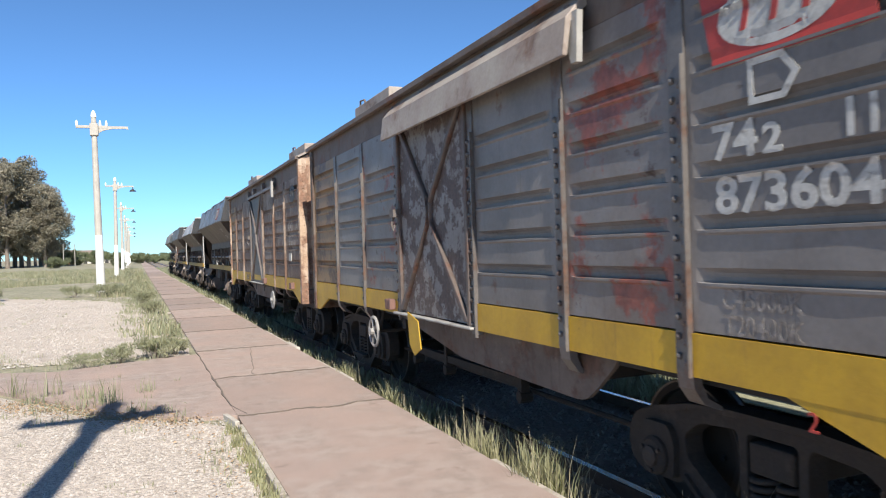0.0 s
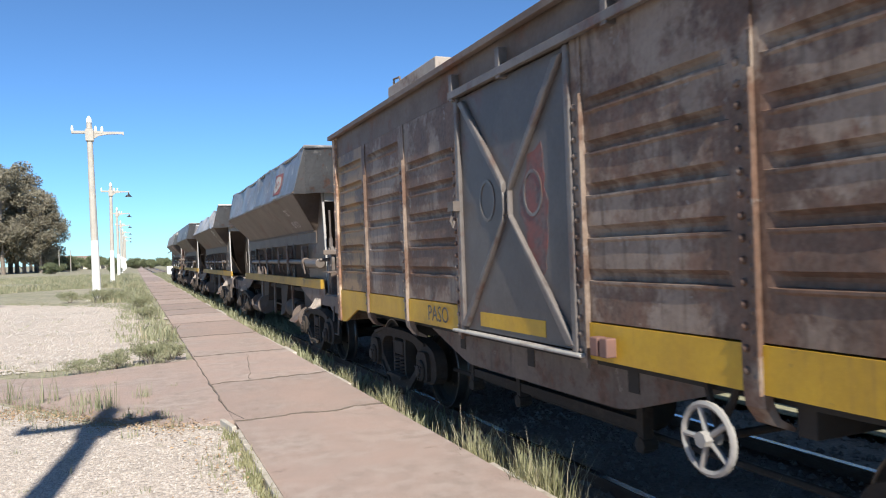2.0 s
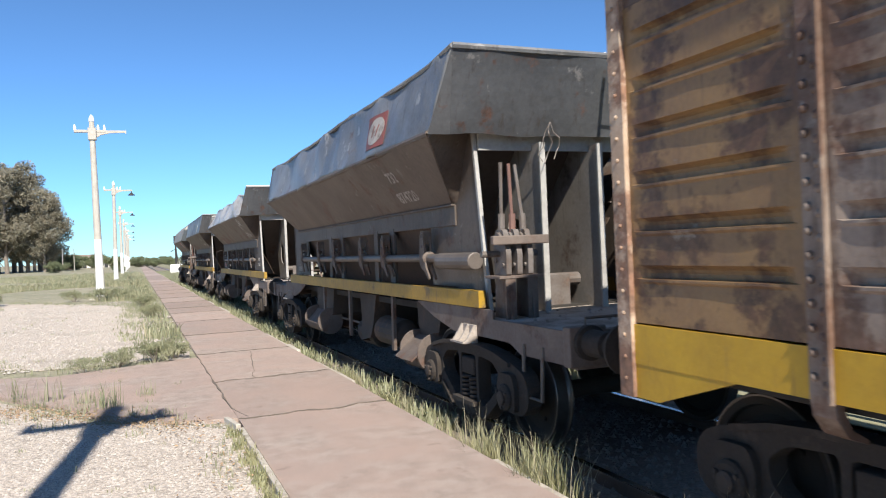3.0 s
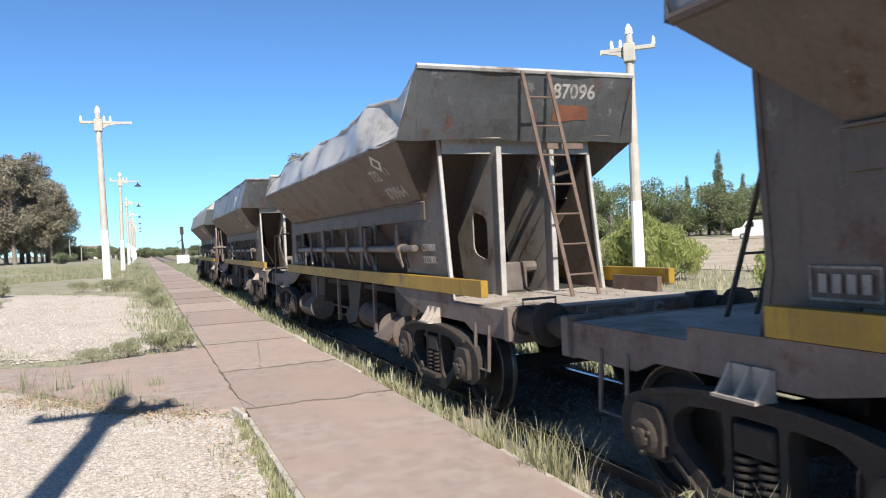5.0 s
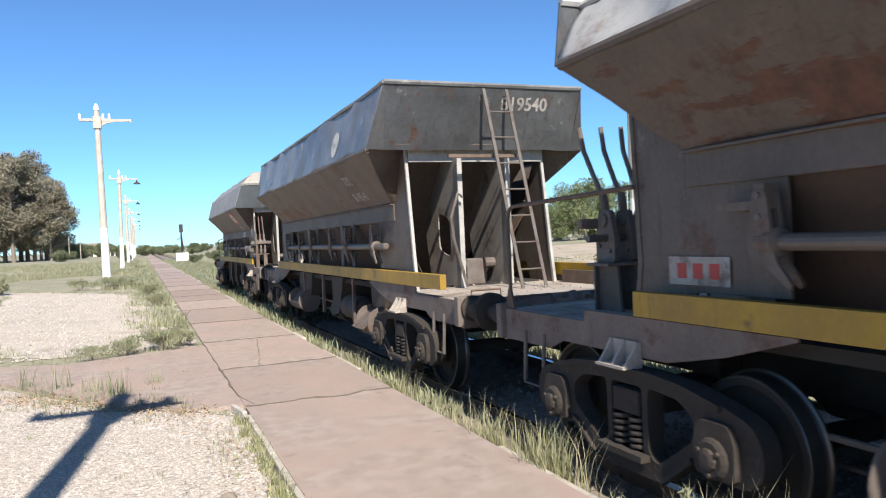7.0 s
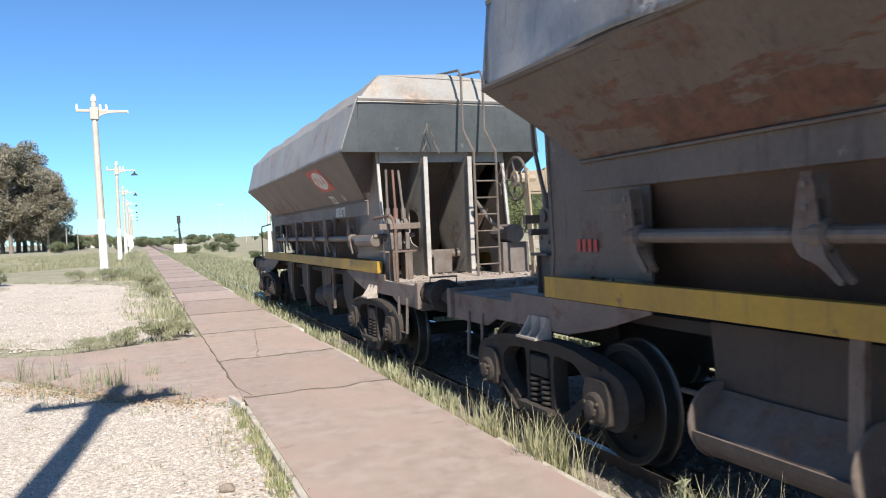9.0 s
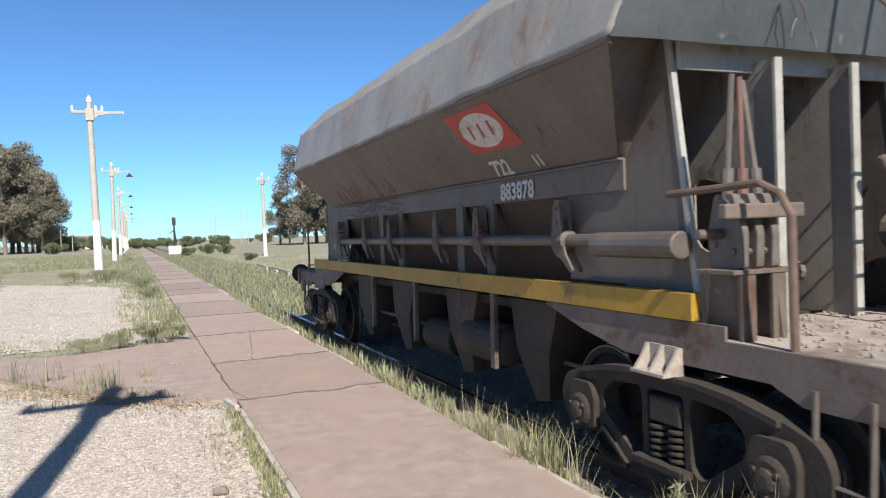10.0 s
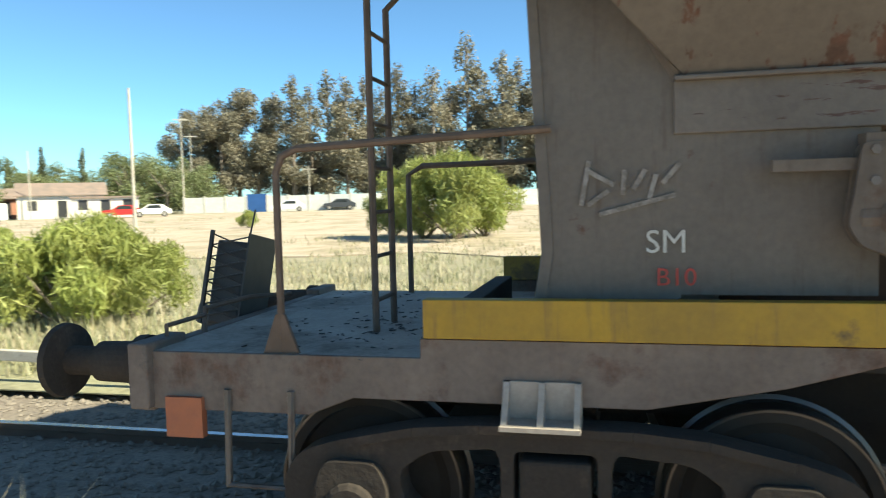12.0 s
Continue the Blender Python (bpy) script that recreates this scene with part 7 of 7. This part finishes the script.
for az, d, s in [(36.9, 24.5, 1.0), (35.6, 25.5, 0.8), (38.6, 26, 0.85), (49.8, 12.0, 0.72), (51.8, 12.8, 0.78), (53.6, 12.4, 0.6), (47.4, 12.8, 0.5), (75.0, 31, 1.45), (77.6, 30, 1.65), (79.8, 31.5, 1.3), (72.8, 33, 0.9), (46.0, 30, 0.5), (62, 48, 0.5)]:
    put(bushes[0], az, d, s)
for k in range(40):
    put(lows[0], random.uniform(-4.6, 10.2), random.uniform(190, 330), random.uniform(0.6, 1.3))
for az, d, s in [(-5.0, 150, 0.9), (-4.5, 210, 1.6), (-3.9, 230, 1.5), (-2.6, 240, 1.6), (-2.0, 250, 1.5), (-1.1, 120, 0.5), (5, 95, 0.5), (6.2, 90, 0.45), (3.6, 85, 0.4), (8, 60, 0.25)]:
    put(lows[0], az, d, s)


def blades(name, spots, rng, material, label, lean=0.35, width=0.006):
    """Grass: bent tapering blades. spots: (x, y, z, spread, height, count)."""
    vs, fs = [], []
    for x, y, z, spread, h, n in spots:
        for _ in range(n):
            r, a = spread * math.sqrt(rng.random()), rng.uniform(0, 6.28)
            px, py = x + r * math.cos(a), y + r * math.sin(a)
            hh = h * rng.uniform(0.4, 1.15)
            b = rng.uniform(0, 6.28)
            l = hh * lean * rng.uniform(0.1, 1.3)
            dx, dy = math.cos(b) * l, math.sin(b) * l
            w = width * rng.uniform(0.6, 1.5)
            wx, wy = -math.sin(b) * w, math.cos(b) * w
            i = len(vs)
            vs += [(px - wx, py - wy, z), (px + wx, py + wy, z), (px + dx * 0.35 + wx * 0.7, py + dy * 0.35 + wy * 0.7, z + hh * 0.6), (px + dx * 0.35 - wx * 0.7, py + dy * 0.35 - wy * 0.7, z + hh * 0.6), (px + dx, py + dy, z + hh)]
            fs += [(i, i + 1, i + 2, i + 3), (i + 3, i + 2, i + 4)]
    me = bpy.data.meshes.new(name)
    me.from_pydata(vs, [], fs)
    return tagged(place(name, me, material), label, "grass", kind="stuff")


def grasses():
    rng = random.Random(5)
    edge, dry = [], []
    y = 1.2
    while y < 75:
        k = 1 if y < 20 else 2
        dense = noise.noise(Vector((y * 0.9, 0, 3))) - 0.06 + 0.35 * noise.noise(Vector((y * 3.1, 4, 3)))
        if dense > 0.0:
            h = rng.uniform(0.10, 0.22) * (0.7 + 0.6 * dense)
            edge.append((rng.uniform(2.43, 2.64), y, -0.26, 0.13, h * 0.9 + 0.06, int(22 * (0.5 + dense))))
            if rng.random() < 0.8:
                dry.append((rng.uniform(2.44, 2.66), y, -0.26, 0.12, h + 0.14, 10))
        y += rng.uniform(0.07, 0.16) * k
    for y0, h in ((2.35, 0.42), (2.6, 0.45), (2.9, 0.36), (4.35, 0.42), (4.5, 0.40), (5.4, 0.34), (7.7, 0.28), (9.6, 0.25)):
        for k in range(6):
            edge.append((2.52 + rng.uniform(-0.08, 0.1), y0 + rng.uniform(-0.22, 0.22), -0.26, 0.11, h * 0.75 + 0.12, 36))
        for k in range(4):
            dry.append((2.54 + rng.uniform(-0.08, 0.1), y0 + rng.uniform(-0.25, 0.25), -0.26, 0.13, h + 0.16, 9))
    for k in range(500):
        edge.append((rng.uniform(6.3, 9.5), rng.uniform(2, 40), -0.2, 0.3, rng.uniform(0.1, 0.3), 24))
    # weeds along the edging stones and the crossing
    for k in range(60):
        y = rng.uniform(4.4, 7.0)
        edge.append((0.76 + rng.uniform(-0.06, 0.03), y, -0.03, 0.05, 0.08, 16))
    blades("grass_edge", edge, rng, "blade", "tall green grass along the platform edge", 0.55, 0.0045)
    blades("grass_dry", dry, rng, "blade_dry", "straw-coloured seed stalks along the platform edge", 0.5, 0.0028)
    # field
    spots, straw, near = [], [], []
    for k in range(15000):
        y = 16 + 95 * rng.random() ** 1.7
        x = rng.uniform(-0.16 * y - 4, 0.5)
        if noise.noise(Vector((x * 0.12, y * 0.08, 8))) > -0.12 and not (y < 34 and -8.5 < x < 0.4 and y < 33 + x * 0.3):
            (spots if rng.random() < 0.78 else straw).append((x, y, -0.05, 0.35, rng.uniform(0.12, 0.36) * (0.7 + 0.6 * (noise.noise(Vector((x * 0.4, y * 0.25, 5))) + 0.5)), 11))
    for k in range(7500):
        a, d = rng.uniform(5, 92), 9 + 70 * rng.random() ** 1.5
        x, y, z = at(a, d)
        if x > 6.6 and noise.noise(Vector((x * 0.09, y * 0.09, 2))) > (-0.25 if x < 22 else 0.18):
            (spots if rng.random() < 0.45 else straw).append((x, y, z, 0.35, rng.uniform(0.10, 0.34), 8))
    for k in range(9000):
        x, y = rng.uniform(2.6, 6.6), 7 + 110 * rng.random() ** 1.6
        if abs(x - TRACK) > 1.15 or y > 17:
            tall = min(1.0, max(0.0, (y - 10) / 14))
            spots.append((x, y, -0.26, 0.3, rng.uniform(0.08, 0.22) + 0.12 * tall * rng.random(), 9))
    for k in range(500):
        x, y = rng.uniform(-0.4, 0.66), rng.uniform(16, 75)
        spots.append((x, y, -0.04, 0.25, rng.uniform(0.05, 0.16), 10))
    for line in (((0.3, 7.5), (-0.4, 8.1), (-1.6, 10.0), (-5, 14.2)), ((0.6, 12.5), (-0.9, 12.3), (-3, 14.5), (-7, 19)), ((0.5, 21), (-0.4, 29), (-3, 33), (-5, 36)), ((0.78, 3.5), (0.78, 7.0))):
        for p, q in zip(line, line[1:]):
            ln = (Vector(q) - Vector(p)).length
            for k in range(int(ln * 9)):
                t = rng.random()
                x = p[0] + (q[0] - p[0]) * t + rng.gauss(0, 0.2)
                if x < 0.8:
                    near.append((x, p[1] + (q[1] - p[1]) * t + rng.gauss(0, 0.3), -0.04, 0.14, rng.uniform(0.04, 0.14), 16))
    for k in range(150):
        near.append((rng.uniform(-4, 0.6), 5 + 26 * rng.random() ** 1.3, -0.03, 0.05, rng.uniform(0.02, 0.08), 9))
    for x, y, h in ((-0.6, 9.2, 0.22), (-0.95, 9.6, 0.34), (-1.3, 9.9, 0.34), (-0.30, 8.75, 0.34), (-0.38, 8.9, 0.28), (-1.75, 9.9, 0.28), (-1.9, 10.2, 0.25), (-0.05, 8.2, 0.14), (0.2, 8.0, 0.12), (-0.5, 8.6, 0.2), (0.05, 9.3, 0.2), (-1.1, 9.3, 0.2)):
        near.append((x, y, -0.03, 0.13, h, 34))
    blades("grass_gravel", near, rng, "weed", "small green weeds in the gravel", 0.5, 0.0035)
    blades("grass_field", spots, rng, "weed", "grey-green weeds over the field", 0.6, 0.012)
    blades("grass_straw", straw, rng, "blade_dry", "dry straw over the field", 0.6, 0.010)


def weed_plants():
    rng = random.Random(9)
    spots = [(0.22, 12.4, 1.05, 0.44), (0.52, 12.7, 0.6, 0.36), (-0.30, 12.1, 0.7, 0.30), (-0.75, 11.9, 0.6, 0.22), (-1.4, 33.5, 1.5, 0.6), (-2.4, 34.5, 1.2, 0.5), (-0.4, 34, 1.2, 0.45), (0.5, 18.5, 0.5, 0.25), (0.3, 22, 0.8, 0.4), (-5.2, 34, 1.6, 0.9), (-6.3, 30, 1.6, 0.7), (-4.4, 27, 1.0, 0.4), (0.2, 27, 1.0, 0.5), (2.75, 3.35, 0.12, 0.42)]
    for k, (x, y, w, h) in enumerate(spots):
        t = shrub(w, h, 60 + k, "weed", 1700 if w > 0.5 else 420, "low grey-green weed in the gravel", 0.11)
        t.name = "weed_plant"
        t["category"] = "weed"
        t.matrix_basis = pose(x, y, -0.03 if x < 2 else -0.26)


def loose_stones():
    rng = random.Random(3)

    def scatter(name, n, area, z, r0, r1, mt, label, category):
        vs, fs = [], []
        for k in range(n):
            x, y = rng.uniform(area[0], area[1]), area[2] + (area[3] - area[2]) * rng.random() ** 1.4
            r = rng.uniform(r0, r1)
            i = len(vs)
            for d in ((1, 0, 0), (-1, 0, 0), (0, 1, 0), (0, -1, 0), (0, 0, 0.7), (0, 0, -0.7)):
                vs.append((x + r * d[0] * rng.uniform(0.6, 1.2), y + r * d[1] * rng.uniform(0.6, 1.2), z + r * d[2] * rng.uniform(0.6, 1.2)))
            for a, b in ((0, 2), (2, 1), (1, 3), (3, 0)):
                fs += [(i + a, i + b, i + 4), (i + b, i + a, i + 5)]
        me = bpy.data.meshes.new(name)
        me.from_pydata(vs, [], fs)
        tagged(place(name, me, mt), label, category, kind="stuff")
    scatter("gravel", 15000, (-3.6, 0.74, 4.0, 9.2), -0.022, 0.004, 0.018, "stone_bits", "loose pale gravel on the forecourt", "gravel")
    scatter("gravel", 9000, (-7.5, 0.6, 12.6, 32), -0.03, 0.010, 0.032, "stone_bits", "loose gravel on the patch beside the path", "gravel")
    scatter("ballast_stones", 12000, (2.5, 6.0, -1.5, 22), -0.257, 0.015, 0.045, "stone_dark", "loose ballast stones along the track", "ballast")
    vs, fs = [], []
    for k in range(1500):
        u = rng.random()
        x, y = (0.45 - 1.9 * u + rng.gauss(0, 0.14), 7.35 + 2.0 * u + rng.gauss(0, 0.2)) if k < 1320 else (rng.gauss(0.55, 0.14), rng.uniform(4.2, 7.2))
        r, a = rng.uniform(0.007, 0.022), rng.uniform(0, 6.28)
        i = len(vs)
        for s, t in ((1, 0), (0, 0.4), (-1, 0), (0, -0.4)):
            vs.append((x + r * (s * math.cos(a) - t * math.sin(a)), y + r * (s * math.sin(a) + t * math.cos(a)), -0.012 + rng.uniform(0, 0.02)))
        fs.append((i, i + 1, i + 2, i + 3))
    me = bpy.data.meshes.new("leaf_litter")
    me.from_pydata(vs, [], fs)
    tagged(place("leaf_litter", me, "dry_leaf"), "brown dry leaves on the gravel", "leaves", kind="stuff")
    bm = bmesh.new()
    bmesh.ops.create_icosphere(bm, subdivisions=2, radius=0.05, matrix=pose(0.42, 4.75, 0.0) @ Matrix.Diagonal((1.0, 0.7, 0.6, 1)))
    crumple(bm, 0.02, 20, 3)
    tagged(link("clod", bm, "bark"), "dark clod of earth on the gravel", "clod")
    bm = bmesh.new()
    grid_quad(bm, (6.0, 10.2, -0.14), (6.35, 10.1, -0.12), (6.4, 10.6, -0.1), (6.05, 10.7, -0.14), 5, 5)
    crumple(bm, 0.08, 6, 2)
    tagged(shell("rag", bm, "rag", None), "crumpled red rag beside the track", "rag")


# ---- far buildings, cars and signs ----
def house(az, d, w, dep, h, wall, label, roof="roof_far", flat=False, turn=0.0, openings=3):
    x, y, z = at(az, d)
    t = thing("house", label, "house", m=pose(x, y, z, 0, 0, -az + turn))
    bm = bmesh.new()
    holes = []
    n = openings
    for k in range(n):
        cx = -w / 2 + w * (k + 0.5) / n
        lo = 0.05 if k == 1 else 0.95
        holes.append([(cx - 0.5, lo), (cx + 0.5, lo), (cx + 0.5, 2.1), (cx - 0.5, 2.1)])
    plate(bm, [(-w / 2, -0.2), (w / 2, -0.2), (w / 2, h), (-w / 2, h)], holes, -dep / 2, -dep / 2 + 0.2, axis="y")
    box(bm, -w / 2, -w / 2 + 0.2, -dep / 2 + 0.2, dep / 2, -0.2, h)
    box(bm, w / 2 - 0.2, w / 2, -dep / 2 + 0.2, dep / 2, -0.2, h)
    box(bm, -w / 2 + 0.2, w / 2 - 0.2, dep / 2 - 0.2, dep / 2, -0.2, h)
    part("wall", bm, wall, t)
    for k, hole in enumerate(holes):
        bm = bmesh.new()
        box(bm, hole[0][0], hole[1][0], -dep / 2 + 0.10, -dep / 2 + 0.14, hole[0][1], hole[2][1])
        part("door" if k == 1 else "window", bm, "dark_open", t)
    bm = bmesh.new()
    if flat:
        box(bm, -w / 2 - 0.15, w / 2 + 0.15, -dep / 2 - 0.3, dep / 2 + 0.15, h, h + 0.18)
    else:
        plate(bm, [(-dep / 2 - 0.4, h - 0.1), (0, h + dep * 0.24), (dep / 2 + 0.4, h - 0.1), (dep / 2 + 0.4, h - 0.22), (0, h + dep * 0.24 - 0.14), (-dep / 2 - 0.4, h - 0.22)], [], -w / 2 - 0.3, w / 2 + 0.3)
    part("roof", bm, roof, t)
    return t


def vehicle(az, d, mt, label, van=False, turn=90):
    x, y, z = at(az, d)
    t = thing("car", label, "car", m=pose(x, y, z + 0.02, 0, 0, -az + turn))
    L, top = (2.3, 1.95) if van else (2.1, 1.42)
    if van:
        out = [(-L, 0.35), (-L, 1.85), (-L + 0.1, top), (L - 1.45, top), (L - 0.95, 1.25), (L - 0.1, 1.1), (L, 0.9), (L, 0.35)]
    else:
        out = [(-L, 0.35), (-L, 0.85), (-L + 0.3, 0.95), (-1.1, top), (0.35, top), (1.05, 0.95), (L - 0.1, 0.85), (L, 0.7), (L, 0.35)]
    bm = plate(bmesh.new(), rounded(out, 0.12), [], -0.82, 0.82)
    part("body", bm, mt, t, bevel=0.05)
    bm = bmesh.new()
    for s in (-1, 1):
        plate(bm, [(-1.0, 0.98), (-0.85, 1.33), (0.28, 1.33), (0.78, 0.98)] if not van else [(0.2, 1.25), (0.2, 1.75), (0.75, 1.75), (1.2, 1.25)], [], s * 0.83 - 0.004, s * 0.83 + 0.004)
    part("side_window", bm, glass, t)
    for wy in (-1.3, 1.3):
        for s in (-1, 1):
            w = part("wheel", lathe(bmesh.new(), [(0.31, -0.1), (0.33, -0.06), (0.33, 0.06), (0.31, 0.1)], 18), "tyre", t, m=pose(s * 0.76, wy, 0.32))
            part("rim", lathe(bmesh.new(), [(0.19, -0.105), (0.19, 0.105)], 12), "pale_wheel", w)
    return t


def thin_pole(az, d, h, r=0.09, mt="concrete", arm=False):
    x, y, z = at(az, d)
    t = thing("utility_pole", "slim pale utility pole", "utility pole", m=pose(x, y, z))
    bm = cyl(bmesh.new(), (0, 0, -0.3), (0, 0, h), r, 8, r * 0.7)
    part("shaft", bm, mt, t)
    if arm:
        bm = bmesh.new()
        box(bm, -0.9, 0.9, -0.06, 0.06, h - 0.5, h - 0.38, pose(0, 0, 0, 0, 0, -az))
        part("crossarm", bm, mt, t)


house(-3.25, 260, 8.5, 6, 2.9, "plaster", "small white house with a pitched roof far off")
house(-5.0, 235, 9, 6, 2.8, "brickred", "low red brick house among trees")
house(-1.9, 250, 6, 4, 2.4, "plaster", "low white shed far off", flat=True)
house(49.6, 104, 9.5, 6, 2.9, "plaster", "pale house with a tiled roof behind the field")
house(46.3, 112, 7, 5, 2.7, "brickred", "low brick house behind the field")
house(33.9, 120, 4.5, 3, 2.9, "plaster", "small white kiosk with a flat roof", flat=True, roof="plaster")
house(22.4, 150, 4, 3, 2.6, "brickred", "small brown hut beside the trees")
house(30.8, 118, 6, 4, 2.4, "plaster", "low pale shed under a round tree", flat=True)
house(52.3, 96, 7, 5, 2.3, "plaster", "low whitewashed building by the road", flat=True)
vehicle(44.75, 84, "white_car", "white pickup van parked by the road", True, 90)
vehicle(53.35, 90, "red_car", "red and white car parked by the road")
vehicle(55.3, 90, "white_car", "white car parked by the road")
vehicle(64.9, 96, "white_car", "white car parked at the wall")
vehicle(68.7, 98, "dark_car", "dark car parked at the wall")
for az, d, h, a in [(18.7, 130, 9.3, False), (54.15, 42, 7.7, False), (57.5, 97, 12, True), (58.1, 110, 11, True), (5.6, 210, 11, True), (7.4, 230, 9.5, False), (7.9, 230, 9.5, False), (16.0, 120, 6.5, False), (20.6, 140, 8, False), (39.5, 118, 8.5, False), (36.0, 112, 7, False), (-4.6, 180, 5, False), (-3.9, 186, 5, False), (47.7, 100, 8, False), (66.5, 104, 6, True)]:
    thin_pole(az, d, h, arm=a)


def long_wall():
    t = tagged(new("wall_far"), "long whitewashed boundary wall with a blue gate", "wall", kind="structure")
    a, b = Vector(at(57.5, 104)), Vector(at(92, 100))
    n = 22
    for k in range(n):
        p, q = a.lerp(b, k / n), a.lerp(b, (k + 1) / n)
        yaw = math.degrees(math.atan2(q.y - p.y, q.x - p.x))
        l = (q - p).length
        bm = bmesh.new()
        gate = 3 <= k <= 3
        box(bm, 0.05, l - 0.05, -0.1, 0.1, -0.3, 2.05 if not gate else 2.35)
        part("gate" if gate else "wall_panel", bm, "blue_sheet" if gate else "white_wash", t, m=pose(p.x, p.y, p.z, 0, 0, yaw))
        bm = bmesh.new()
        box(bm, -0.12, 0.12, -0.14, 0.14, -0.3, 2.2)
        part("pillar", bm, "plaster", t, m=pose(p.x, p.y, p.z, 0, 0, yaw))


def signal():
    x, y, z = at(2.72, 100)
    t = thing("railway_signal", "dark railway signal on a white base block", "signal", m=pose(x, y, z))
    part("base", box(bmesh.new(), -0.75, 0.75, -0.5, 0.5, -0.3, 1.1), "white_wash", t, bevel=0.04)
    bm = cyl(bmesh.new(), (0, 0, 1.1), (0, 0, 4.4), 0.12, 8, 0.09)
    cyl(bm, (0.25, 0, 1.1), (0.05, 0, 3.2), 0.06, 6)
    part("mast", bm, "black_metal", t)
    bm = bmesh.new()
    box(bm, -0.22, 0.22, -0.15, 0.15, 3.7, 4.7)
    cyl(bm, (-0.1, 0, 3.0), (-0.6, 0, 2.7), 0.05, 6)
    part("signal_head", bm, "black_metal", t, bevel=0.03)


long_wall()
signal()
grasses()
weed_plants()
loose_stones()


# ---- movement ----
TRAIN = [(0.0, 0.0), (3.0, 18.41), (6.0, 36.9), (9.0, 55.35), (11.0, 67.6), (12.0, 73.64)]


def run(t):
    """Metres that the train has gone by t seconds."""
    for (a, p), (b, q) in zip(TRAIN, TRAIN[1:]):
        if t <= b:
            return p + (q - p) * (t - a) / (b - a)
    return TRAIN[-1][1]


def motions():
    steps = [k * 0.1 for k in range(121)]
    for c, y0, level in WAGONS:
        walk(c, [(t, pose(TRACK, y0 - run(t), level)) for t in steps[::5]])
    for w, y, level in WHEELS:
        walk(w, [(t, pose(0, y, level, math.degrees(run(t) / AXLE))) for t in steps])


motions()
